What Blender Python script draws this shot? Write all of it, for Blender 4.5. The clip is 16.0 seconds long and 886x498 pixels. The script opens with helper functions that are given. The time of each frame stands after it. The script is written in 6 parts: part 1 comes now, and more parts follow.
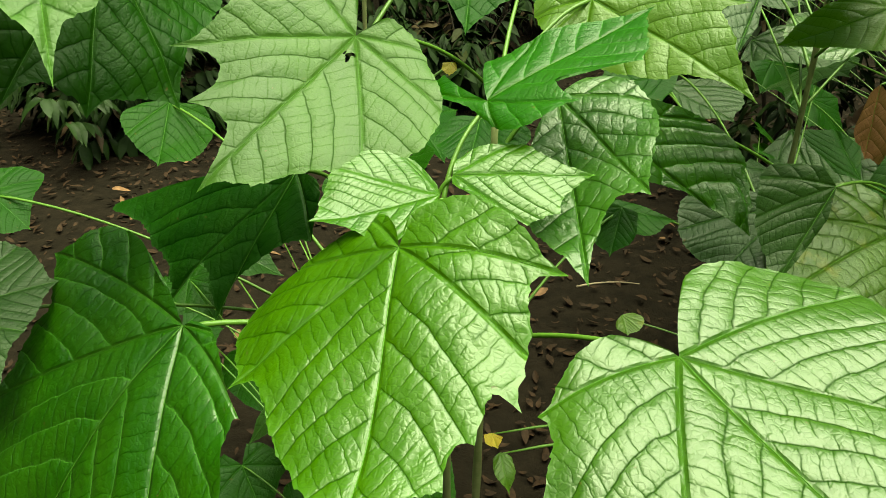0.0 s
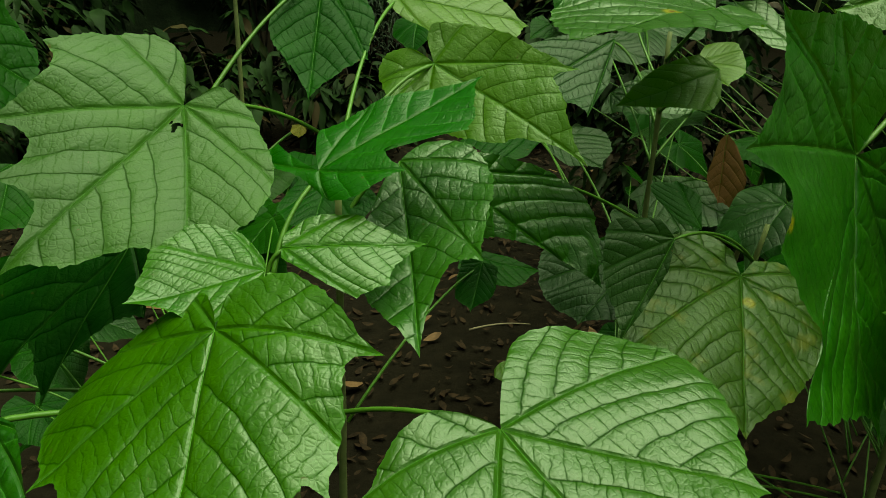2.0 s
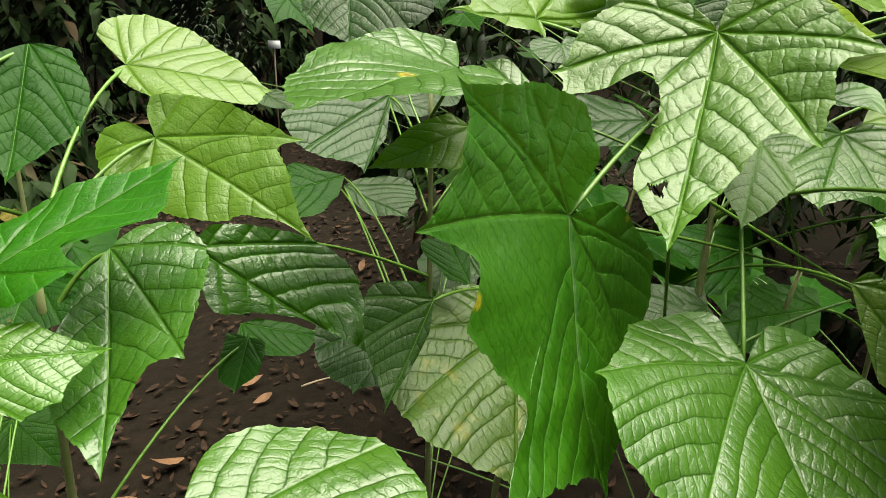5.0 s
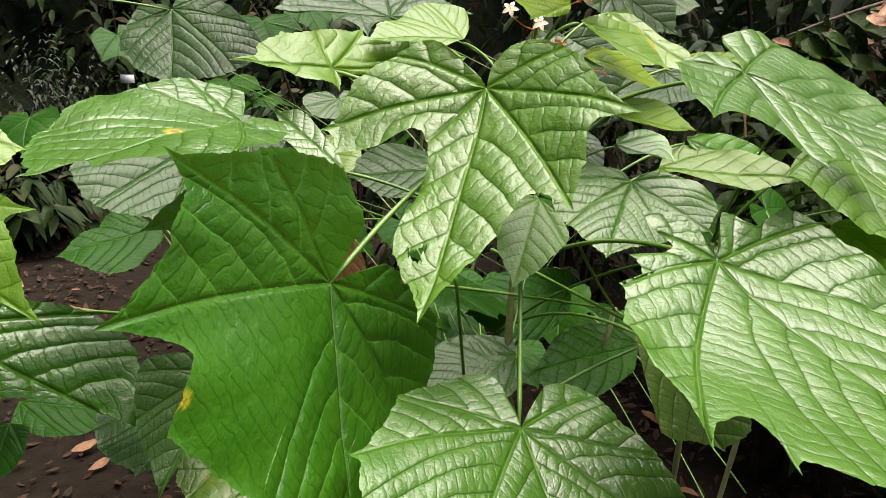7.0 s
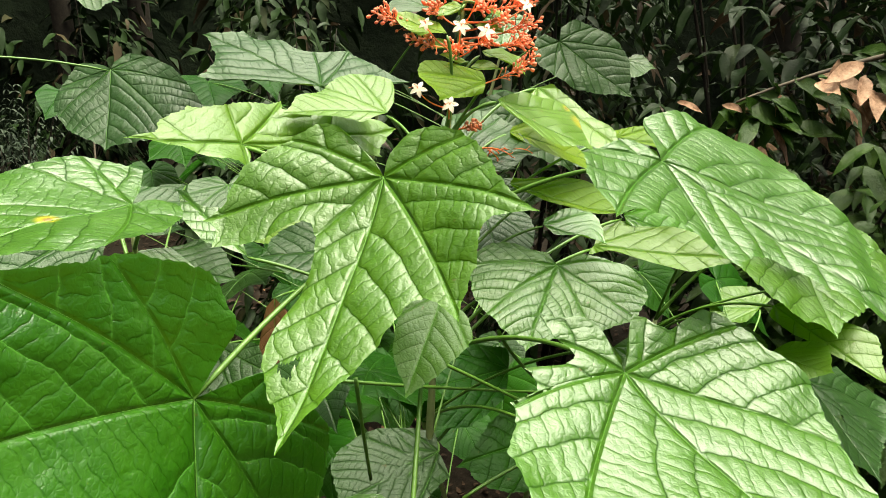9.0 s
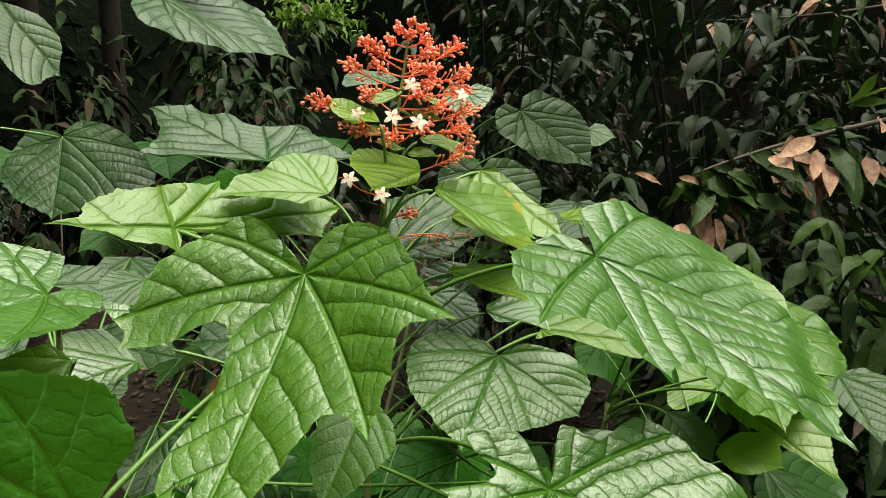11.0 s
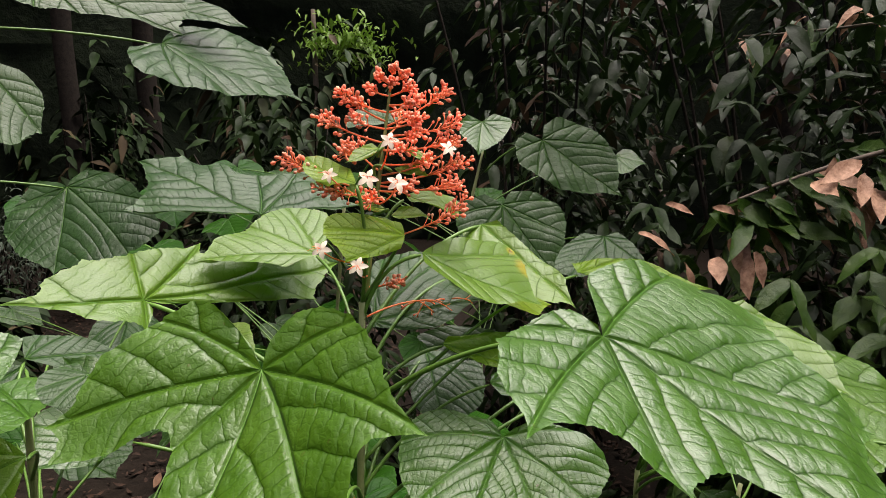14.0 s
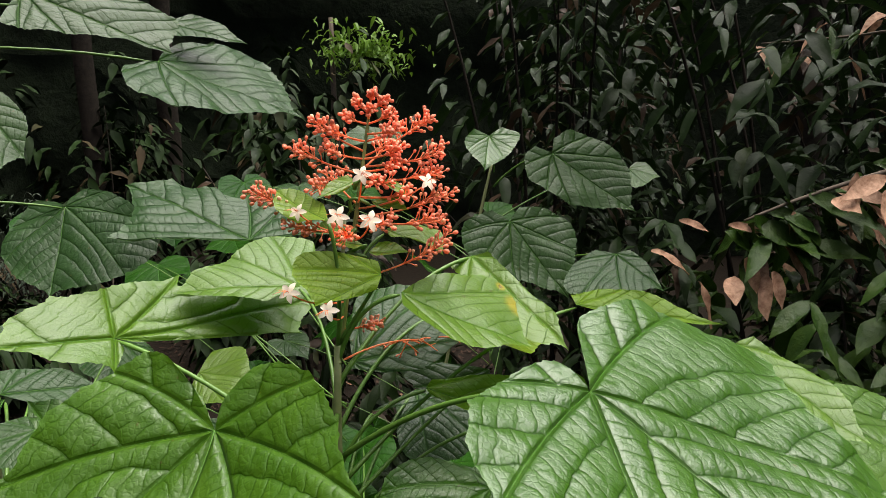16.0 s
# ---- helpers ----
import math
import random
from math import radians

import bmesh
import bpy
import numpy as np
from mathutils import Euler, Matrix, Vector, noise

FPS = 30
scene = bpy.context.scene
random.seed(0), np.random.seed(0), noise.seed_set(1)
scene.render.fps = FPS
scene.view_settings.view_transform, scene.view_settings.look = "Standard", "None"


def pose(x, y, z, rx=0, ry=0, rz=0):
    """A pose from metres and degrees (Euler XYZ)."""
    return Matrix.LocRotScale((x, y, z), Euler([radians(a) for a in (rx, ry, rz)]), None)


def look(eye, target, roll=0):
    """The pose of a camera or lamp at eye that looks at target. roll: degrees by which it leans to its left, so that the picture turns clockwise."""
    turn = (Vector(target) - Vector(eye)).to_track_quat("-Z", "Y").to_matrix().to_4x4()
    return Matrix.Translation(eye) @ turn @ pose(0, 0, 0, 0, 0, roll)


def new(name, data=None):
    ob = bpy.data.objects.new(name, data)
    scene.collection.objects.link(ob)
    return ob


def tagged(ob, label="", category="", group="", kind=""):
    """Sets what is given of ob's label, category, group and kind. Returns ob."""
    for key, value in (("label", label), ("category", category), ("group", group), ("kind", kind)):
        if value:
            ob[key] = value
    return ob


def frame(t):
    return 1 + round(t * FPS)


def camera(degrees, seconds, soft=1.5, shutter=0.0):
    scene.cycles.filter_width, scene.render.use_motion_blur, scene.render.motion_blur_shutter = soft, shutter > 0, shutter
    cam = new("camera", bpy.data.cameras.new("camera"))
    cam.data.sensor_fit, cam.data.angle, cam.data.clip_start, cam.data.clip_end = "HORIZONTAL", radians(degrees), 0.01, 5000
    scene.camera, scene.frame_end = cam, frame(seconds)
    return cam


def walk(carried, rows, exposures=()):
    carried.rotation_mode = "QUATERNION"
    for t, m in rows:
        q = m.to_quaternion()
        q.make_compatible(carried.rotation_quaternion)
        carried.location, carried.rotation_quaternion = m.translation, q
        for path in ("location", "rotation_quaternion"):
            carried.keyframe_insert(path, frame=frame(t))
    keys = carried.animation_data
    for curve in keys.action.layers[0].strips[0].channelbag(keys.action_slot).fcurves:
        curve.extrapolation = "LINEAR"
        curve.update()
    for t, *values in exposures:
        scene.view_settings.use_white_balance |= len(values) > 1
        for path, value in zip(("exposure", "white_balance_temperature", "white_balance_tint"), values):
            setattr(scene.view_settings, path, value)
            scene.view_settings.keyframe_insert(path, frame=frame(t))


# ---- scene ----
cam = camera(63.1, 16.0, soft=0.8)
METRES, EYE, TILT, LEAN, TURN = 0.8, 1.4, -27.0, 0.0, 0.0
ROWS = [
    (0.0, 0.0, 0.0, 0.0, -0.0, 0.0, -0.0),
    (0.5, 0.0205, -0.0001, 0.0103, -1.92, 0.92, 0.8),
    (1.0, 0.0434, 0.0007, 0.0215, -3.4, 1.73, 1.06),
    (1.5, 0.0678, 0.0028, 0.0291, -5.42, 2.62, 1.53),
    (2.0, 0.0919, 0.0033, 0.0366, -7.05, 2.9, 2.22),
    (2.5, 0.114, 0.0035, 0.0408, -8.5, 3.27, 2.86),
    (3.0, 0.1402, 0.0059, 0.0479, -10.26, 3.46, 3.84),
    (5.5, 0.3281, 0.0026, 0.0859, -19.72, 5.28, 8.26),
    (6.0, 0.3761, -0.0032, 0.09, -22.34, 5.67, 9.14),
    (6.5, 0.4176, -0.0121, 0.0935, -24.65, 6.28, 9.75),
    (7.0, 0.458, -0.0106, 0.109, -26.02, 5.88, 10.41),
    (7.5, 0.5077, -0.0153, 0.1223, -26.22, 6.64, 11.02),
    (8.0, 0.5476, -0.015, 0.1401, -26.73, 7.62, 10.75),
    (8.5, 0.575, -0.0023, 0.159, -26.91, 8.07, 10.67),
    (9.0, 0.6046, -0.0032, 0.1681, -27.49, 9.2, 10.51),
    (9.5, 0.6269, -0.0108, 0.1809, -28.14, 10.46, 10.54),
    (12.0, 0.725, -0.0031, 0.2505, -29.45, 14.2, 10.73),
    (12.5, 0.7469, 0.0106, 0.2679, -28.83, 14.64, 11.16),
    (13.0, 0.7747, 0.0246, 0.2817, -28.15, 14.75, 11.45),
    (13.5, 0.7967, 0.0288, 0.292, -26.84, 14.91, 11.47),
    (14.0, 0.8151, 0.0362, 0.3054, -25.8, 15.25, 11.4),
    (14.5, 0.8338, 0.0399, 0.323, -25.39, 15.5, 11.28),
    (15.0, 0.8538, 0.0423, 0.3314, -25.79, 15.33, 11.18),
    (15.5, 0.8767, 0.0528, 0.3436, -25.1, 15.71, 11.34),
    (16.0, 0.897, 0.0582, 0.3546, -24.07, 15.99, 11.1),
]
PATH = [(t, pose(0, 0, EYE, TILT, LEAN, TURN) @ pose(METRES * x, METRES * y, METRES * z, 90 + pitch, roll, yaw)) for t, x, y, z, yaw, pitch, roll in ROWS]
walk(cam, PATH, exposures=[(0.0, 1.35, 8500, -26), (0.5, 0.7, 8700, -37), (1.0, 0.35, 8800, -40), (1.5, 0.4, 8900, -44), (2.0, 0.22, 8900, -46), (2.5, 0.42, 8900, -38), (3.0, 0.6, 8550, -34), (5.5, 1.6, 6900, 9), (6.0, 1.6, 6750, 14), (6.5, 1.4, 6750, 14), (7.0, 1.65, 6800, 14), (7.5, 1.85, 6900, 10), (8.0, 1.75, 7100, -1), (8.5, 1.7, 7200, -4), (9.0, 1.85, 7200, -4), (9.5, 1.05, 7600, -24), (12.0, 1.47, 6400, 18), (13.0, 1.34, 6450, 21), (14.5, 1.08, 6600, 17), (15.5, 1.02, 6550, 13), (16.0, 1.04, 6480, 11)])

# ---- light: an overcast sky over a clearing ----
world = bpy.data.worlds.new("sky")
scene.world = world
world.use_nodes = True
wn = world.node_tree.nodes
sky = wn.new("ShaderNodeTexSky")
sky.sky_type, sky.sun_disc = "NISHITA", False
sky.sun_elevation, sky.sun_rotation = radians(79), radians(195)
sky.air_density, sky.dust_density, sky.ozone_density = 0.4, 5.0, 0.5
world.node_tree.links.new(sky.outputs[0], wn["Background"].inputs[0])
wn["Background"].inputs[1].default_value = 0.075
sun = new("sun", bpy.data.lights.new("sun", "SUN"))
sun.data.energy, sun.data.angle, sun.data.color = 4.6, radians(60), (1.0, 0.97, 0.90)
sun.matrix_world = look((2.6, 1.0, 7.3), (0.6, 0.9, 1.0))


# ---- materials ----
def shader(name):
    m = bpy.data.materials.new(name)
    m.use_nodes = True
    nt = m.node_tree
    return m, nt, nt.nodes["Principled BSDF"], nt.nodes["Material Output"]


def node(nt, kind, sources=None, **values):
    n = nt.nodes.new(kind)
    for key, value in values.items():
        setattr(n, key, value)
    for slot, value in (sources or {}).items():
        if isinstance(value, bpy.types.NodeSocket):
            nt.links.new(value, n.inputs[slot])
        else:
            n.inputs[slot].default_value = value
    return n


def mixed(nt, fac, a, b, blend="MIX"):
    n = nt.nodes.new("ShaderNodeMix")
    n.data_type, n.blend_type = "RGBA", blend
    for slot, value in ((0, fac), (6, a), (7, b)):
        if isinstance(value, bpy.types.NodeSocket):
            nt.links.new(value, n.inputs[slot])
        else:
            n.inputs[slot].default_value = value if slot == 0 else (*value, 1.0)
    return n.outputs[2]


def ramp(nt, fac, low, high):
    n = node(nt, "ShaderNodeMapRange", {0: fac, 1: low, 2: high})
    return n.outputs[0]


def leaf_paint(name, dark, light, rough, thin=0.25, blotch=None, gloss=0.5, furrow_shade=True, rungs=1.0):
    """A leaf blade: side veins sunk in furrows and rungs between them, with furrow shade in the colour, swollen cells,
    uneven colour, some light through it.
    """
    m, nt, bsdf, out = shader(name)
    calc = lambda op, *v: node(nt, "ShaderNodeMath", dict(enumerate(v)), operation=op).outputs[0]
    field = lambda key: node(nt, "ShaderNodeAttribute", attribute_name=key).outputs["Fac"]
    uv = node(nt, "ShaderNodeUVMap").outputs[0]
    info = node(nt, "ShaderNodeObjectInfo").outputs["Random"]
    cloud = node(nt, "ShaderNodeTexNoise", {"Vector": uv, "Scale": 16.0, "Detail": 4.0, "Roughness": 0.6}).outputs["Fac"]
    grain = node(nt, "ShaderNodeTexNoise", {"Vector": uv, "Scale": 500.0, "Detail": 2.0}).outputs["Fac"]
    sway = node(nt, "ShaderNodeTexNoise", {"Vector": uv, "Scale": 38.0, "Detail": 2.0}).outputs["Fac"]
    cells = node(nt, "ShaderNodeTexVoronoi", {"Vector": uv, "Scale": 190.0}, feature="DISTANCE_TO_EDGE").outputs["Distance"]
    gap, near = field("gap"), field("near")
    calm = ramp(nt, near, 0.0003, 0.0030)
    rank = calc("MULTIPLY_ADD", calc("SUBTRACT", sway, 0.5), 0.30, field("rank"))
    bank = node(nt, "ShaderNodeTexWhiteNoise", {"W": calc("FLOOR", rank)}, noise_dimensions="1D").outputs["Value"]
    step = calc("ADD", calc("MULTIPLY_ADD", sway, 1.2, field("step")), bank)
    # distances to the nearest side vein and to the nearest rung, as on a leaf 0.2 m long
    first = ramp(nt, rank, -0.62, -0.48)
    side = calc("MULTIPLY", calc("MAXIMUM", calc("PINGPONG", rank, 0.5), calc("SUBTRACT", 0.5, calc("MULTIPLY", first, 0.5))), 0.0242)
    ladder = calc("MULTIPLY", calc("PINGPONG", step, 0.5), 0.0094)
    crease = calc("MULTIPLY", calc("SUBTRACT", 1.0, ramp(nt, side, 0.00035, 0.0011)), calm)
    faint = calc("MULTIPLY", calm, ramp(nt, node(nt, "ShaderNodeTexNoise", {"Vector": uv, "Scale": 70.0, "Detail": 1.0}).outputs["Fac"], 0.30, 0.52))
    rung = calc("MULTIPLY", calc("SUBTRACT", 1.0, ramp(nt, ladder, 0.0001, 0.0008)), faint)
    rib = calc("SUBTRACT", 1.0, ramp(nt, near, 0.0003, 0.0013))
    swollen = lambda x, wide: calc("SUBTRACT", 1.0, calc("EXPONENT", calc("MULTIPLY", x, -1.0 / wide)))
    colour = mixed(nt, ramp(nt, cloud, 0.3, 0.7), dark, light)
    tint = tuple(min(1.0, c * k) for c, k in zip(light, (1.5, 1.05, 0.8)))
    colour = mixed(nt, calc("MULTIPLY", info, 0.35), colour, tint)
    pale = tuple(min(1.0, c * 1.5 + 0.02) for c in light)
    # rungs, and creases unless pale, darkened in the colour like shaded furrows
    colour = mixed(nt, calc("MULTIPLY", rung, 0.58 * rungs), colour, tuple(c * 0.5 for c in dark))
    colour = mixed(nt, calc("MULTIPLY", crease, 0.72), colour, tuple(c * 0.45 for c in dark) if furrow_shade else pale)
    colour = mixed(nt, calc("MULTIPLY", rib, 0.35), colour, pale)
    colour = mixed(nt, calc("MULTIPLY", ramp(nt, field("rim"), 0.965, 1.0), 0.35), colour, pale)
    spots = node(nt, "ShaderNodeTexNoise", {"Vector": uv, "Scale": 95.0, "Detail": 3.0}).outputs["Fac"]
    colour = mixed(nt, calc("MULTIPLY", ramp(nt, spots, 0.715, 0.74), 0.6), colour, (0.10, 0.07, 0.02))
    scar = calc("MULTIPLY", calc("MULTIPLY_ADD", spots, 1.4, 0.3), field("scar"))
    colour = mixed(nt, calc("MULTIPLY", ramp(nt, scar, 0.05, 0.45), 0.8), colour, (0.36, 0.30, 0.02))
    colour = mixed(nt, calc("MULTIPLY", ramp(nt, scar, 0.62, 0.75), 0.8), colour, (0.14, 0.06, 0.015))
    if blotch:
        patch = node(nt, "ShaderNodeTexNoise", {"Vector": uv, "Scale": 22.0, "Detail": 5.0}).outputs["Fac"]
        colour = mixed(nt, ramp(nt, patch, 0.58, 0.70), colour, blotch)
    nt.links.new(colour, bsdf.inputs["Base Color"])
    nt.links.new(calc("MULTIPLY_ADD", ramp(nt, cloud, 0.2, 0.8), 0.08, rough - 0.04), bsdf.inputs["Roughness"])
    sunk = calc("MAXIMUM", calc("MAXIMUM", crease, rib), calc("MULTIPLY", rung, 0.8))
    nt.links.new(calc("MULTIPLY_ADD", sunk, -0.7 * gloss, gloss), bsdf.inputs["Specular IOR Level"])
    swell = calc("MULTIPLY", calc("MULTIPLY", swollen(side, 0.0026), calm), 0.00075 * (0.4 + 0.6 * rungs))
    swell = calc("MULTIPLY_ADD", calc("MULTIPLY", swollen(ladder, 0.0012), faint), 0.00036 * rungs, swell)
    swell = calc("MULTIPLY", swell, calc("MULTIPLY", gap, 37.0))
    swell = calc("MULTIPLY_ADD", ramp(nt, cells, 0.0, 0.22), 0.00014, swell)
    swell = calc("MULTIPLY_ADD", sway, 0.0011, swell)
    swell = calc("MULTIPLY_ADD", grain, 0.00006, swell)
    bump = node(nt, "ShaderNodeBump", {"Height": swell, "Strength": 1.0, "Distance": 1.0}).outputs[0]
    nt.links.new(bump, bsdf.inputs["Normal"])
    glow = node(nt, "ShaderNodeBsdfTranslucent", {"Color": mixed(nt, 0.5, colour, (0.22, 0.48, 0.02)), "Normal": bump})
    both = node(nt, "ShaderNodeMixShader", {0: thin, 1: bsdf.outputs[0], 2: glow.outputs[0]})
    nt.links.new(both.outputs[0], out.inputs[0])
    return m


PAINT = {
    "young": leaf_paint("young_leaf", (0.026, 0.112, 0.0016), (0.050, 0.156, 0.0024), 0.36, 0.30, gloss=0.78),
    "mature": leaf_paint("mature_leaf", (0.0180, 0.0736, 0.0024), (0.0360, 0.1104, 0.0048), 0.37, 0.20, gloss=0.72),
    # matt grey-green, its base colour lowered for canopy shade over the back shrubs
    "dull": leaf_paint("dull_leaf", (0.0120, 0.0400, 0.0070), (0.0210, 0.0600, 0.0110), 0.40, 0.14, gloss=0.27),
    # darker green copy for inner and lower leaves, their shade put into the colour
    "deep": leaf_paint("shaded_leaf", (0.0060, 0.042, 0.0020), (0.015, 0.066, 0.0040), 0.44, 0.20, gloss=0.10),
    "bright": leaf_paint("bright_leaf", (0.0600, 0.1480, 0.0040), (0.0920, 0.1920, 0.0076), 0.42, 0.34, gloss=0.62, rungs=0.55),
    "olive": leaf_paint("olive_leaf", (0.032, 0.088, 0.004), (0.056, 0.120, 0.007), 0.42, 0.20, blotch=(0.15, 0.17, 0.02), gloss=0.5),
    "glossy": leaf_paint("glossy_leaf", (0.012, 0.076, 0.0018), (0.028, 0.112, 0.0032), 0.34, 0.27, gloss=0.75, furrow_shade=False),
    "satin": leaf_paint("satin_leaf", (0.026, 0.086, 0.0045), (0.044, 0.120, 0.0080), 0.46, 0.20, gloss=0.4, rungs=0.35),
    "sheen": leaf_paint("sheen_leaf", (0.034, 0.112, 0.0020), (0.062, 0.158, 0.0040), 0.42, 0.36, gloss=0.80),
    "emerald": leaf_paint("emerald_leaf", (0.008, 0.080, 0.0010), (0.020, 0.112, 0.0020), 0.36, 0.26, gloss=0.4, furrow_shade=False, rungs=0.6),
    # light shining through is put into the yellow-green base colour, besides the translucency
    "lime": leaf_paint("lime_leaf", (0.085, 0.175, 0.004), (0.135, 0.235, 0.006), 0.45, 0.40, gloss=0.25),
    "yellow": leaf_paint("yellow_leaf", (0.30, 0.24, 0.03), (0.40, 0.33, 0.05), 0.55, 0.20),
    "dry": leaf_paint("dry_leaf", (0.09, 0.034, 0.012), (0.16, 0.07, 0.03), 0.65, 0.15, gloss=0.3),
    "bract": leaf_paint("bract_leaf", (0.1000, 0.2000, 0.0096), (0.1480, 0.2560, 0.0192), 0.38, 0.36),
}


def plain_paint(name, low, high, rough, scale=30.0, bump=0.3, depth=0.002, gloss=0.5, thin=0.0, odd=None):
    m, nt, bsdf, out = shader(name)
    at = node(nt, "ShaderNodeTexCoord").outputs["Object"]
    info = node(nt, "ShaderNodeObjectInfo").outputs["Random"]
    island = node(nt, "ShaderNodeNewGeometry").outputs["Random Per Island"]
    cloud = node(nt, "ShaderNodeTexNoise", {"Vector": at, "Scale": scale, "Detail": 5.0, "Roughness": 0.65}).outputs["Fac"]
    colour = mixed(nt, ramp(nt, cloud, 0.3, 0.7), low, high)
    if odd:
        colour = mixed(nt, ramp(nt, island, 0.86, 0.90), colour, odd)
    shade = node(nt, "ShaderNodeMath", {0: node(nt, "ShaderNodeMath", {0: info, 1: island}, operation="ADD").outputs[0], 1: 0.35, 2: 0.65}, operation="MULTIPLY_ADD").outputs[0]
    colour = mixed(nt, 1.0, colour, node(nt, "ShaderNodeCombineColor", {0: shade, 1: shade, 2: shade}).outputs[0], "MULTIPLY")
    nt.links.new(colour, bsdf.inputs["Base Color"])
    bsdf.inputs["Roughness"].default_value = rough
    bsdf.inputs["Specular IOR Level"].default_value = gloss
    relief = node(nt, "ShaderNodeBump", {"Height": cloud, "Strength": bump, "Distance": depth}).outputs[0]
    nt.links.new(relief, bsdf.inputs["Normal"])
    if thin:
        glow = node(nt, "ShaderNodeBsdfTranslucent", {"Color": colour})
        both = node(nt, "ShaderNodeMixShader", {0: thin, 1: bsdf.outputs[0], 2: glow.outputs[0]})
        nt.links.new(both.outputs[0], out.inputs[0])
    return m


VEIN = plain_paint("leaf_vein", (0.050, 0.145, 0.012), (0.085, 0.20, 0.026), 0.5, 200.0, gloss=0.3)
PETIOLE = plain_paint("petiole_green", (0.064, 0.145, 0.015), (0.10, 0.20, 0.030), 0.45, 120.0)
STEM = plain_paint("stem_green_brown", (0.14, 0.17, 0.06), (0.21, 0.22, 0.10), 0.6, 60.0)
WOOD = plain_paint("twig_bark", (0.07, 0.05, 0.035), (0.13, 0.10, 0.07), 0.8, 80.0)
AXIS = plain_paint("flower_axis", (0.10, 0.16, 0.03), (0.24, 0.22, 0.06), 0.5, 40.0)
ORANGE = plain_paint("orange_stalk", (0.94, 0.24, 0.09), (0.97, 0.36, 0.17), 0.5, 200.0, thin=0.3, gloss=0.25)
BUD = plain_paint("coral_bud", (0.94, 0.27, 0.14), (0.97, 0.44, 0.29), 0.42, 150.0, thin=0.3, gloss=0.35, odd=(0.97, 0.60, 0.40))
PETAL = plain_paint("cream_petal", (0.92, 0.80, 0.62), (0.95, 0.87, 0.74), 0.5, 150.0, thin=0.45)
# soil and litter: the shrubs' shade is put into near-black base colours
SOIL = plain_paint("shaded_soil", (0.0055, 0.0042, 0.0028), (0.013, 0.0095, 0.0065), 0.9, 14.0, 0.8, 0.02, gloss=0.06)
LITTER = plain_paint("shaded_litter", (0.008, 0.0045, 0.003), (0.046, 0.024, 0.013), 0.75, 40.0, 0.5, 0.003, gloss=0.14)
FALLEN = plain_paint("fallen_leaf", (0.10, 0.05, 0.025), (0.20, 0.11, 0.06), 0.7, 40.0, 0.4, 0.003, gloss=0.2)
RUST = plain_paint("brown_leaf", (0.16, 0.075, 0.04), (0.52, 0.32, 0.21), 0.6, 55.0, 0.4, 0.003, thin=0.15, gloss=0.2)
MEDIUM = plain_paint("branch_leaf", (0.012, 0.036, 0.004), (0.034, 0.064, 0.009), 0.38, 25.0, 0.8, 0.008, gloss=0.14, thin=0.15)
# SHADE and GLOOM: canopy shade put into the leaves' dark base colours
SHADE = plain_paint("shaded_shrub_leaf", (0.008, 0.019, 0.004), (0.022, 0.044, 0.011), 0.42, 12.0, 0.7, 0.008, gloss=0.11, thin=0.14, odd=(0.050, 0.032, 0.020))
GLOOM = plain_paint("shaded_undergrowth_leaf", (0.006, 0.015, 0.003), (0.015, 0.032, 0.007), 0.6, 9.0, 0.4, 0.004, gloss=0.08, odd=(0.040, 0.028, 0.014))
BARK = plain_paint("dark_bark", (0.012, 0.010, 0.008), (0.030, 0.024, 0.018), 0.9, 25.0, 0.8, 0.01, gloss=0.1)
FRESH = plain_paint("sunlit_leaf", (0.08, 0.17, 0.012), (0.15, 0.27, 0.03), 0.5, 9.0, thin=0.35)


# ---- mesh helpers ----
def part(name, bm, material, parent=None, label=""):
    """Links a bmesh, or a (points, faces) pair, as one mesh object under a thing or under a part."""
    me = bpy.data.meshes.new(name)
    if isinstance(bm, tuple):
        me.from_pydata(bm[0], [], bm[1])
    else:
        bm.to_mesh(me)
        bm.free()
    me.materials.append(material)
    me.polygons.foreach_set("use_smooth", [True] * len(me.polygons))
    ob = new(name, me)
    if parent:
        ob.parent = parent
        if parent.type == "EMPTY":
            ob.matrix_parent_inverse = parent.matrix_basis.inverted()
    return tagged(ob, label) if label else ob


def tube(points, radii, sides=6):
    """A round stalk along points, with closed ends."""
    pts = [Vector(p) for p in points]
    verts, faces = [], []
    side = None
    for i, p in enumerate(pts):
        way = (pts[min(i + 1, len(pts) - 1)] - pts[max(i - 1, 0)]).normalized()
        if side is None:
            side = way.orthogonal().normalized()
        side = (side - way * side.dot(way)).normalized()
        up = way.cross(side)
        for k in range(sides):
            a = 2 * math.pi * k / sides
            verts.append(p + (side * math.cos(a) + up * math.sin(a)) * radii[i])
    for i in range(len(pts) - 1):
        for k in range(sides):
            a, b = i * sides + k, i * sides + (k + 1) % sides
            faces.append((a, b, b + sides, a + sides))
    faces.append(tuple(range(sides))[::-1])
    faces.append(tuple((len(pts) - 1) * sides + k for k in range(sides)))
    return verts, faces


def joined(pieces):
    verts, faces = [], []
    for v, f in pieces:
        n = len(verts)
        verts.extend(v)
        faces.extend(tuple(i + n for i in g) for g in f)
    return verts, faces


def arc(a, b, c, n):
    """Points of a curve from a to c that bends towards b."""
    a, b, c = Vector(a), Vector(b), Vector(c)
    return [a * (1 - t) ** 2 + b * 2 * t * (1 - t) + c * t * t for t in (i / n for i in range(n + 1))]


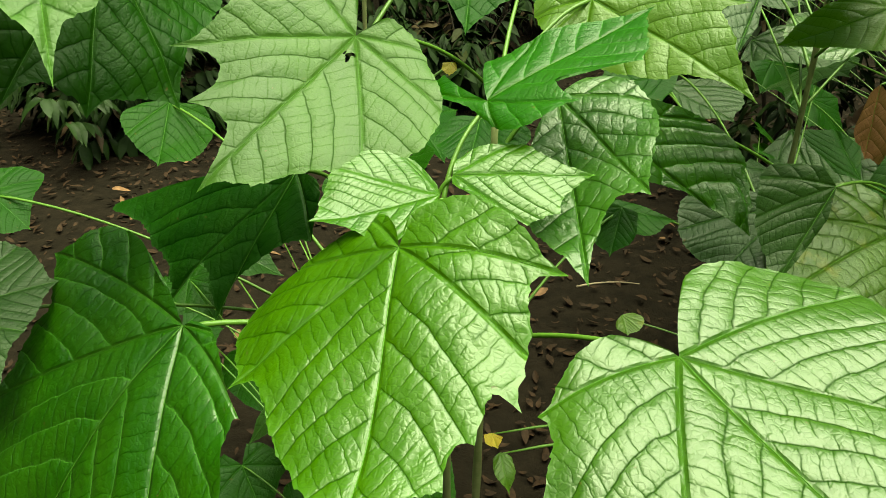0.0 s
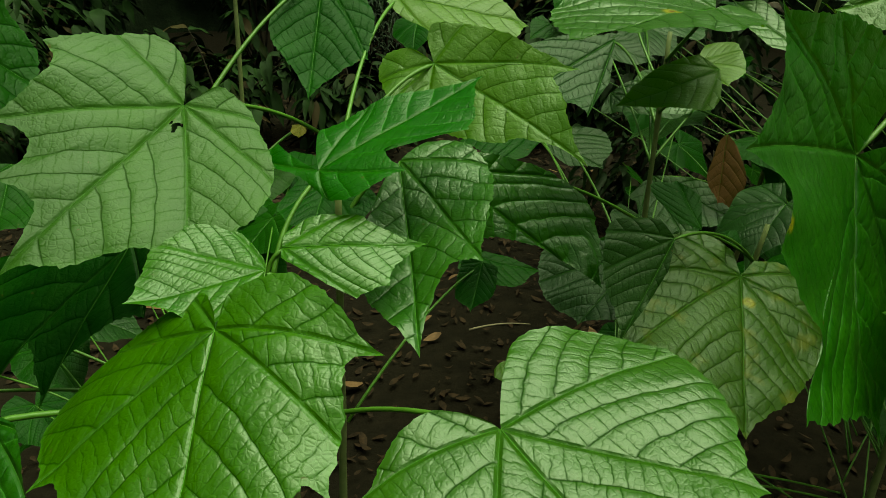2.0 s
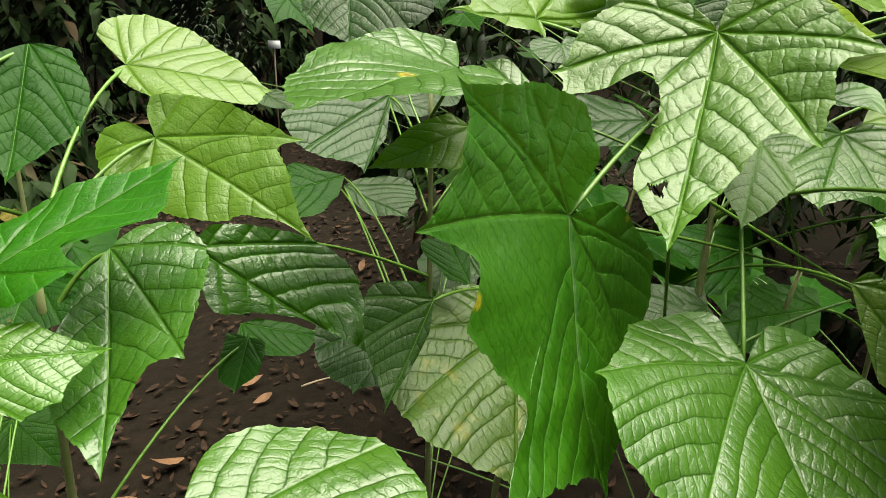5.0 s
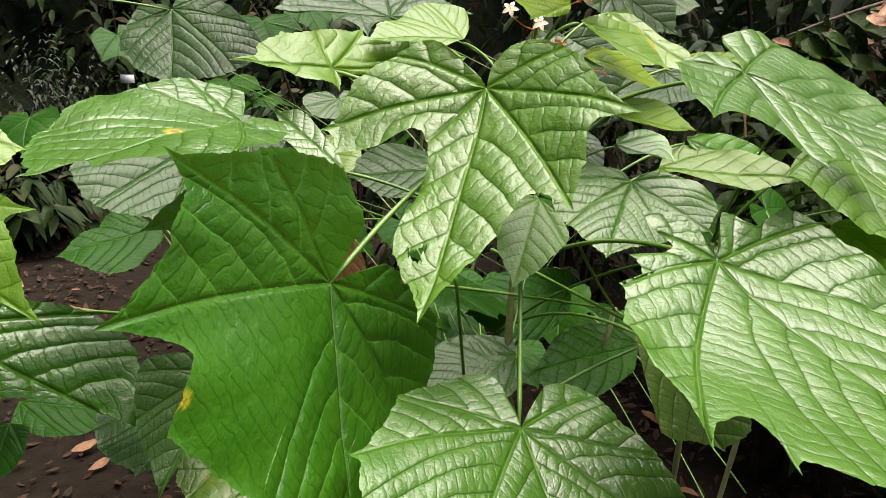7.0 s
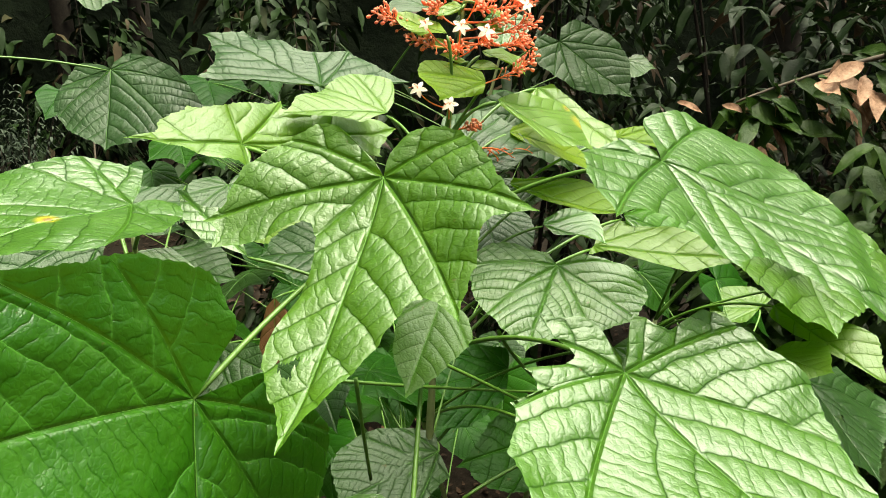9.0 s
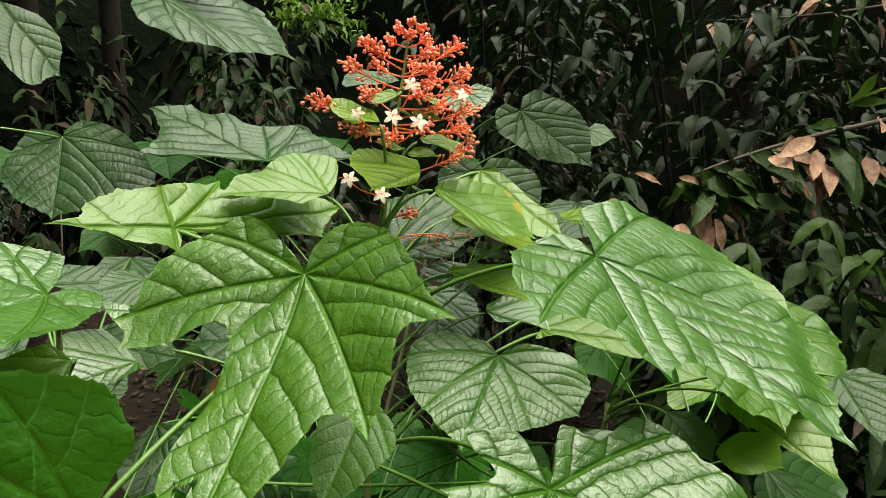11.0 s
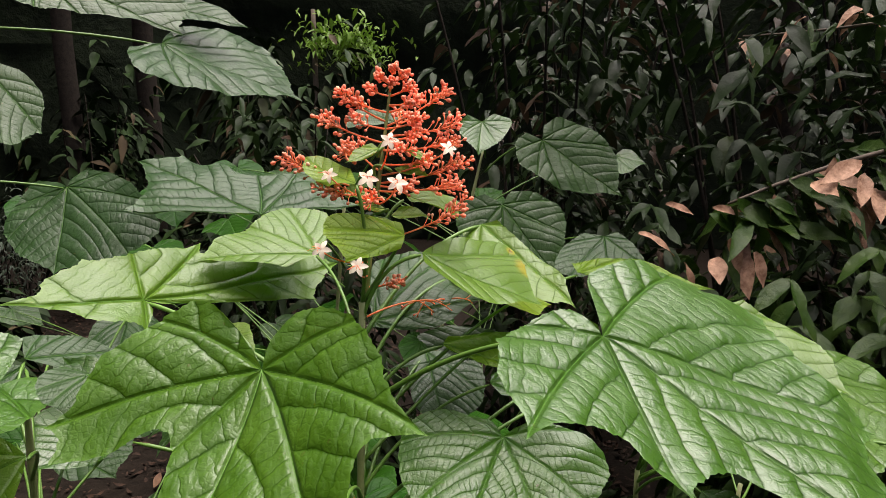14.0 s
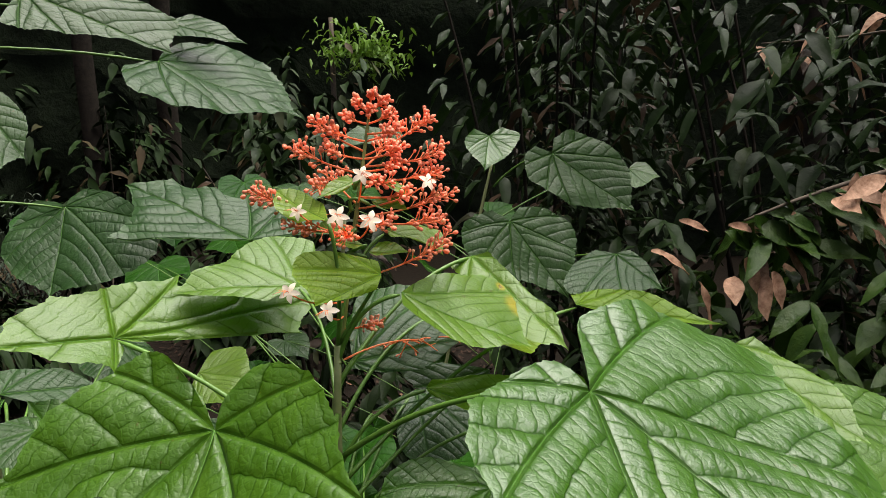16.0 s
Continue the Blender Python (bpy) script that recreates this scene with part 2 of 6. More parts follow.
# ---- leaves ----
def margin(lobes, count, rng):
    """The outline round the petiole's foot: lobes as (angle, length, kind); pointed at lobe, tip and tooth."""
    ang = [radians(l[0]) for l in lobes]
    for i in range(1, len(ang)):
        ang[i] = max(ang[i], ang[i - 1] + 0.012)
    rad = [l[1] for l in lobes]
    sharp = [len(l) > 2 for l in lobes]
    pts = [(a, r) for a, r in zip(ang, rad)]
    xy = np.array([(r * math.cos(a), r * math.sin(a)) for a, r in pts])
    n = len(xy)
    chord = np.hypot(*np.diff(xy, axis=0).T)
    share = np.maximum(2, np.round(chord / chord.sum() * count).astype(int))
    dense = []
    for i in range(n - 1):
        p0, p1 = xy[i], xy[i + 1]
        m0 = (p1 - p0) * 0.9 if i == 0 or sharp[i] else (xy[i + 1] - xy[i - 1]) * 0.5
        m1 = (p1 - p0) * 0.9 if i + 2 == n or sharp[i + 1] else (xy[i + 2] - xy[i]) * 0.5
        for t in np.linspace(0, 1, share[i], endpoint=False):
            h00, h10, h01, h11 = 2 * t**3 - 3 * t**2 + 1, t**3 - 2 * t**2 + t, -2 * t**3 + 3 * t**2, t**3 - t**2
            dense.append(h00 * p0 + h10 * m0 + h01 * p1 + h11 * m1)
    dense.append(xy[-1])
    out = np.array(dense)
    count = len(out)
    s = np.concatenate([[0], np.cumsum(np.hypot(*np.diff(out, axis=0).T))])
    theta = np.unwrap(np.arctan2(out[:, 1], out[:, 0]))
    r = np.hypot(out[:, 0], out[:, 1])
    theta += 2 * math.pi * round((ang[0] - theta[0]) / (2 * math.pi))
    theta = np.maximum.accumulate(theta + np.arange(count) * 1e-5)
    # small uneven teeth
    teeth = ((s / 0.0125 + 0.4 * np.sin(s * 70 + rng.uniform(0, 6))) % 1.0) ** 1.5
    wob = np.sin(s * 61 + rng.uniform(0, 6)) * np.sin(s * 143 + rng.uniform(0, 6))
    r = r * (1 + 0.012 * wob) + (0.0008 + 0.007 * r.max()) * (teeth - 0.5)
    big = r.max()
    for i, l in enumerate(lobes):
        if len(l) > 2:
            at = s[min(count - 1, int(share[:i].sum()))]
            reach, width = {"tip": (0.055, 0.030), "lobe": (0.045, 0.026), "tooth": (0.018, 0.016)}[l[2]]
            r = r + reach * big * np.exp(-np.abs(s - at) / (width * big))
    return theta, np.maximum(r, 0.002)


def main_columns(lobes, theta, r, rng):
    """Which columns of the blade's grid carry the main veins, and which of them is the midrib."""
    mains = [radians(l[0]) for l in lobes if len(l) > 2 and l[2] in ("lobe", "tip")]
    tip = next(radians(l[0]) for l in lobes if len(l) > 2 and l[2] == "tip")
    for want in (-1.95, -1.2, -0.62, 0.62, 1.2, 1.95):
        a = want + rng.uniform(-0.08, 0.08)
        if theta[0] + 0.25 < a < theta[-1] - 0.25 and all(abs(a - m) > 0.42 for m in mains):
            mains.append(a)
    columns = sorted({int(np.argmin(np.abs(theta - a))) for a in mains})
    return columns, int(np.argmin(np.abs(theta - tip)))


def way_to(flat, pts):
    """Distance of each point to a vein, and how far along the vein that is."""
    far, along, run = np.full(len(flat), 9.0), np.zeros(len(flat)), 0.0
    for p, q in zip(pts[:-1], pts[1:]):
        d = q - p
        t = np.clip(((flat - p) @ d) / max(d @ d, 1e-12), 0, 1)
        gone = np.hypot(*(flat - p - t[:, None] * d).T)
        near = gone < far
        along[near] = run + t[near] * math.hypot(*d)
        far = np.minimum(far, gone)
        run += math.hypot(*d)
    return far, along


COUNT = [0]


def leaf(plant, base, turn, lobes, droop=0.0, arch=0.0, look_of="mature", holes=(), rise=0.0, fold=0.04, stem=None, wave=0.004, fine=1.0, quilt=0.032, straight=9.0, scars=()):
    """One leaf: its foot, the turn of its blade, its lobes, and how the blade bends along and across the midrib."""
    COUNT[0] += 1
    rng = random.Random(COUNT[0])
    size = max(l[1] for l in lobes)
    around, rings = int((90 + 620 * size) * fine), int((14 + 150 * size) * fine)
    theta, r = margin(lobes, around, rng)
    around = len(theta)
    columns, middle = main_columns(lobes, theta, r, rng)
    rho = (np.arange(1, rings + 1) / rings) ** 0.9
    bow = rng.uniform(0.10, 0.20)
    turned = theta[None, :] + bow * np.sin(theta)[None, :] * (1 - rho)[:, None]
    U = (rho[:, None] * r[None, :] * np.cos(turned)).ravel()
    V = (rho[:, None] * r[None, :] * np.sin(turned)).ravel()
    flat = np.stack([np.append(U, 0.0), np.append(V, 0.0)], 1)
    RHO = np.append(np.repeat(rho, around), 0.0)
    gap = max(0.011, size * 0.155)
    puff = gap * quilt * 0.8
    ph = [rng.uniform(0, 6.28) for _ in range(6)]

    def height(p, d_main, rank, calm, edge):
        u, v = p[:, 0], p[:, 1]
        h = droop * np.where(u > straight, straight * (2 * u - straight), u * u) + arch * v * v
        h = h + fold * (np.sqrt(v * v + 0.0001) - 0.01) * np.clip(1 - np.abs(v) / 0.25, 0, 1)
        h = h + wave * edge**3 * (np.sin(u * 46 + ph[0]) * np.cos(v * 39 + ph[1]) + 0.35 * np.sin(u * 85 + v * 70 + ph[2]))
        h = h + 0.0022 * np.sin(u * 27 + v * 21 + ph[3]) + 0.0016 * np.sin(u * 19 - v * 33 + ph[4]) + 0.0003 * np.sin(u * 120 + ph[4]) * np.sin(v * 110 + ph[5]) * np.clip(edge * 2, 0, 1)
        h = h + 0.015 * size * (0.55 - np.exp(-d_main / (0.15 * size)))
        valley = np.where(rank < -0.5, 0.5, np.abs(rank - np.round(rank)))
        h = h + puff * calm * (1 - np.exp(-valley / 0.16)) * (1 - 0.5 * edge**4) + 0.4 * puff * (1 - np.exp(-d_main / 0.009))
        return h

    # each sector between two main veins takes its side veins from the one nearer the tip
    lines = [flat[np.append(len(flat) - 1, np.arange(rings) * around + c)] for c in columns]
    reach = [way_to(flat, pts[:: 3 if rings > 30 else 2]) for pts in lines]
    near = np.min([d for d, _ in reach], axis=0)
    for c in columns:
        near[np.arange(rings) * around + c] = 0.0
    ranks, steps = [], []
    for c, (d, along) in zip(columns, reach):
        start = (0.20 if c == middle else 0.13) * size
        ranks.append((along - 0.62 * d - 1.7 * d * d / size - start) / gap)
        steps.append((0.55 * along + 0.80 * d) / (0.31 * gap))
    owner = []
    for i in range(around):
        if i < middle:
            owner.append(min((k for k, c in enumerate(columns) if c > i), default=0))
        else:
            owner.append(max((k for k, c in enumerate(columns) if c <= i), default=0))
    offset = {(k, side): rng.uniform(-0.3, 0.3) for k in range(len(columns)) for side in (0, 1)}
    shift = [offset[(owner[i], int(i >= columns[owner[i]]))] for i in range(around)]
    owner = np.array(owner)
    mine = np.append(np.tile(owner, rings), owner[0])
    rank = np.array(ranks)[mine, np.arange(len(flat))] + np.append(np.tile(shift, rings), 0.0)
    H = height(flat, near, rank, np.clip(near / 0.005, 0, 1), RHO)
    M = np.array(pose(*base, *turn))
    world_pts = flat[:, :1] * M[:3, 0] + flat[:, 1:] * M[:3, 1] + H[:, None] * M[:3, 2] + M[:3, 3]
    centre = rings * around
    faces, strip = [], []
    for j in range(rings - 1):
        for i in range(around - 1):
            a = j * around + i
            faces.append((a, a + around, a + around + 1, a + 1))
            strip.append(i)
    faces.extend((centre, i, i + 1) for i in range(around - 1))
    strip.extend(range(around - 1))
    if holes:
        gone = np.zeros(len(flat), bool)
        for hu, hv, hr in holes:
            ang = np.arctan2(flat[:, 1] - hv, flat[:, 0] - hu)
            gone |= np.hypot(flat[:, 0] - hu, flat[:, 1] - hv) < hr * (1 + 0.3 * np.sin(3 * ang + 1) + 0.2 * np.sin(5 * ang))
        kept = [not all(gone[k] for k in f) for f in faces]
        faces, strip = [f for f, k in zip(faces, kept) if k], [c for c, k in zip(strip, kept) if k]
    ob = part("leaf", (world_pts.tolist(), faces), PAINT[look_of], plant, LABELS[look_of])
    me = ob.data
    uv = me.uv_layers.new(name="blade")
    idx = np.empty(len(me.loops), int)
    me.loops.foreach_get("vertex_index", idx)
    uv.data.foreach_set("uv", (flat[idx] + COUNT[0] * 0.37).ravel())
    corner = np.repeat(np.array(strip), [len(f) for f in faces])
    scar = np.zeros(len(flat))
    for su, sv, sr in scars:
        scar = np.maximum(scar, 1 - np.hypot(flat[:, 0] - su, flat[:, 1] - sv) / sr)
    for key, value in (("near", near), ("scar", scar), ("rim", RHO), ("gap", np.full(len(flat), gap))):
        me.attributes.new(key, "FLOAT", "POINT").data.foreach_set("value", value)
    for key, value in (("rank", np.array(ranks)[owner[corner], idx] + np.array(shift)[corner]), ("step", np.array(steps)[owner[corner], idx])):
        me.attributes.new(key, "FLOAT", "CORNER").data.foreach_set("value", value)
    # main veins lying in the furrows
    pieces = []
    for c, pts in zip(columns, lines):
        pts = pts[:: 2 if rings > 30 else 1]
        pts = np.vstack([pts[:-1], pts[-1:] * 0.985])
        zero = np.zeros(len(pts))
        e = np.hypot(pts[:, 0], pts[:, 1]) / r[c]
        h = height(pts, zero, zero, zero, np.clip(e, 0, 1)) + 0.0003
        w = pts[:, :1] * M[:3, 0] + pts[:, 1:] * M[:3, 1] + h[:, None] * M[:3, 2] + M[:3, 3]
        thick = 0.00050 if c == middle else 0.00022
        rod = tube(w.tolist(), (0.00018 + (thick - 0.00018) * np.linspace(1, 0, len(pts))) * (0.55 + 1.8 * size), 5)
        if fine > 0.6:
            part("midrib" if c == middle else "main_vein", rod, VEIN, ob)
        else:
            pieces.append(rod)
    if pieces:
        tagged(part("vein", joined(pieces), VEIN, ob), kind="stuff")
    # the stalk that carries the blade
    if plant.name in STEMS:
        foot = Vector(base)
        if stem is None:
            stem = min(STEMS[plant.name], key=lambda s: math.hypot(s[0] - foot.x, s[1] - foot.y) + 0.6 * max(0, foot.z - s[2] - 0.12))
        sx, sy, top = stem
        reach = math.hypot(sx - foot.x, sy - foot.y)
        at = Vector((sx, sy, max(0.1, min(top, foot.z - 0.06 - 0.25 * reach + rise))))
        n = Vector(M[:3, 2])
        back = Vector(-M[:3, 0])
        mid = foot.lerp(at, 0.45) + Vector((0, 0, 0.10 * reach + 0.01)) + back * 0.02
        pts = arc(foot - n * 0.0055, mid, at, 14)
        k = (0.7 + 1.6 * size) * (1.0 if fine > 0.6 else 0.7)
        part("petiole", tube(pts, [(0.0022 + 0.0012 * abs(f - 0.4)) * k * (0.45 if f == 0 else 1.0) for f in (i / 14 for i in range(15))], 8), PETIOLE, ob)
    return ob


LABELS = {
    "young": "glossy fresh green lobed leaf", "mature": "large quilted green lobed leaf", "dull": "matt grey-green leaf",
    "deep": "leaf with shade in its dark green colour", "bright": "light yellow-green leaf", "olive": "olive leaf with yellow blotches", "bract": "small yellow-green bract", "glossy": "large dark green glossy lobed leaf", "satin": "broad light green lobed leaf", "sheen": "large light green lobed leaf with a silky sheen", "emerald": "glossy deep green leaf", "lime": "thin leaf coloured yellow-green as if light shone through", "yellow": "small yellowed leaf", "dry": "withered brown hanging leaf",
}
STEMS = {}


def shrub(name, x, y, stems, label, category="shrub"):
    """An empty at the foot of a shrub, and its upright stems: (x, y, top) each."""
    plant = new(name)
    plant.matrix_basis = pose(x, y, 0)
    tagged(plant, label, category, "shrubs in the bed")
    STEMS[plant.name] = stems
    for sx, sy, top in stems:
        lean = Vector((x + (sx - x) * 0.4, y + (sy - y) * 0.4, 0))
        pts = arc(lean, ((sx + lean.x) / 2, (sy + lean.y) / 2, top * 0.5), (sx, sy, top), 22)
        radii = [0.0075 - 0.0035 * i / 22 + (0.0012 if i % 4 == 0 else 0) for i in range(23)]
        part("stem", tube(pts, radii, 8), STEM, plant, "green-brown jointed stem")
    return plant


# ---- ground ----
def ground_height(x, y):
    return 0.02 * noise.noise((x * 1.3, y * 1.3, 0)) + 0.012 * noise.noise((x * 5, y * 5, 3))


bm = bmesh.new()
xs = [-400, -120, -40, -14] + [-6 + 0.12 * i for i in range(101)] + [14, 40, 120, 400]
ys = [-400, -120, -40, -12] + [-4 + 0.12 * i for i in range(101)] + [20, 45, 120, 400]
grid = [[bm.verts.new((x, y, ground_height(x, y))) for x in xs] for y in ys]
for j in range(len(ys) - 1):
    for i in range(len(xs) - 1):
        bm.faces.new((grid[j][i], grid[j][i + 1], grid[j + 1][i + 1], grid[j + 1][i]))
tagged(part("ground", bm, SOIL), "soil under the shrubs, darkened for their shade", "ground", kind="structure")


def curled_leaf(x, y, z, size, rng, tip=0.4, wide=0.42):
    """A small pointed leaf of eight quads, bent along its length."""
    m = pose(x, y, z, rng.uniform(-25, 25), rng.uniform(-25, 25), rng.uniform(0, 360))
    bend, cup = rng.uniform(-0.5, 0.9), rng.uniform(-0.4, 0.6)
    verts, faces = [], []
    for i in range(5):
        f = i / 4
        w = wide * math.sin(math.pi * (0.04 + 0.94 * f) ** 0.8) * size * 0.5
        for k in (-1, 0, 1):
            verts.append(m @ Vector((size * (f - 0.5), k * w, size * bend * (f - 0.5) ** 2 + abs(k) * cup * w)))
    for i in range(4):
        for k in range(2):
            a = i * 3 + k
            faces.append((a, a + 1, a + 4, a + 3))
    return verts, faces


rng = random.Random(5)
pieces = []
for i in range(21000):
    x, y = rng.uniform(-4.0, 3.6), -1.0 + 9.8 * rng.random() ** 1.15
    pieces.append(curled_leaf(x, y, ground_height(x, y) + rng.uniform(0.004, 0.025), rng.uniform(0.015, 0.06), rng))
tagged(part("leaf_litter", joined(pieces), LITTER), "brown fallen leaves covering the soil, darkened for shade", "leaf litter", kind="stuff")
pieces = []
for i in range(110):
    x, y = rng.uniform(-2.0, 2.5), rng.uniform(0.6, 4.8)
    pieces.append(curled_leaf(x, y, ground_height(x, y) + rng.uniform(0.02, 0.045), rng.uniform(0.05, 0.12), rng))
tagged(part("fallen_leaves", joined(pieces), FALLEN), "rust-brown fallen leaves lying on the litter", "leaf litter", kind="stuff")

# ---- shrubs with large leaves ----
front_shrub = shrub("front_shrub", 0.02, 0.74, [(0.0, 0.630, 1.13), (0.06, 0.80, 1.17), (-0.10, 0.84, 1.22)], "leafy shrub with large lobed glossy green leaves")
mid_shrub = shrub("mid_shrub", 0.62, 1.2, [(0.60, 1.18, 1.28), (0.74, 1.02, 1.0)], "shrub with broad drooping green leaves beside the flowering one")
flowering_shrub = shrub("flowering_shrub", 0.92, 0.86, [(0.945, 0.872, 1.42)], "flowering shrub with large lobed leaves and an orange-red flower head", "flowering shrub")
back_shrub = shrub("back_shrub", 1.2, 2.1, [(1.25, 1.75, 1.45), (1.85, 2.1, 1.60)], "grey-green broad-leaved shrub in the shade behind")
side_shrub = shrub("side_shrub", -0.28, 2.2, [(-0.20, 2.10, 2.05)], "tall shrub with hanging matt grey-green leaves")
low_shrub = shrub("low_shrub", 1.5, 1.0, [(1.45, 0.95, 1.08), (1.70, 0.95, 1.0), (1.0, 1.0, 0.95)], "low broad-leaved shrub growing among the others")

# leaves of the front shrub
leaf(front_shrub, (-0.037, 0.530, 1.132), (7.0, 35.5, -125.1),
     [(-141, 0.023), (-123, 0.054), (-92, 0.081), (-66, 0.118), (-54, 0.159), (-42, 0.167), (-26, 0.170, "lobe"), (-16, 0.156), (-1, 0.180), (12, 0.202), (24, 0.235, "tip"), (41, 0.202, "tooth"), (44, 0.179), (49, 0.178, "tooth"), (58, 0.154), (61, 0.166, "tooth"), (77, 0.137), (94, 0.117), (100, 0.132, "lobe"), (116, 0.106), (135, 0.085), (152, 0.066), (180, 0.036), (185, 0.014)],
     droop=0.34, arch=-1.54, look_of="young")
leaf(front_shrub, (0.183, 0.460, 1.073), (14.9, 10.0, -46.0),
     [(-170, 0.008), (-160, 0.037), (-149, 0.061), (-130, 0.088), (-113, 0.111, "lobe"), (-98, 0.128, "tooth"), (-93, 0.149), (-82, 0.173), (-68, 0.185), (-51, 0.196, "lobe"), (-30, 0.209), (-14, 0.219, "tip"), (6, 0.199), (23, 0.185, "lobe"), (44, 0.185), (60, 0.180), (70, 0.175), (84, 0.153), (103, 0.123), (120, 0.089), (122, 0.033), (125, 0.016)],
     droop=0.19, arch=-0.69, look_of="mature")
leaf(front_shrub, (-0.090, 0.764, 1.259), (-30.5, 28.6, -119.0),
     [(-155, 0.016), (-152, 0.047), (-142, 0.076), (-123, 0.093), (-99, 0.110), (-82, 0.135, "tooth"), (-72, 0.121), (-54, 0.145), (-46, 0.173, "lobe"), (-41, 0.145), (-31, 0.153), (-26, 0.185, "tooth"), (-15, 0.174), (-7, 0.227, "tip"), (2, 0.207, "tooth"), (10, 0.181), (19, 0.169), (32, 0.168), (51, 0.153), (70, 0.128), (88, 0.093), (116, 0.065), (150, 0.042), (156, 0.017)],
     droop=-0.05, arch=0.51, look_of="satin", stem=(0.08, 1.0, 1.22), holes=[(0.026, 0.006, 0.007)])
leaf(front_shrub, (0.130, 0.805, 1.182), (15.4, 23.4, -89.9),
     [(-31, 0.056), (-21, 0.145), (-13, 0.198), (-5, 0.233), (0, 0.257, "tip"), (4, 0.214), (11, 0.182), (22, 0.180, "lobe"), (49, 0.127), (72, 0.101), (99, 0.071), (124, 0.039)],
     droop=0.09, arch=-0.01, look_of="mature", stem=(0.06, 0.8, 1.17))
leaf(front_shrub, (0.044, 0.699, 1.207), (16.0, -30.8, 16.2),
     [(-257, 0.068), (-240, 0.090, "lobe"), (-230, 0.056), (-206, 0.022), (-101, 0.043), (-74, 0.066), (-47, 0.086, "lobe"), (-27, 0.071), (-27, 0.109), (-34, 0.148, "tooth"), (-18, 0.159), (0, 0.185, "tip"), (15, 0.131), (38, 0.085), (64, 0.060)],
     droop=-0.70, arch=-0.51, look_of="emerald")
leaf(front_shrub, (-0.003, 0.607, 1.146), (-20.4, 5.2, -163.9),
     [(-92, 0.020), (-78, 0.054), (-60, 0.080), (-44, 0.101), (-22, 0.106), (0, 0.114, "tip"), (11, 0.088), (33, 0.073), (45, 0.044), (53, 0.019)],
     droop=0.00, arch=0.00, look_of="young")
leaf(front_shrub, (0.009, 0.637, 1.155), (31.5, -1.2, -4.9),
     [(-87, 0.014), (-59, 0.028), (-45, 0.054), (-38, 0.087, "tooth"), (-24, 0.106, "tooth"), (-12, 0.107), (0, 0.129, "tip"), (13, 0.090), (26, 0.076), (52, 0.041), (83, 0.016)],
     droop=-0.11, arch=-0.40, look_of="young")
leaf(front_shrub, (-0.236, 0.547, 1.045), (-11.6, 38.6, -145.9),
     [(-104, 0.041), (-107, 0.078), (-100, 0.134), (-91, 0.180), (-76, 0.216, "lobe"), (-63, 0.191), (-56, 0.208), (-44, 0.221), (-37, 0.260, "lobe"), (-24, 0.292), (0, 0.264, "tip"), (41, 0.193), (68, 0.175), (76, 0.140), (85, 0.112, "lobe"), (94, 0.073), (119, 0.035), (151, 0.012)],
     droop=-0.62, arch=0.02, look_of="glossy")
leaf(front_shrub, (0.180, 0.916, 1.275), (39.7, 32.2, -63.1),
     [(-166, 0.014), (-156, 0.043), (-141, 0.067), (-120, 0.073), (-89, 0.070), (-49, 0.080), (-12, 0.115), (3, 0.147), (10, 0.155), (17, 0.195), (18, 0.229, "tip"), (32, 0.180), (42, 0.155), (47, 0.172, "lobe"), (66, 0.107), (101, 0.067), (145, 0.052), (161, 0.033), (164, 0.016)],
     droop=0.00, arch=0.00, look_of="bright")
leaf(front_shrub, (0.148, 1.080, 1.339), (31.7, 9.6, -12.0),
     [(-127, 0.021), (-77, 0.039), (-50, 0.078, "lobe"), (-26, 0.108), (-12, 0.173), (0, 0.179, "tip"), (25, 0.130), (65, 0.105), (102, 0.100), (133, 0.073), (122, 0.038)],
     droop=0.00, arch=0.00, look_of="bright")
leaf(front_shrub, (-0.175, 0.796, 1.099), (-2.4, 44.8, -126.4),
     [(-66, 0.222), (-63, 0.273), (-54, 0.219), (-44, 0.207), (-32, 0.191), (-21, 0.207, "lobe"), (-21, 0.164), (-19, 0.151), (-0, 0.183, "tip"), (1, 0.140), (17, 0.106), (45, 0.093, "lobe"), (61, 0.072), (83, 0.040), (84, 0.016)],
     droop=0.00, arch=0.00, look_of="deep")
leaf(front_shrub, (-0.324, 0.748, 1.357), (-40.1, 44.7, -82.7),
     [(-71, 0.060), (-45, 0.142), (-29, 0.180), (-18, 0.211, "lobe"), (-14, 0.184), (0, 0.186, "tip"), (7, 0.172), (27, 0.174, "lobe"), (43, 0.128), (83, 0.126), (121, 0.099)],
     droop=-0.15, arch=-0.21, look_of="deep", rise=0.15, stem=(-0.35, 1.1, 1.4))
leaf(front_shrub, (-0.320, 0.634, 1.459), (-1.1, 40.4, -67.9),
     [(-150, 0.050), (-110, 0.100), (-75, 0.140, "lobe"), (-45, 0.155), (-25, 0.180), (-10, 0.200), (-3, 0.221), (0, 0.252, "tip"), (3, 0.220), (10, 0.207), (25, 0.190), (45, 0.165, "lobe"), (80, 0.130), (115, 0.095), (150, 0.050)],
     droop=0.00, arch=0.00, look_of="satin", rise=0.2, stem=(-0.5, 0.8, 1.45))
leaf(front_shrub, (-0.491, 0.589, 1.028), (23.6, -4.0, 30.0),
     [(-85, 0.091), (-71, 0.117), (-56, 0.095), (-28, 0.092), (0, 0.106, "tip"), (25, 0.106), (48, 0.103), (62, 0.093), (77, 0.042)],
     droop=0.00, arch=0.00, look_of="dull")
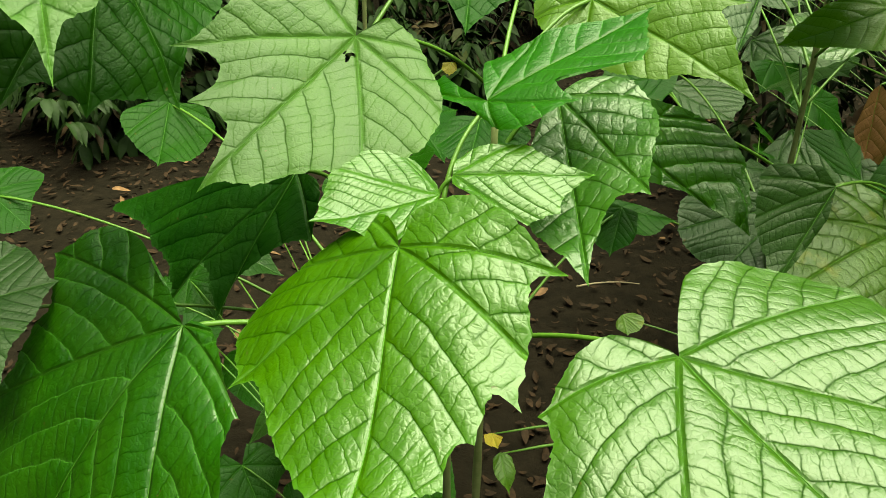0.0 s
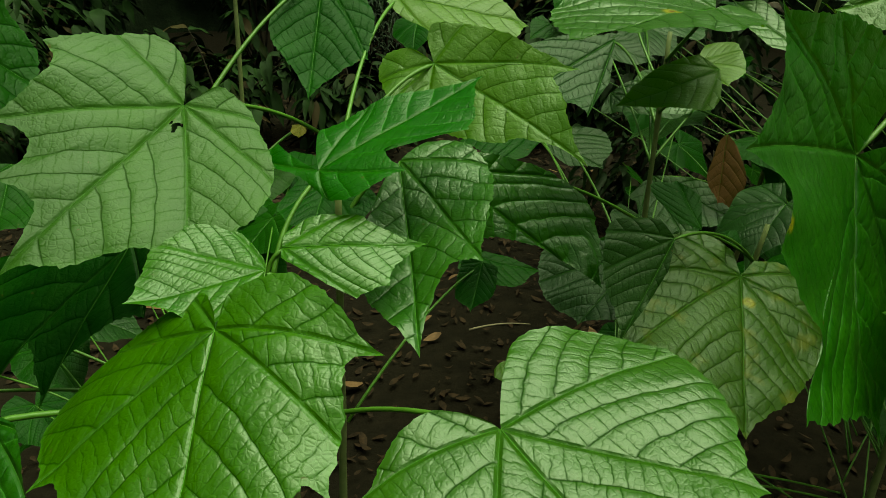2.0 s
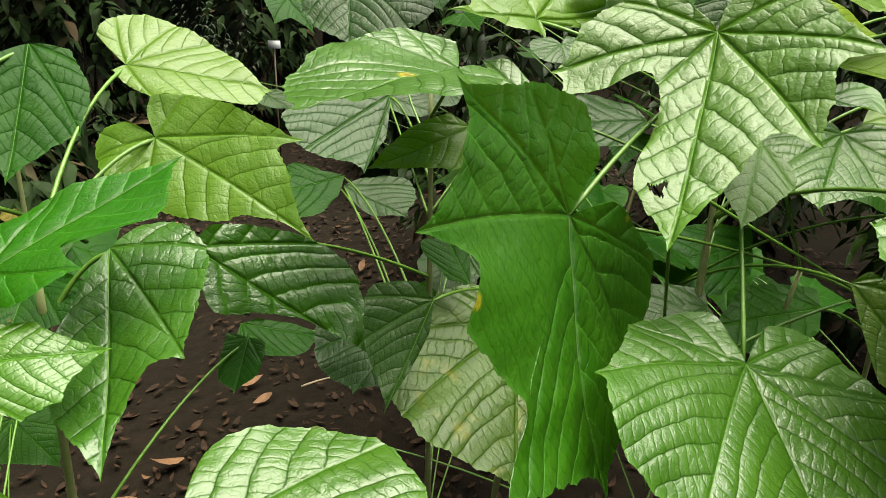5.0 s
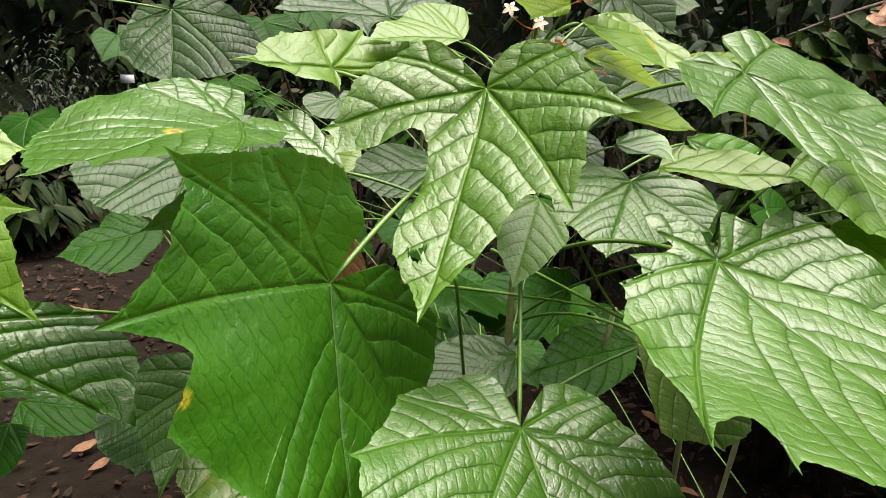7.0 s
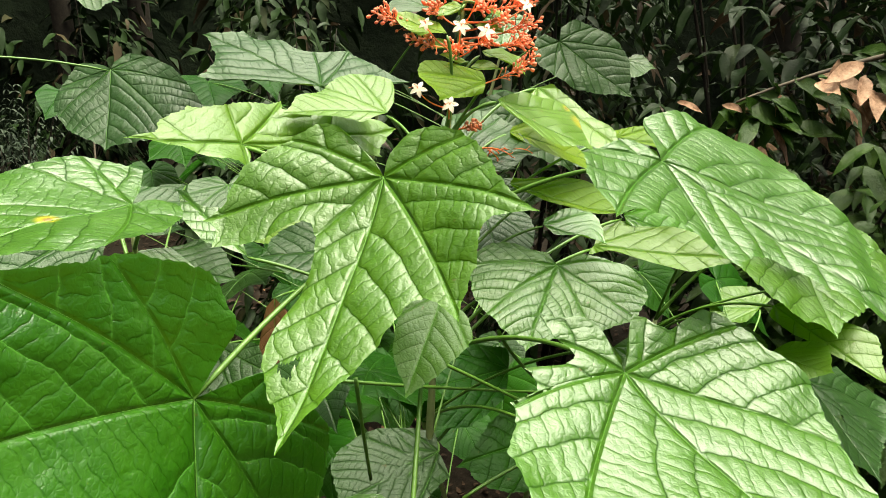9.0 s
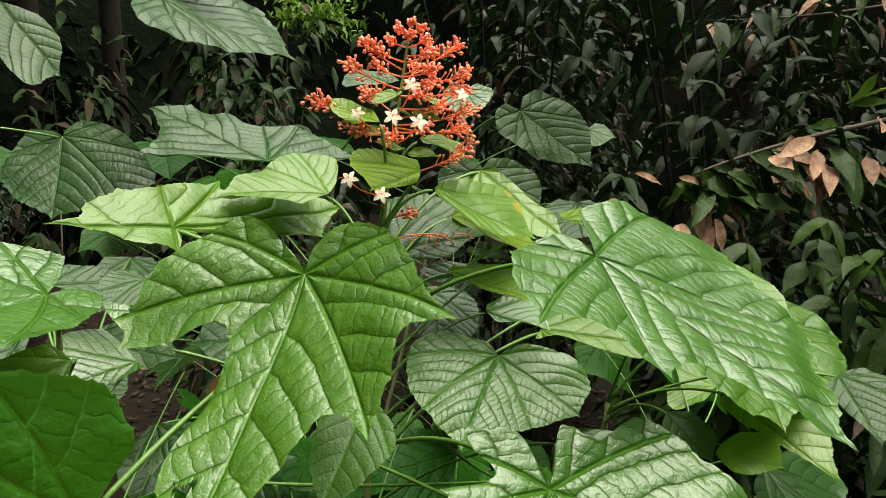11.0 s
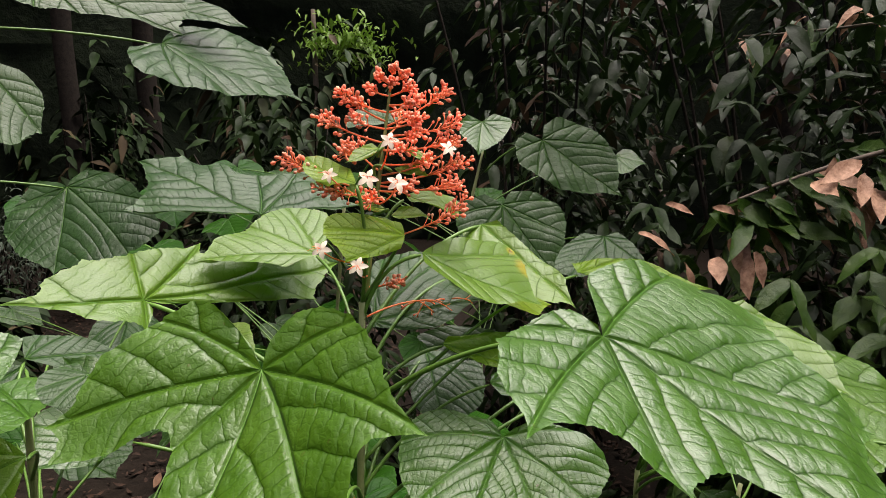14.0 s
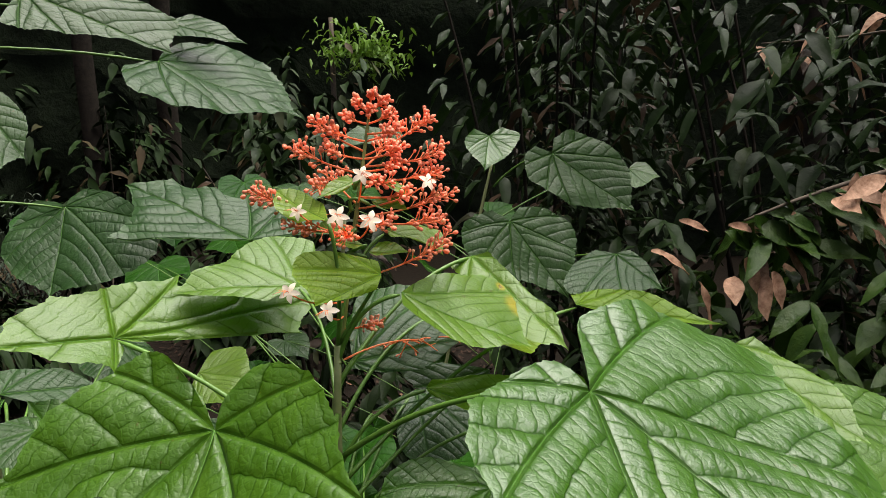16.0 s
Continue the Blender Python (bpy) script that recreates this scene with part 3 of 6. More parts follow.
leaf(front_shrub, (0.047, 1.035, 1.367), (-11.7, 42.9, -98.3),
     [(-50, 0.061), (-29, 0.119), (-7, 0.159), (0, 0.186, "tip"), (16, 0.148), (28, 0.136, "lobe"), (50, 0.093), (91, 0.045)],
     droop=0.00, arch=0.00, look_of="deep")
leaf(front_shrub, (-0.642, 0.944, 1.009), (13.8, 26.4, -28.6),
     [(-43, 0.051), (-26, 0.078), (0, 0.082, "tip"), (38, 0.058), (75, 0.075), (102, 0.061), (132, 0.045)],
     droop=0.00, arch=0.00, look_of="deep")
leaf(front_shrub, (-0.468, 1.215, 1.064), (-8.3, 29.6, -85.0),
     [(-75, 0.045), (-56, 0.084), (-27, 0.107), (0, 0.138, "tip"), (22, 0.138), (54, 0.098), (83, 0.057)],
     droop=0.00, arch=0.00, look_of="deep")
leaf(front_shrub, (0.045, 0.844, 1.150), (-5.1, 29.7, -103.2),
     [(-80, 0.034), (-43, 0.068), (-19, 0.080), (0, 0.076, "tip"), (35, 0.077), (72, 0.067), (92, 0.034)],
     droop=0.00, arch=0.00, look_of="deep")
leaf(front_shrub, (0.269, 0.995, 0.961), (-3.0, 27.4, -111.4),
     [(-97, 0.031), (-25, 0.069), (0, 0.084, "tip"), (25, 0.065), (79, 0.026)],
     droop=0.00, arch=0.00, look_of="deep")
leaf(front_shrub, (0.012, 0.976, 1.183), (-5.7, 31.6, -101.4),
     [(-65, 0.012), (-30, 0.021), (0, 0.023, "tip"), (32, 0.016), (75, 0.005)],
     droop=0.00, arch=0.00, look_of="yellow")
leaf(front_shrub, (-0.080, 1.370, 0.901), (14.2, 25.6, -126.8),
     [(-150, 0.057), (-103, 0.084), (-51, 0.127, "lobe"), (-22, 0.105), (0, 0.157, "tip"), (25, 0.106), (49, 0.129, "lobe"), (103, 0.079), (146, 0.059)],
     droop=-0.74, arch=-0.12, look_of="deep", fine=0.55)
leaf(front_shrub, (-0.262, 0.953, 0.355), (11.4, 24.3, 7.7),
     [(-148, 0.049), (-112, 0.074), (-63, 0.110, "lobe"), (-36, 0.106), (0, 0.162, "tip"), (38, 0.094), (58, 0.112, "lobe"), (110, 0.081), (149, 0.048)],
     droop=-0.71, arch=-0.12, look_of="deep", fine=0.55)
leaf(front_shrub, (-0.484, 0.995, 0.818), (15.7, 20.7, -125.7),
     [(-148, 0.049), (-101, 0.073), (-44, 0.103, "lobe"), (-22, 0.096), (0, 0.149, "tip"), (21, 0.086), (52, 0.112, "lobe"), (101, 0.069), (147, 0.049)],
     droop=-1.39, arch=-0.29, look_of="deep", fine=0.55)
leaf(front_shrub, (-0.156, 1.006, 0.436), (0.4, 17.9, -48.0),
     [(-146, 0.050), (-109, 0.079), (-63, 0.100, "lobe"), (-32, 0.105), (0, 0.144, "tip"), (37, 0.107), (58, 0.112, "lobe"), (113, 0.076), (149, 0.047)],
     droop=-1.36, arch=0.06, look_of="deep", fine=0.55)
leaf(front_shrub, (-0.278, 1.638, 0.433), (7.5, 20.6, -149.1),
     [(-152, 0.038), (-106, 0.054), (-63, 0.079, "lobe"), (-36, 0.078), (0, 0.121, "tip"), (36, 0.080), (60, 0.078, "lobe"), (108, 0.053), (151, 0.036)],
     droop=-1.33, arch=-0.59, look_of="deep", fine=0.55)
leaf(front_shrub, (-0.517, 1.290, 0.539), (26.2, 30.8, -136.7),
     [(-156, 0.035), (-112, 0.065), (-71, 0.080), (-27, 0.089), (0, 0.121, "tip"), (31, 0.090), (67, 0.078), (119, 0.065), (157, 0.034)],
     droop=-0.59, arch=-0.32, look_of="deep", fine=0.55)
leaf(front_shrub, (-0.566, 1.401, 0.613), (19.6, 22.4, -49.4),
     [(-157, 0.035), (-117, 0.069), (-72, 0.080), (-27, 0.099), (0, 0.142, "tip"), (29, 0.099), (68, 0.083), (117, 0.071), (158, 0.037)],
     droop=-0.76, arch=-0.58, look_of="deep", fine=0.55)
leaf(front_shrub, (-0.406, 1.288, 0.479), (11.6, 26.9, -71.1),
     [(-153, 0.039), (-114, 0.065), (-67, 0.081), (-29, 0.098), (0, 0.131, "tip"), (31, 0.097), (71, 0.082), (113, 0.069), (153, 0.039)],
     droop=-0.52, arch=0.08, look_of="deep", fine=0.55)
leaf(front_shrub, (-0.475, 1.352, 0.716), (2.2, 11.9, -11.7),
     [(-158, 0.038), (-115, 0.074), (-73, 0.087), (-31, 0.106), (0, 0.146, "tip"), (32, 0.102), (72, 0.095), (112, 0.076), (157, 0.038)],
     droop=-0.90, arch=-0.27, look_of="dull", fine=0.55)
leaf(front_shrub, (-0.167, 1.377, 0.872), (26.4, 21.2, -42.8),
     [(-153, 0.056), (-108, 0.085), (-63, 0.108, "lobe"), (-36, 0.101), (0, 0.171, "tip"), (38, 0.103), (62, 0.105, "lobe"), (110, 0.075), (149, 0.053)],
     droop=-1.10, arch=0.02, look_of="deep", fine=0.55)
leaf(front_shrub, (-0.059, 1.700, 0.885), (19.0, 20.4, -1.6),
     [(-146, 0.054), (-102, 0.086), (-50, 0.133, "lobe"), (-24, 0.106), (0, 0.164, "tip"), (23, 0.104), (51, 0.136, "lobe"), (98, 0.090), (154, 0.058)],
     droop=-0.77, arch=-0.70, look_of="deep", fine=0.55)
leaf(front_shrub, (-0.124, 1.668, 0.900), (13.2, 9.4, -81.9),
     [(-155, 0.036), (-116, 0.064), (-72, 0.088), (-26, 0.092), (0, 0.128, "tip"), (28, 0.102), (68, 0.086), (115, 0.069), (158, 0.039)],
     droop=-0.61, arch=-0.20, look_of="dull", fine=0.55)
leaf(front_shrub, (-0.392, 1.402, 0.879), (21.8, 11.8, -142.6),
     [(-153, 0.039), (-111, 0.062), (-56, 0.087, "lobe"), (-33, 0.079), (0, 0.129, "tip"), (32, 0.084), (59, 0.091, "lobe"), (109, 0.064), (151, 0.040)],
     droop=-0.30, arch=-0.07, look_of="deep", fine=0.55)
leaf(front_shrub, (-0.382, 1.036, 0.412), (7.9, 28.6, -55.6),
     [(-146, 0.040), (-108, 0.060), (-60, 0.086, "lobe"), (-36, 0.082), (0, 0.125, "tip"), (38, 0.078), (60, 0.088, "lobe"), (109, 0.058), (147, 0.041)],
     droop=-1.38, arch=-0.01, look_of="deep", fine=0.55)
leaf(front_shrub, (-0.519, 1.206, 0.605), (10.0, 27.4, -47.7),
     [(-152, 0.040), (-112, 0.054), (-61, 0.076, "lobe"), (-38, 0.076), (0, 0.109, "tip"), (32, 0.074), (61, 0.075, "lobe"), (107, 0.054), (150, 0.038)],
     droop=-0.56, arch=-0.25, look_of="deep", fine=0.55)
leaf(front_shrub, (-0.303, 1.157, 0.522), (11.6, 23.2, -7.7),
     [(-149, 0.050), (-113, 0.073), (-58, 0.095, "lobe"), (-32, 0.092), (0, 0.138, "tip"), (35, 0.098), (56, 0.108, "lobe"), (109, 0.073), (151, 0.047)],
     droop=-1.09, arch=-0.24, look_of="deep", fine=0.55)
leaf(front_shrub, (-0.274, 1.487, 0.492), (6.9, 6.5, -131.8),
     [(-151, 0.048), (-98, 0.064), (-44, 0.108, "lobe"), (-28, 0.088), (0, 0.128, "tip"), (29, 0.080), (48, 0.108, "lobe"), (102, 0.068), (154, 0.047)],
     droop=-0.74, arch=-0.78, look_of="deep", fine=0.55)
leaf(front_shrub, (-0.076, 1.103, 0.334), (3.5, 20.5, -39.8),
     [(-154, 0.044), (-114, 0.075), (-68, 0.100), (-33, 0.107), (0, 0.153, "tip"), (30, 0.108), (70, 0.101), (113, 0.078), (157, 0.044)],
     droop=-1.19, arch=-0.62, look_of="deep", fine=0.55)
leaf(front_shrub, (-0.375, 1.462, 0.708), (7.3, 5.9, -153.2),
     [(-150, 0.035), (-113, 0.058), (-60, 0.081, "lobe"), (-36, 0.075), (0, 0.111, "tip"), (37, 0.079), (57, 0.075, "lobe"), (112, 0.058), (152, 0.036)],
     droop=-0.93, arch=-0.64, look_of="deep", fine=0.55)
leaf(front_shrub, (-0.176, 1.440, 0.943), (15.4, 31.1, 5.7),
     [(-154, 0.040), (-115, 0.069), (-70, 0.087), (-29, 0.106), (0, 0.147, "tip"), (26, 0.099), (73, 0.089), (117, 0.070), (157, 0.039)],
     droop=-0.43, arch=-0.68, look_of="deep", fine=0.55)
leaf(front_shrub, (-0.224, 1.630, 0.510), (16.7, 36.6, -36.3),
     [(-155, 0.043), (-117, 0.072), (-71, 0.098), (-27, 0.103), (0, 0.145, "tip"), (29, 0.105), (69, 0.089), (116, 0.077), (155, 0.044)],
     droop=-0.78, arch=-0.72, look_of="deep", fine=0.55)
leaf(front_shrub, (0.413, 1.161, 0.314), (15.2, 24.9, 14.0),
     [(-147, 0.057), (-99, 0.084), (-48, 0.126, "lobe"), (-27, 0.099), (0, 0.152, "tip"), (26, 0.099), (51, 0.128, "lobe"), (102, 0.086), (153, 0.056)],
     droop=-0.90, arch=-0.55, look_of="deep", fine=0.55)
leaf(front_shrub, (-0.217, 1.053, 0.617), (2.0, 26.6, -151.7),
     [(-151, 0.060), (-101, 0.091), (-48, 0.146, "lobe"), (-29, 0.116), (0, 0.172, "tip"), (28, 0.125), (46, 0.138, "lobe"), (101, 0.099), (149, 0.063)],
     droop=-0.82, arch=-0.63, look_of="dull", fine=0.55)
leaf(front_shrub, (-0.421, 1.640, 0.893), (0.5, 21.8, -15.9),
     [(-158, 0.045), (-117, 0.081), (-68, 0.107), (-32, 0.116), (0, 0.160, "tip"), (32, 0.118), (70, 0.110), (115, 0.081), (158, 0.050)],
     droop=-1.02, arch=-0.35, look_of="dull", fine=0.55)
# leaves of the mid shrub
leaf(mid_shrub, (0.671, 0.953, 0.946), (-15.1, 27.5, -113.3),
     [(-157, 0.040), (-131, 0.093), (-101, 0.133), (-74, 0.178), (-50, 0.233), (-33, 0.257), (-14, 0.258), (0, 0.269, "tip"), (24, 0.200), (65, 0.148), (97, 0.122), (125, 0.081), (151, 0.042)],
     droop=0.23, arch=-0.39, look_of="olive", scars=[(0.050, 0.011, 0.012)])
leaf(mid_shrub, (0.205, 0.980, 1.114), (44.4, 33.4, -20.6),
     [(-46, 0.053), (-39, 0.096), (-14, 0.124), (-1, 0.180), (0, 0.269, "tip"), (12, 0.249), (25, 0.216), (39, 0.162), (60, 0.074), (84, 0.038)],
     droop=0.00, arch=0.00, look_of="glossy", quilt=0.06)
leaf(mid_shrub, (0.502, 0.856, 1.054), (-27.3, 51.9, -146.4),
     [(-116, 0.032), (-90, 0.063), (-75, 0.088), (-35, 0.106), (0, 0.150, "tip"), (4, 0.106), (16, 0.044)],
     droop=0.00, arch=0.00, look_of="dull")
leaf(mid_shrub, (0.516, 1.005, 0.956), (-11.7, 25.4, -143.0),
     [(-93, 0.054), (-72, 0.124), (-53, 0.151), (-24, 0.160), (0, 0.148, "tip"), (20, 0.122), (42, 0.065)],
     droop=0.00, arch=0.00, look_of="dull")
leaf(mid_shrub, (0.582, 1.004, 1.337), (-13.0, -7.2, -175.2),
     [(-112, 0.016), (-109, 0.049), (-108, 0.089), (-69, 0.123), (-34, 0.156), (-20, 0.189), (1, 0.232, "tooth"), (13, 0.260), (30, 0.293, "tip"), (30, 0.236), (43, 0.266), (56, 0.200), (76, 0.153), (121, 0.076), (176, 0.057), (198, 0.035), (201, 0.016)],
     droop=-0.64, arch=0.73, look_of="mature", scars=[(0.097, 0.059, 0.016)])
leaf(mid_shrub, (0.591, 1.402, 1.236), (-16.7, 33.8, -121.7),
     [(-74, 0.088), (-60, 0.180), (-52, 0.219), (-30, 0.219), (0, 0.190, "tip"), (9, 0.107)],
     droop=0.00, arch=0.00, look_of="dull")
leaf(mid_shrub, (0.605, 1.009, 1.249), (-28.3, 15.4, -168.8),
     [(-68, 0.035), (-34, 0.077), (-14, 0.122), (0, 0.165, "tip"), (18, 0.116), (44, 0.087), (57, 0.057)],
     droop=0.00, arch=0.00, look_of="bright")
leaf(mid_shrub, (0.596, 1.307, 1.275), (30.4, 1.2, 0.6),
     [(-29, 0.047), (-20, 0.112), (0, 0.128, "tip"), (25, 0.077), (59, 0.051), (92, 0.043)],
     droop=0.00, arch=0.00, look_of="dull")
leaf(mid_shrub, (0.267, 1.177, 0.898), (25.1, 8.0, -19.9),
     [(-86, 0.040), (-44, 0.087), (-21, 0.121), (0, 0.139, "tip"), (14, 0.081), (27, 0.027)],
     droop=0.00, arch=0.00, look_of="deep")
leaf(mid_shrub, (0.574, 1.885, 0.925), (-27.3, 14.8, -163.7),
     [(-78, 0.087), (-61, 0.153), (-32, 0.152), (0, 0.165, "tip"), (16, 0.106), (39, 0.043)],
     droop=0.00, arch=0.00, look_of="deep")
leaf(mid_shrub, (0.588, 1.882, 0.925), (25.4, 18.0, -43.1),
     [(-35, 0.064), (-22, 0.131), (0, 0.193, "tip"), (23, 0.196), (42, 0.166), (62, 0.067)],
     droop=0.00, arch=0.00, look_of="dull")
leaf(mid_shrub, (0.593, 0.956, 1.023), (-10.8, -26.4, 95.4),
     [(-22, 0.066), (0, 0.095, "tip"), (21, 0.109), (31, 0.087), (52, 0.035)],
     droop=0.00, arch=0.00, look_of="deep")
leaf(mid_shrub, (0.553, 1.695, 1.002), (-29.5, 7.4, -169.8),
     [(-32, 0.083), (-16, 0.160), (0, 0.218, "tip"), (21, 0.191), (42, 0.147), (54, 0.070)],
     droop=0.00, arch=0.00, look_of="deep")
leaf(mid_shrub, (0.711, 1.250, 1.154), (-28.5, 7.8, -168.6),
     [(-77, 0.089), (-47, 0.123), (-18, 0.127), (0, 0.111, "tip"), (26, 0.055), (103, 0.021)],
     droop=0.00, arch=0.00, look_of="mature")
leaf(mid_shrub, (0.626, 1.560, 1.210), (27.4, 15.9, -31.1),
     [(-52, 0.043), (-25, 0.081), (0, 0.115, "tip"), (21, 0.084), (67, 0.045), (143, 0.025)],
     droop=0.00, arch=0.00, look_of="dull")
leaf(mid_shrub, (0.765, 1.689, 1.238), (-6.5, 31.2, -108.6),
     [(-73, 0.053), (-39, 0.094), (0, 0.120, "tip"), (29, 0.122), (60, 0.083), (97, 0.043)],
     droop=0.00, arch=0.00, look_of="dull")
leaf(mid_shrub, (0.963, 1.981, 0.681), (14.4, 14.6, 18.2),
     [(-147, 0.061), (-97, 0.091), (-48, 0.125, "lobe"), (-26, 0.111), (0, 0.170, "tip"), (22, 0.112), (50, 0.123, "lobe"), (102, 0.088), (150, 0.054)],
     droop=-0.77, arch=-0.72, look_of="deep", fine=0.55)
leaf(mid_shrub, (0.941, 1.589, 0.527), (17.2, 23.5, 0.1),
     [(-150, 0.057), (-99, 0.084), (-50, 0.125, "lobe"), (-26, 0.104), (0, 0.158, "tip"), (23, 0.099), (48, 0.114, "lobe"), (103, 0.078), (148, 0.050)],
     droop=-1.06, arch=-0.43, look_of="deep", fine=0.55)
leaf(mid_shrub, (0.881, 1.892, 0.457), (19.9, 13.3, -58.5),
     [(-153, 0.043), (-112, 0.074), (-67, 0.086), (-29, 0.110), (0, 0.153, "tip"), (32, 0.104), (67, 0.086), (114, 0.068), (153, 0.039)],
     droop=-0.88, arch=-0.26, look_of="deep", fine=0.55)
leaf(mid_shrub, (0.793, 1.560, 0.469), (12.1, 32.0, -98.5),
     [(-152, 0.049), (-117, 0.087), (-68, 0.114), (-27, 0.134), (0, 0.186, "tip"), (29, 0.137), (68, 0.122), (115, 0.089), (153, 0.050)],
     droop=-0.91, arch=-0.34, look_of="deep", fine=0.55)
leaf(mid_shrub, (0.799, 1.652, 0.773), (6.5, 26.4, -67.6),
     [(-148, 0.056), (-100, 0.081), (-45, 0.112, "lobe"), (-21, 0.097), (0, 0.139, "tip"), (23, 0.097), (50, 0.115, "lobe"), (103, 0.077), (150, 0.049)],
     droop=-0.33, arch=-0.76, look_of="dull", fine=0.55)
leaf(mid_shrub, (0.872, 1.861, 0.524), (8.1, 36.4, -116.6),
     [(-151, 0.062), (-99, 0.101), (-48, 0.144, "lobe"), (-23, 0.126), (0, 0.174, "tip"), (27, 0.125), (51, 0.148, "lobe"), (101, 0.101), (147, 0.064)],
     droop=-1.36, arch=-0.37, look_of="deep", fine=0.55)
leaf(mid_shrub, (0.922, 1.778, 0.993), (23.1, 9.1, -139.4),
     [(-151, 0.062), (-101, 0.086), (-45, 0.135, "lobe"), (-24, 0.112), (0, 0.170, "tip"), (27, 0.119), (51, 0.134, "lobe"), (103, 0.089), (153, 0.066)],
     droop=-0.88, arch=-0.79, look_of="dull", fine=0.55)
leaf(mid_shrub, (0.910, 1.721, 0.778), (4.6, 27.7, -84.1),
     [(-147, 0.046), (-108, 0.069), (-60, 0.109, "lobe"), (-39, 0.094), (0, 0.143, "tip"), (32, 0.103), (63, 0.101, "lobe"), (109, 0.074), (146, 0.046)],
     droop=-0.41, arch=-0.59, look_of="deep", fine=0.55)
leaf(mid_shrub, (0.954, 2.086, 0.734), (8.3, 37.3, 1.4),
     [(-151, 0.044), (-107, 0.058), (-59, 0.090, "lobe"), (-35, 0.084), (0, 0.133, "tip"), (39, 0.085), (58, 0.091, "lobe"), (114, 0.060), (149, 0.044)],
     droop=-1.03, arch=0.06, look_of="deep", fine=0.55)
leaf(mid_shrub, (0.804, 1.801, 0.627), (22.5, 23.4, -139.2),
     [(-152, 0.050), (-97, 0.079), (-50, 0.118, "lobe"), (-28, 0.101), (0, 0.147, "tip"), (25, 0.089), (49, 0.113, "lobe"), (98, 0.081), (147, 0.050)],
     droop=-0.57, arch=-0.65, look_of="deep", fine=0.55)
# leaves of the flowering shrub
leaf(flowering_shrub, (0.590, 0.665, 1.224), (-71.8, 37.8, -139.1),
     [(-176, 0.020), (-175, 0.066), (-160, 0.089), (-144, 0.111), (-116, 0.140), (-99, 0.164), (-83, 0.211, "lobe"), (-78, 0.189), (-69, 0.200), (-63, 0.204), (-54, 0.233), (-49, 0.258, "lobe"), (-44, 0.210), (-40, 0.198), (-35, 0.220), (-30, 0.241, "tooth"), (-25, 0.238), (-6, 0.226), (-5, 0.277), (-4, 0.305, "tooth"), (10, 0.271), (24, 0.255), (30, 0.261, "tip"), (47, 0.233), (65, 0.206), (102, 0.173), (114, 0.145), (137, 0.083), (138, 0.040)],
     droop=1.20, arch=0.23, look_of="glossy", rise=0.28, fold=0.0, quilt=0.05, straight=0.12, scars=[(0.184, -0.122, 0.008), (-0.059, 0.082, 0.005)])
leaf(flowering_shrub, (0.797, 0.740, 1.404), (12.8, 48.0, -126.3),
     [(-147, 0.016), (-144, 0.032), (-132, 0.097), (-107, 0.126), (-90, 0.151), (-70, 0.176, "lobe"), (-59, 0.181, "tooth"), (-54, 0.144), (-50, 0.093), (-26, 0.112), (-19, 0.162), (-17, 0.196), (-15, 0.226), (-11, 0.247), (-2, 0.295, "tip"), (6, 0.235), (17, 0.185), (26, 0.170), (32, 0.201, "lobe"), (44, 0.171), (58, 0.148), (68, 0.175, "lobe"), (80, 0.133), (98, 0.111), (120, 0.089), (150, 0.061), (164, 0.032), (167, 0.016)],
     droop=0.82, arch=0.83, look_of="sheen", holes=[(0.227, -0.032, 0.011)], quilt=0.055)
leaf(flowering_shrub, (0.751, 0.559, 1.079), (-7.0, 19.4, -99.6),
     [(-186, 0.023), (-171, 0.069), (-142, 0.094), (-111, 0.128), (-94, 0.146), (-81, 0.183, "lobe"), (-65, 0.210), (-55, 0.220), (-32, 0.214), (0, 0.214, "tip"), (36, 0.205), (60, 0.155), (82, 0.119), (116, 0.105), (134, 0.077), (132, 0.034)],
     droop=-0.90, arch=0.60, look_of="mature", rise=0.42)
leaf(flowering_shrub, (0.937, 0.504, 1.254), (-6.2, 33.7, -110.0),
     [(-163, 0.011), (-155, 0.055), (-127, 0.087, "tooth"), (-118, 0.073), (-111, 0.053), (-96, 0.057), (-88, 0.095, "tooth"), (-75, 0.097), (-73, 0.120, "tooth"), (-65, 0.130), (-57, 0.160, "tooth"), (-48, 0.174), (-39, 0.193), (-34, 0.213), (-31, 0.230), (-30, 0.252, "lobe"), (-28, 0.229), (-23, 0.216), (-19, 0.233), (-19, 0.264, "tooth"), (-15, 0.249), (-10, 0.262), (0, 0.280), (22, 0.285, "tip"), (45, 0.235), (62, 0.202), (72, 0.195), (87, 0.190), (99, 0.164), (113, 0.147), (124, 0.122), (129, 0.074), (158, 0.066), (161, 0.016)],
     droop=1.40, arch=0.05, look_of="mature", rise=0.02)
leaf(flowering_shrub, (1.089, 0.637, 1.423), (-5.3, 28.7, -88.0),
     [(-170, 0.012), (-160, 0.040), (-118, 0.068), (-92, 0.120, "tooth"), (-76, 0.147), (-64, 0.158), (-58, 0.170, "lobe"), (-53, 0.152), (-34, 0.131), (-24, 0.151), (-16, 0.170, "lobe"), (-9, 0.160), (6, 0.162), (13, 0.212), (16, 0.242), (21, 0.287, "tip"), (30, 0.275), (40, 0.264), (47, 0.256), (56, 0.273, "lobe"), (61, 0.270), (65, 0.263), (81, 0.232), (94, 0.259), (105, 0.212), (124, 0.183), (135, 0.145), (149, 0.107), (150, 0.066)],
     droop=0.10, arch=0.03, look_of="mature", quilt=0.065)
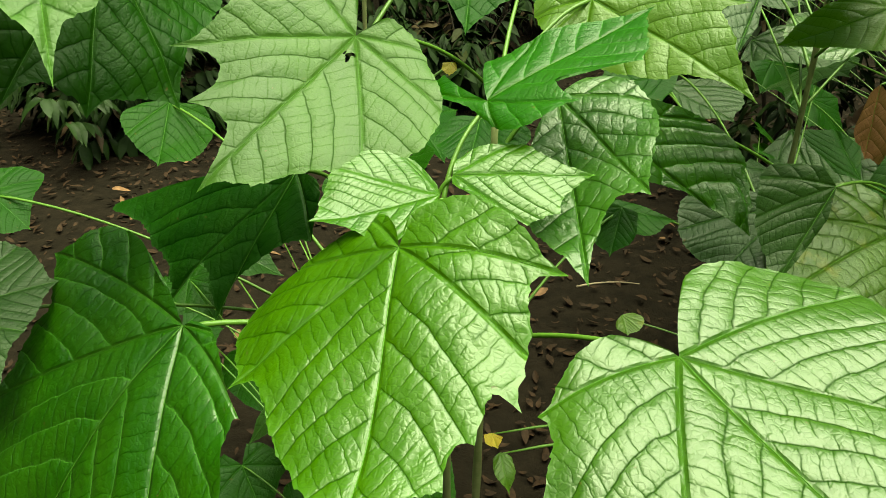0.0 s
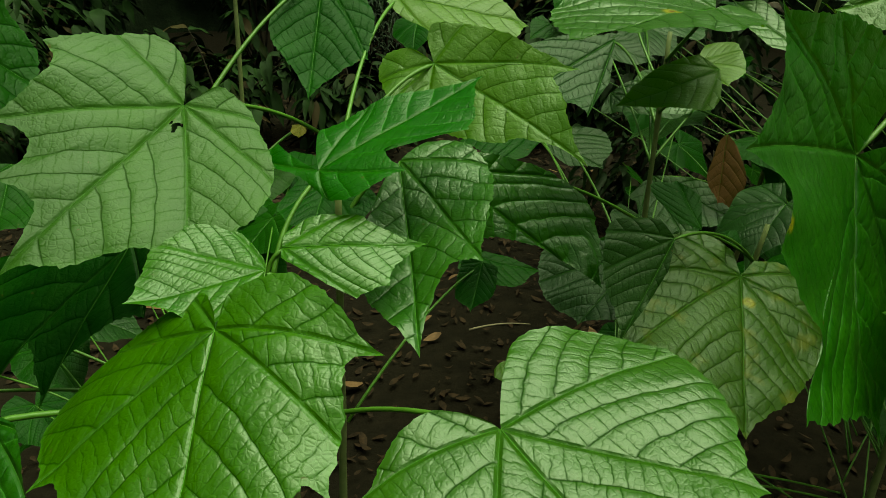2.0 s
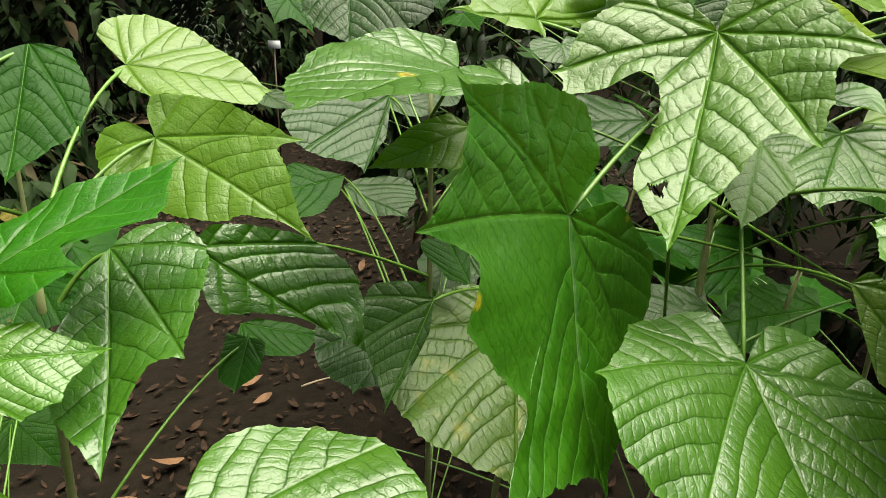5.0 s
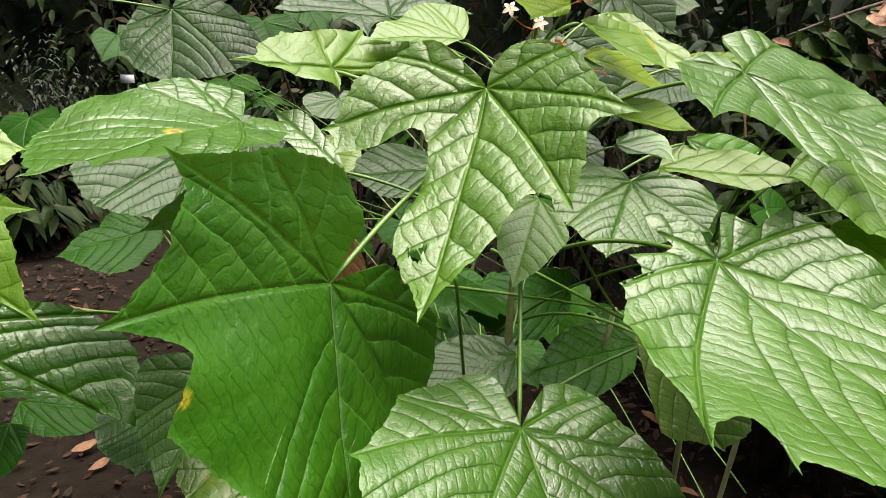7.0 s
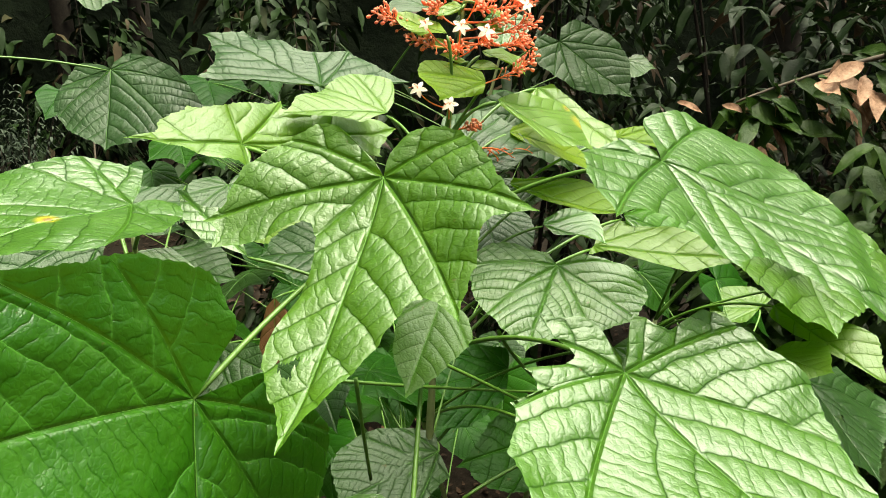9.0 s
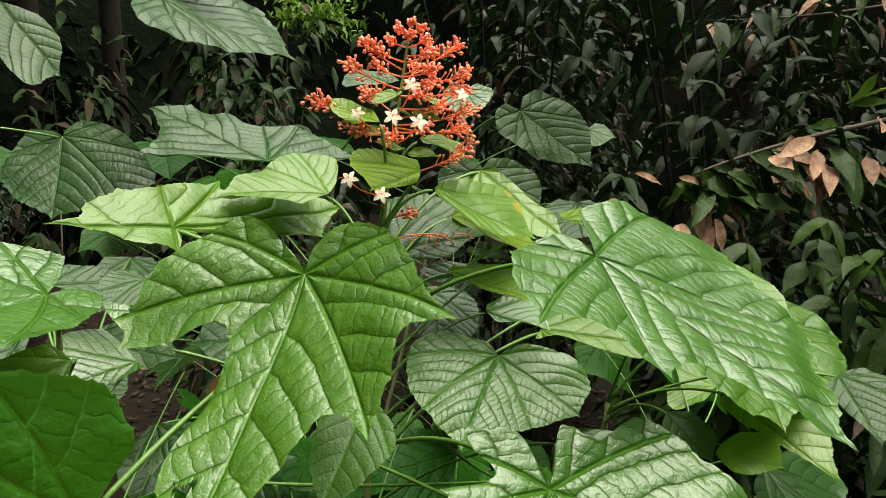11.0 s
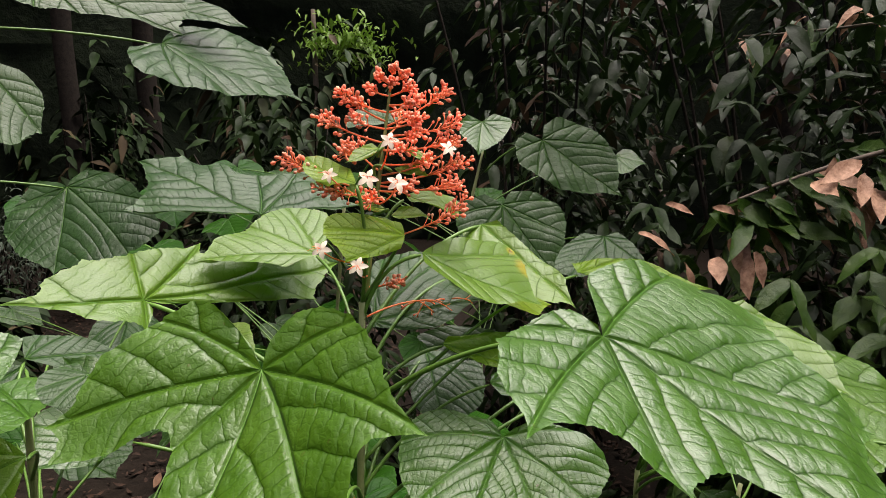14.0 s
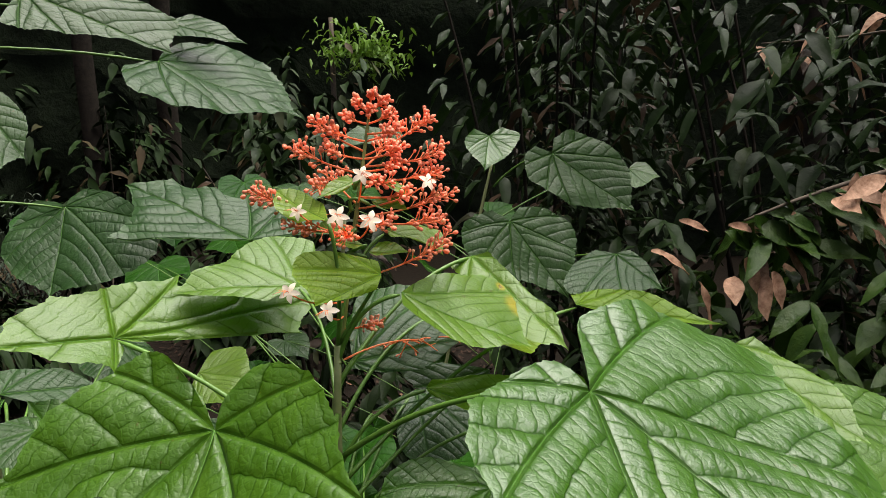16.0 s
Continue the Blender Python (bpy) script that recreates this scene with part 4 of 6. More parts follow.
leaf(flowering_shrub, (0.740, 1.090, 1.397), (-23.9, -33.9, 147.0),
     [(-146, 0.023), (-134, 0.064), (-134, 0.151), (-133, 0.230, "lobe"), (-126, 0.259), (-119, 0.300, "lobe"), (-112, 0.273), (-104, 0.192), (-94, 0.118), (-85, 0.124, "lobe"), (-54, 0.081), (-27, 0.067), (5, 0.085, "tooth"), (32, 0.111), (44, 0.118), (51, 0.148, "tip"), (58, 0.102), (76, 0.075), (99, 0.056), (131, 0.041, "lobe"), (160, 0.021), (173, 0.010)],
     droop=0.00, arch=0.00, look_of="bright", quilt=0.06)
leaf(flowering_shrub, (0.965, 1.092, 1.440), (-30.7, -0.3, 167.7),
     [(-117, 0.041), (-106, 0.092), (-88, 0.106), (-66, 0.117), (-31, 0.113), (-13, 0.141), (0, 0.151, "tip"), (11, 0.103), (32, 0.051)],
     droop=0.00, arch=0.00, look_of="bright")
leaf(flowering_shrub, (1.100, 0.813, 1.257), (-12.1, 34.7, -134.8),
     [(-130, 0.027), (-97, 0.080), (-77, 0.117), (-55, 0.129), (-33, 0.134), (-7, 0.147, "tip"), (25, 0.116), (61, 0.129, "lobe"), (88, 0.126), (107, 0.097), (129, 0.049), (142, 0.018)],
     droop=0.06, arch=-0.30, look_of="young")
leaf(flowering_shrub, (0.859, 0.708, 1.277), (-6.3, 29.6, -135.6),
     [(-94, 0.027), (-45, 0.052), (-16, 0.097), (0, 0.133, "tip"), (14, 0.105), (38, 0.073), (53, 0.044)],
     droop=0.00, arch=0.00, look_of="satin")
leaf(flowering_shrub, (1.265, 0.927, 1.241), (29.7, -2.0, -49.2),
     [(-105, 0.022), (-21, 0.041), (-14, 0.149), (0, 0.228, "tip"), (17, 0.162), (45, 0.091), (75, 0.068), (57, 0.027)],
     droop=0.00, arch=0.00, look_of="bright")
leaf(flowering_shrub, (0.668, 0.867, 1.376), (-0.8, 32.4, -102.9),
     [(-145, 0.022), (-90, 0.041), (-48, 0.046), (0, 0.040, "tip"), (58, 0.035), (117, 0.030), (154, 0.022)],
     droop=0.00, arch=0.00, look_of="dull")
leaf(flowering_shrub, (0.980, 0.836, 1.499), (-46.2, 19.6, -169.8),
     [(-111, 0.016), (-63, 0.047), (-45, 0.082), (-27, 0.088), (0, 0.076, "tip"), (11, 0.042), (39, 0.018)],
     droop=0.00, arch=0.00, look_of="lime", quilt=0.07)
leaf(flowering_shrub, (1.006, 0.844, 1.478), (23.1, 24.6, -17.0),
     [(-85, 0.033), (-58, 0.050), (-24, 0.096), (0, 0.150, "tip"), (30, 0.156), (44, 0.136), (60, 0.067)],
     droop=0.00, arch=0.00, look_of="bright", scars=[(0.144, 0.065, 0.024), (0.119, 0.088, 0.008)])
leaf(flowering_shrub, (1.008, 0.895, 1.535), (30.7, 22.2, -23.0),
     [(-57, 0.014), (3, 0.041), (0, 0.068, "tip"), (31, 0.071), (46, 0.042)],
     droop=0.00, arch=0.00, look_of="bract")
leaf(flowering_shrub, (0.928, 0.848, 1.557), (-20.7, -12.3, 108.7),
     [(-29, 0.036), (-14, 0.075), (0, 0.091, "tip"), (19, 0.065), (36, 0.031)],
     droop=0.00, arch=0.00, look_of="bract")
leaf(flowering_shrub, (1.147, 0.954, 1.492), (22.1, 24.9, -80.4),
     [(-92, 0.030), (-59, 0.036), (-18, 0.115), (-9, 0.164), (0, 0.181, "tip"), (8, 0.139), (16, 0.064), (54, 0.022)],
     droop=0.00, arch=0.00, look_of="bright")
leaf(flowering_shrub, (0.979, 0.919, 1.386), (29.4, -7.6, -8.8),
     [(-153, 0.013), (-34, 0.045), (-22, 0.084), (0, 0.141, "tip"), (30, 0.141), (54, 0.133), (73, 0.101), (83, 0.049)],
     droop=0.00, arch=0.00, look_of="dull")
leaf(flowering_shrub, (1.038, 0.852, 1.367), (25.1, 12.0, -36.4),
     [(-58, 0.010), (-26, 0.035), (-7, 0.078), (-4, 0.128), (0, 0.152, "tip"), (19, 0.131), (30, 0.101), (44, 0.056), (75, 0.013)],
     droop=-0.20, arch=-0.20, look_of="lime")
leaf(flowering_shrub, (1.103, 1.024, 1.299), (5.1, 27.9, -105.1),
     [(-50, 0.039), (-18, 0.103), (0, 0.124, "tip"), (25, 0.123), (60, 0.084), (81, 0.042)],
     droop=0.00, arch=0.00, look_of="dull")
leaf(flowering_shrub, (0.708, 0.951, 1.272), (-22.5, -25.3, 116.3),
     [(-22, 0.046), (-13, 0.120), (0, 0.147, "tip"), (13, 0.107), (29, 0.057)],
     droop=0.00, arch=0.00, look_of="mature")
leaf(flowering_shrub, (0.914, 1.021, 1.244), (-32.2, 3.3, 160.9),
     [(-62, 0.046), (-36, 0.104), (-17, 0.147), (0, 0.161, "tip"), (25, 0.124), (53, 0.073)],
     droop=0.00, arch=0.00, look_of="dull")
leaf(flowering_shrub, (1.027, 0.989, 1.294), (14.9, 25.2, -86.8),
     [(76, 0.100), (60, 0.100), (42, 0.100), (23, 0.100), (0, 0.087, "tip"), (31, 0.036), (98, 0.053)],
     droop=0.00, arch=0.00, look_of="dull")
leaf(flowering_shrub, (1.163, 0.930, 1.347), (-28.8, 10.2, 168.3),
     [(-28, 0.061), (-13, 0.108), (0, 0.094, "tip"), (33, 0.062), (68, 0.035)],
     droop=0.00, arch=0.00, look_of="dull")
leaf(flowering_shrub, (1.096, 0.943, 1.426), (27.0, 15.7, -16.6),
     [(-86, 0.009), (-53, 0.022), (-25, 0.073), (-18, 0.120), (0, 0.141, "tip"), (21, 0.113), (43, 0.072), (67, 0.018)],
     droop=-0.20, arch=-0.20, look_of="lime")
leaf(flowering_shrub, (1.306, 0.946, 1.414), (32.1, 2.9, -45.2),
     [(-9, 0.062), (-5, 0.133), (0, 0.177, "tip"), (20, 0.099), (55, 0.044), (119, 0.023)],
     droop=0.00, arch=0.00, look_of="lime")
leaf(flowering_shrub, (0.971, 0.888, 1.590), (-33.1, 18.1, -163.9),
     [(-78, 0.010), (-22, 0.029), (0, 0.047, "tip"), (8, 0.029), (22, 0.011)],
     droop=0.00, arch=0.00, look_of="bract", rise=0.055, stem=(0.974, 0.900, 1.75))
leaf(flowering_shrub, (0.998, 0.875, 1.593), (31.0, 21.8, -41.2),
     [(-51, 0.010), (-22, 0.020), (0, 0.032, "tip"), (20, 0.021), (55, 0.009)],
     droop=0.00, arch=0.00, look_of="bract", rise=0.055, stem=(0.975, 0.900, 1.75))
leaf(flowering_shrub, (0.987, 0.881, 1.568), (34.4, 15.2, -30.4),
     [(-44, 0.010), (-14, 0.023), (0, 0.038, "tip"), (30, 0.029), (46, 0.013)],
     droop=0.00, arch=0.00, look_of="bract", rise=0.055, stem=(0.970, 0.896, 1.75))
leaf(flowering_shrub, (0.977, 0.882, 1.522), (-37.0, -4.7, 164.4),
     [(-36, 0.014), (-16, 0.029), (0, 0.035, "tip"), (14, 0.026), (41, 0.012)],
     droop=0.00, arch=0.00, look_of="bract", rise=0.055, stem=(0.9616666666666667, 0.89, 1.75))
leaf(flowering_shrub, (0.982, 0.879, 1.513), (37.2, 1.7, -11.7),
     [(-42, 0.011), (-15, 0.026), (0, 0.043, "tip"), (21, 0.031), (42, 0.015)],
     droop=0.00, arch=0.00, look_of="bract", rise=0.055, stem=(0.960, 0.889, 1.75))
leaf(flowering_shrub, (0.961, 0.891, 1.537), (-37.2, -1.6, 168.5),
     [(-54, 0.009), (-25, 0.021), (0, 0.033, "tip"), (19, 0.029), (27, 0.020)],
     droop=0.00, arch=0.00, look_of="bract", rise=0.055, stem=(0.964, 0.892, 1.75))
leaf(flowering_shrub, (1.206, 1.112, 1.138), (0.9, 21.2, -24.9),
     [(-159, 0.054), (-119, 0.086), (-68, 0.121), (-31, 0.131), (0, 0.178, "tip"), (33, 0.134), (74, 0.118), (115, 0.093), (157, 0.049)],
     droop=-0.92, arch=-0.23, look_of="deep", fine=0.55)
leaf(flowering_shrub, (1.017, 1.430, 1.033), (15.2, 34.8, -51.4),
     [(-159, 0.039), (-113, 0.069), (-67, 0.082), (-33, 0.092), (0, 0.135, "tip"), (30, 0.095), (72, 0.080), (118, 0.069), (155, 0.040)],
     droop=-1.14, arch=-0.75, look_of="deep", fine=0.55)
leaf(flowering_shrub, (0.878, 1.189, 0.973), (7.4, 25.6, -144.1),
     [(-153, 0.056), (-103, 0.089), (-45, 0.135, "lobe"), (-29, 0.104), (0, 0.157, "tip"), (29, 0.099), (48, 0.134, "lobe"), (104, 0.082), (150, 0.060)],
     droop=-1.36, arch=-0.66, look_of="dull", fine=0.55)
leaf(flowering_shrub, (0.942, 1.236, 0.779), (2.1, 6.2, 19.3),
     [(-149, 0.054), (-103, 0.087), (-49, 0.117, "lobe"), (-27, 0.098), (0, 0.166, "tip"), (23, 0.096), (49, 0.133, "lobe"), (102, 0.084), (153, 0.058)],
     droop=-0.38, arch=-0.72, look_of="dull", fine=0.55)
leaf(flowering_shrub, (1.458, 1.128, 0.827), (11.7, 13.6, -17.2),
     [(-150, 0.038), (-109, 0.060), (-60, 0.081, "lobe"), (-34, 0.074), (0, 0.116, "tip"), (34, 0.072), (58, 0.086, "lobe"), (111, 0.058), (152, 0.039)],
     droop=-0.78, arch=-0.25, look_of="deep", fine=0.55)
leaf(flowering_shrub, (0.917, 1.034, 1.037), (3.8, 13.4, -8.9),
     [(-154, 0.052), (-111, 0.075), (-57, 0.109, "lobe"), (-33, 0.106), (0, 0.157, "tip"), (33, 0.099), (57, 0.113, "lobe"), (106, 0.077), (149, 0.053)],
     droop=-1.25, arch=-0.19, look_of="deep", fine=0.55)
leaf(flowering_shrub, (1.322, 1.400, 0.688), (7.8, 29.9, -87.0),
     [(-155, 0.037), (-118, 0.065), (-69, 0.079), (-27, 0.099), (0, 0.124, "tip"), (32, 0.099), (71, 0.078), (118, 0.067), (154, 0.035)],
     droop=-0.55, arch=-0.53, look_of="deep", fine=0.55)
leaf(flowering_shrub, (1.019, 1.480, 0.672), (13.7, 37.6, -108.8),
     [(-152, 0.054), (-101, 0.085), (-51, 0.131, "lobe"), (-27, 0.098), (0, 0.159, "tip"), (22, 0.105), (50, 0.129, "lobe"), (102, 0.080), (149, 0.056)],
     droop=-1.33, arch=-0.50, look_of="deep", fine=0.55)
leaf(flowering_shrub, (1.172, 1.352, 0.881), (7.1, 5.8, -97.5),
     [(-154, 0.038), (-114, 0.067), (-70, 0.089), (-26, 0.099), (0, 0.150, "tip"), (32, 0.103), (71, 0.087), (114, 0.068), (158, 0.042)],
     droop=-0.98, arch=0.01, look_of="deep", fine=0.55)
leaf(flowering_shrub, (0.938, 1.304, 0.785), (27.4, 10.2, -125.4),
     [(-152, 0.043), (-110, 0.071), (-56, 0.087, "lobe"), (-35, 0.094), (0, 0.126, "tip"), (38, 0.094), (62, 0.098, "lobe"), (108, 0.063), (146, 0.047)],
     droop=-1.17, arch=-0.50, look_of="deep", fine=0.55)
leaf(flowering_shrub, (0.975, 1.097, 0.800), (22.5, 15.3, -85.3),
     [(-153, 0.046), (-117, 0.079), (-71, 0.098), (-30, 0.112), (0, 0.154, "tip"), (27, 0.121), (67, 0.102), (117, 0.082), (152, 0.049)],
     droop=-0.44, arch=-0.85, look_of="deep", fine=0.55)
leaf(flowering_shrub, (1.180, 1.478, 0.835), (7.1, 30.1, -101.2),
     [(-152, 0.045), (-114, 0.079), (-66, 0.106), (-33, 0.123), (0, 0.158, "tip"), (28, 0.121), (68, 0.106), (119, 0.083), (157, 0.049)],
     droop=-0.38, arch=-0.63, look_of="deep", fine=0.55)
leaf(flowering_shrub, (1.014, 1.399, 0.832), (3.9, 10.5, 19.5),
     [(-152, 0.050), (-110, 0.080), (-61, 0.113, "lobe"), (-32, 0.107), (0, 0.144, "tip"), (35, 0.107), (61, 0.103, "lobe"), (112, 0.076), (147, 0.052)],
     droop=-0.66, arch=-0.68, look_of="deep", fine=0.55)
# leaves of the back shrub
leaf(back_shrub, (0.655, 1.566, 1.101), (32.5, 5.3, -36.0),
     [(-88, 0.066), (-37, 0.081), (-14, 0.154), (0, 0.190, "tip"), (23, 0.161), (44, 0.131), (56, 0.068)],
     droop=0.00, arch=0.00, look_of="dull")
leaf(back_shrub, (0.792, 1.585, 0.897), (27.9, 13.1, -53.7),
     [(-91, 0.090), (-52, 0.118), (-37, 0.170), (-18, 0.194), (0, 0.219, "tip"), (19, 0.153), (32, 0.080)],
     droop=0.00, arch=0.00, look_of="dull")
leaf(side_shrub, (0.674, 2.162, 1.462), (10.6, 45.9, -103.4),
     [(-127, 0.038), (-105, 0.087), (-64, 0.138), (-45, 0.179), (-21, 0.214), (0, 0.246, "tip"), (24, 0.266), (42, 0.283), (55, 0.283), (69, 0.210), (93, 0.136), (134, 0.068), (162, 0.031)],
     droop=0.00, arch=0.00, look_of="dull", rise=0.2, stem=(-0.20, 2.10, 2.05))
leaf(back_shrub, (0.955, 1.361, 1.471), (-27.4, -11.3, 148.9),
     [(-154, 0.025), (-153, 0.118), (-150, 0.171, "lobe"), (-130, 0.141), (-98, 0.129, "lobe"), (-69, 0.113), (-50, 0.126), (-46, 0.157), (-34, 0.177), (-31, 0.214, "tooth"), (-15, 0.249, "tip"), (0, 0.200), (20, 0.209, "lobe"), (36, 0.020)],
     droop=0.00, arch=0.00, look_of="dull")
leaf(side_shrub, (0.884, 1.957, 1.805), (28.6, 19.1, -11.7),
     [(-127, 0.016), (-124, 0.094), (-98, 0.168), (-73, 0.190), (-39, 0.215), (-4, 0.322, "tip"), (30, 0.295), (52, 0.258), (76, 0.156), (86, 0.057), (89, 0.016)],
     droop=0.00, arch=0.07, look_of="dull", rise=0.2, stem=(-0.20, 2.10, 2.05))
leaf(side_shrub, (0.640, 1.659, 1.884), (45.2, 22.3, -13.0),
     [(-85, 0.102), (-51, 0.098), (-12, 0.152), (0, 0.250, "tip"), (17, 0.258), (24, 0.227), (42, 0.137), (74, 0.056)],
     droop=0.00, arch=0.00, look_of="dull", rise=0.2, stem=(-0.20, 2.10, 2.05))
leaf(side_shrub, (0.912, 2.023, 1.903), (36.9, 16.1, -29.6),
     [(-52, 0.060), (-15, 0.098), (0, 0.189, "tip"), (27, 0.115), (62, 0.063)],
     droop=0.00, arch=0.00, look_of="dull", rise=0.2, stem=(-0.20, 2.10, 2.05))
leaf(side_shrub, (0.552, 1.570, 1.717), (31.5, 48.6, -36.8),
     [(-42, 0.094), (-23, 0.172), (0, 0.150, "tip"), (22, 0.109), (47, 0.057)],
     droop=0.00, arch=0.00, look_of="dull", rise=0.2, stem=(-0.20, 2.10, 2.05))
leaf(back_shrub, (1.973, 1.969, 1.599), (51.1, 34.2, -38.6),
     [(-165, 0.056), (-133, 0.087), (-95, 0.119), (-62, 0.133), (-33, 0.184), (0, 0.284, "tip"), (27, 0.239), (50, 0.186), (86, 0.111), (116, 0.054)],
     droop=0.00, arch=0.00, look_of="dull")
leaf(back_shrub, (1.762, 1.858, 1.414), (39.5, 47.8, -56.0),
     [(-155, 0.061), (-120, 0.128), (-91, 0.157), (-52, 0.156), (0, 0.253, "tip"), (46, 0.189), (76, 0.124), (112, 0.057)],
     droop=0.00, arch=0.00, look_of="dull")
leaf(back_shrub, (1.736, 1.934, 1.650), (-24.3, 49.1, -128.0),
     [(-93, 0.048), (-49, 0.087), (0, 0.124, "tip"), (50, 0.079), (111, 0.093), (141, 0.053)],
     droop=0.00, arch=0.00, look_of="mature")
leaf(back_shrub, (1.981, 1.673, 1.340), (24.8, 23.6, -81.9),
     [(-142, 0.054), (-103, 0.128), (-79, 0.197), (-39, 0.155), (0, 0.172, "tip"), (21, 0.092), (67, 0.040)],
     droop=0.00, arch=0.00, look_of="dull")
leaf(back_shrub, (2.271, 1.975, 1.553), (33.9, 13.3, -61.3),
     [(-71, 0.074), (-51, 0.110), (0, 0.103, "tip"), (39, 0.064), (74, 0.040)],
     droop=0.00, arch=0.00, look_of="mature")
leaf(back_shrub, (1.291, 1.555, 1.630), (-31.5, -20.9, 128.1),
     [(-113, 0.028), (-55, 0.044), (0, 0.088, "tip"), (22, 0.101), (46, 0.101), (21, 0.049)],
     droop=0.00, arch=0.00, look_of="dull")
leaf(back_shrub, (0.909, 1.693, 1.152), (25.8, 22.9, -70.2),
     [(-52, 0.037), (-27, 0.082), (0, 0.113, "tip"), (33, 0.116), (83, 0.101), (122, 0.058)],
     droop=0.00, arch=0.00, look_of="bright")
leaf(back_shrub, (0.889, 1.455, 1.033), (-3.8, 78.1, -112.4),
     [(-42, 0.025), (-22, 0.064), (-15, 0.110), (0, 0.144, "tip"), (12, 0.161), (28, 0.110), (41, 0.041)],
     droop=0.00, arch=0.00, look_of="dry")
leaf(back_shrub, (1.117, 2.426, 1.337), (20.0, 6.1, -95.3),
     [(-150, 0.051), (-108, 0.075), (-59, 0.101, "lobe"), (-33, 0.100), (0, 0.163, "tip"), (37, 0.107), (58, 0.111, "lobe"), (106, 0.073), (147, 0.053)],
     droop=-1.02, arch=-0.04, look_of="deep", fine=0.55)
leaf(back_shrub, (1.615, 2.765, 1.449), (10.5, 8.1, -57.0),
     [(-153, 0.054), (-107, 0.074), (-61, 0.111, "lobe"), (-33, 0.103), (0, 0.157, "tip"), (31, 0.103), (60, 0.112, "lobe"), (111, 0.071), (153, 0.052)],
     droop=-0.76, arch=-0.89, look_of="deep", fine=0.55)
leaf(back_shrub, (1.204, 2.676, 1.485), (2.1, 32.3, -80.7),
     [(-151, 0.055), (-111, 0.079), (-61, 0.121, "lobe"), (-38, 0.106), (0, 0.171, "tip"), (35, 0.106), (57, 0.114, "lobe"), (114, 0.084), (153, 0.054)],
     droop=-0.94, arch=-0.36, look_of="deep", fine=0.55)
leaf(back_shrub, (0.496, 2.812, 1.025), (12.1, 18.2, -38.6),
     [(-155, 0.035), (-116, 0.063), (-73, 0.079), (-33, 0.089), (0, 0.119, "tip"), (27, 0.086), (71, 0.076), (114, 0.062), (158, 0.034)],
     droop=-0.76, arch=-0.42, look_of="dull", fine=0.55)
leaf(back_shrub, (0.827, 2.711, 1.117), (1.8, 33.9, -92.0),
     [(-152, 0.054), (-103, 0.073), (-49, 0.116, "lobe"), (-26, 0.089), (0, 0.147, "tip"), (26, 0.094), (45, 0.123, "lobe"), (99, 0.073), (150, 0.051)],
     droop=-0.91, arch=0.07, look_of="deep", fine=0.55)
leaf(back_shrub, (2.567, 2.803, 1.264), (4.6, 11.7, -129.7),
     [(-153, 0.039), (-111, 0.073), (-72, 0.093), (-28, 0.099), (0, 0.132, "tip"), (30, 0.099), (68, 0.086), (112, 0.071), (153, 0.039)],
     droop=-1.09, arch=-0.39, look_of="dull", fine=0.55)
leaf(back_shrub, (0.584, 2.802, 1.369), (15.2, 30.7, -63.8),
     [(-148, 0.060), (-99, 0.087), (-49, 0.139, "lobe"), (-24, 0.110), (0, 0.173, "tip"), (24, 0.105), (49, 0.130, "lobe"), (102, 0.094), (147, 0.060)],
     droop=-0.77, arch=0.03, look_of="deep", fine=0.55)
leaf(back_shrub, (0.926, 2.202, 1.440), (5.5, 17.9, -96.3),
     [(-154, 0.058), (-113, 0.079), (-59, 0.127, "lobe"), (-34, 0.119), (0, 0.171, "tip"), (32, 0.114), (57, 0.120, "lobe"), (109, 0.085), (148, 0.058)],
     droop=-0.94, arch=-0.41, look_of="deep", fine=0.55)
leaf(back_shrub, (1.369, 2.590, 1.475), (3.8, 15.5, -99.6),
     [(-152, 0.056), (-100, 0.092), (-51, 0.130, "lobe"), (-23, 0.109), (0, 0.177, "tip"), (26, 0.113), (47, 0.125, "lobe"), (102, 0.084), (153, 0.055)],
     droop=-1.07, arch=-0.60, look_of="dull", fine=0.55)
leaf(back_shrub, (1.194, 2.304, 0.768), (23.7, 31.8, -39.2),
     [(-154, 0.047), (-108, 0.079), (-57, 0.103, "lobe"), (-36, 0.097), (0, 0.154, "tip"), (33, 0.100), (60, 0.102, "lobe"), (111, 0.074), (148, 0.052)],
     droop=-1.21, arch=-0.75, look_of="deep", fine=0.55)
leaf(back_shrub, (1.350, 2.749, 0.900), (18.3, 14.1, -65.9),
     [(-154, 0.035), (-117, 0.064), (-70, 0.087), (-32, 0.091), (0, 0.128, "tip"), (31, 0.097), (70, 0.079), (115, 0.064), (156, 0.036)],
     droop=-1.32, arch=-0.06, look_of="dull", fine=0.55)
leaf(back_shrub, (1.206, 2.669, 0.809), (5.8, 36.7, -58.8),
     [(-153, 0.073), (-97, 0.097), (-52, 0.165, "lobe"), (-26, 0.120), (0, 0.186, "tip"), (25, 0.121), (47, 0.147, "lobe"), (97, 0.108), (149, 0.064)],
     droop=-1.14, arch=-0.20, look_of="deep", fine=0.55)
leaf(back_shrub, (2.238, 2.820, 1.201), (20.4, 37.3, -133.6),
     [(-146, 0.046), (-109, 0.064), (-61, 0.095, "lobe"), (-37, 0.090), (0, 0.133, "tip"), (37, 0.087), (57, 0.096, "lobe"), (106, 0.071), (154, 0.048)],
     droop=-0.66, arch=-0.71, look_of="dull", fine=0.55)
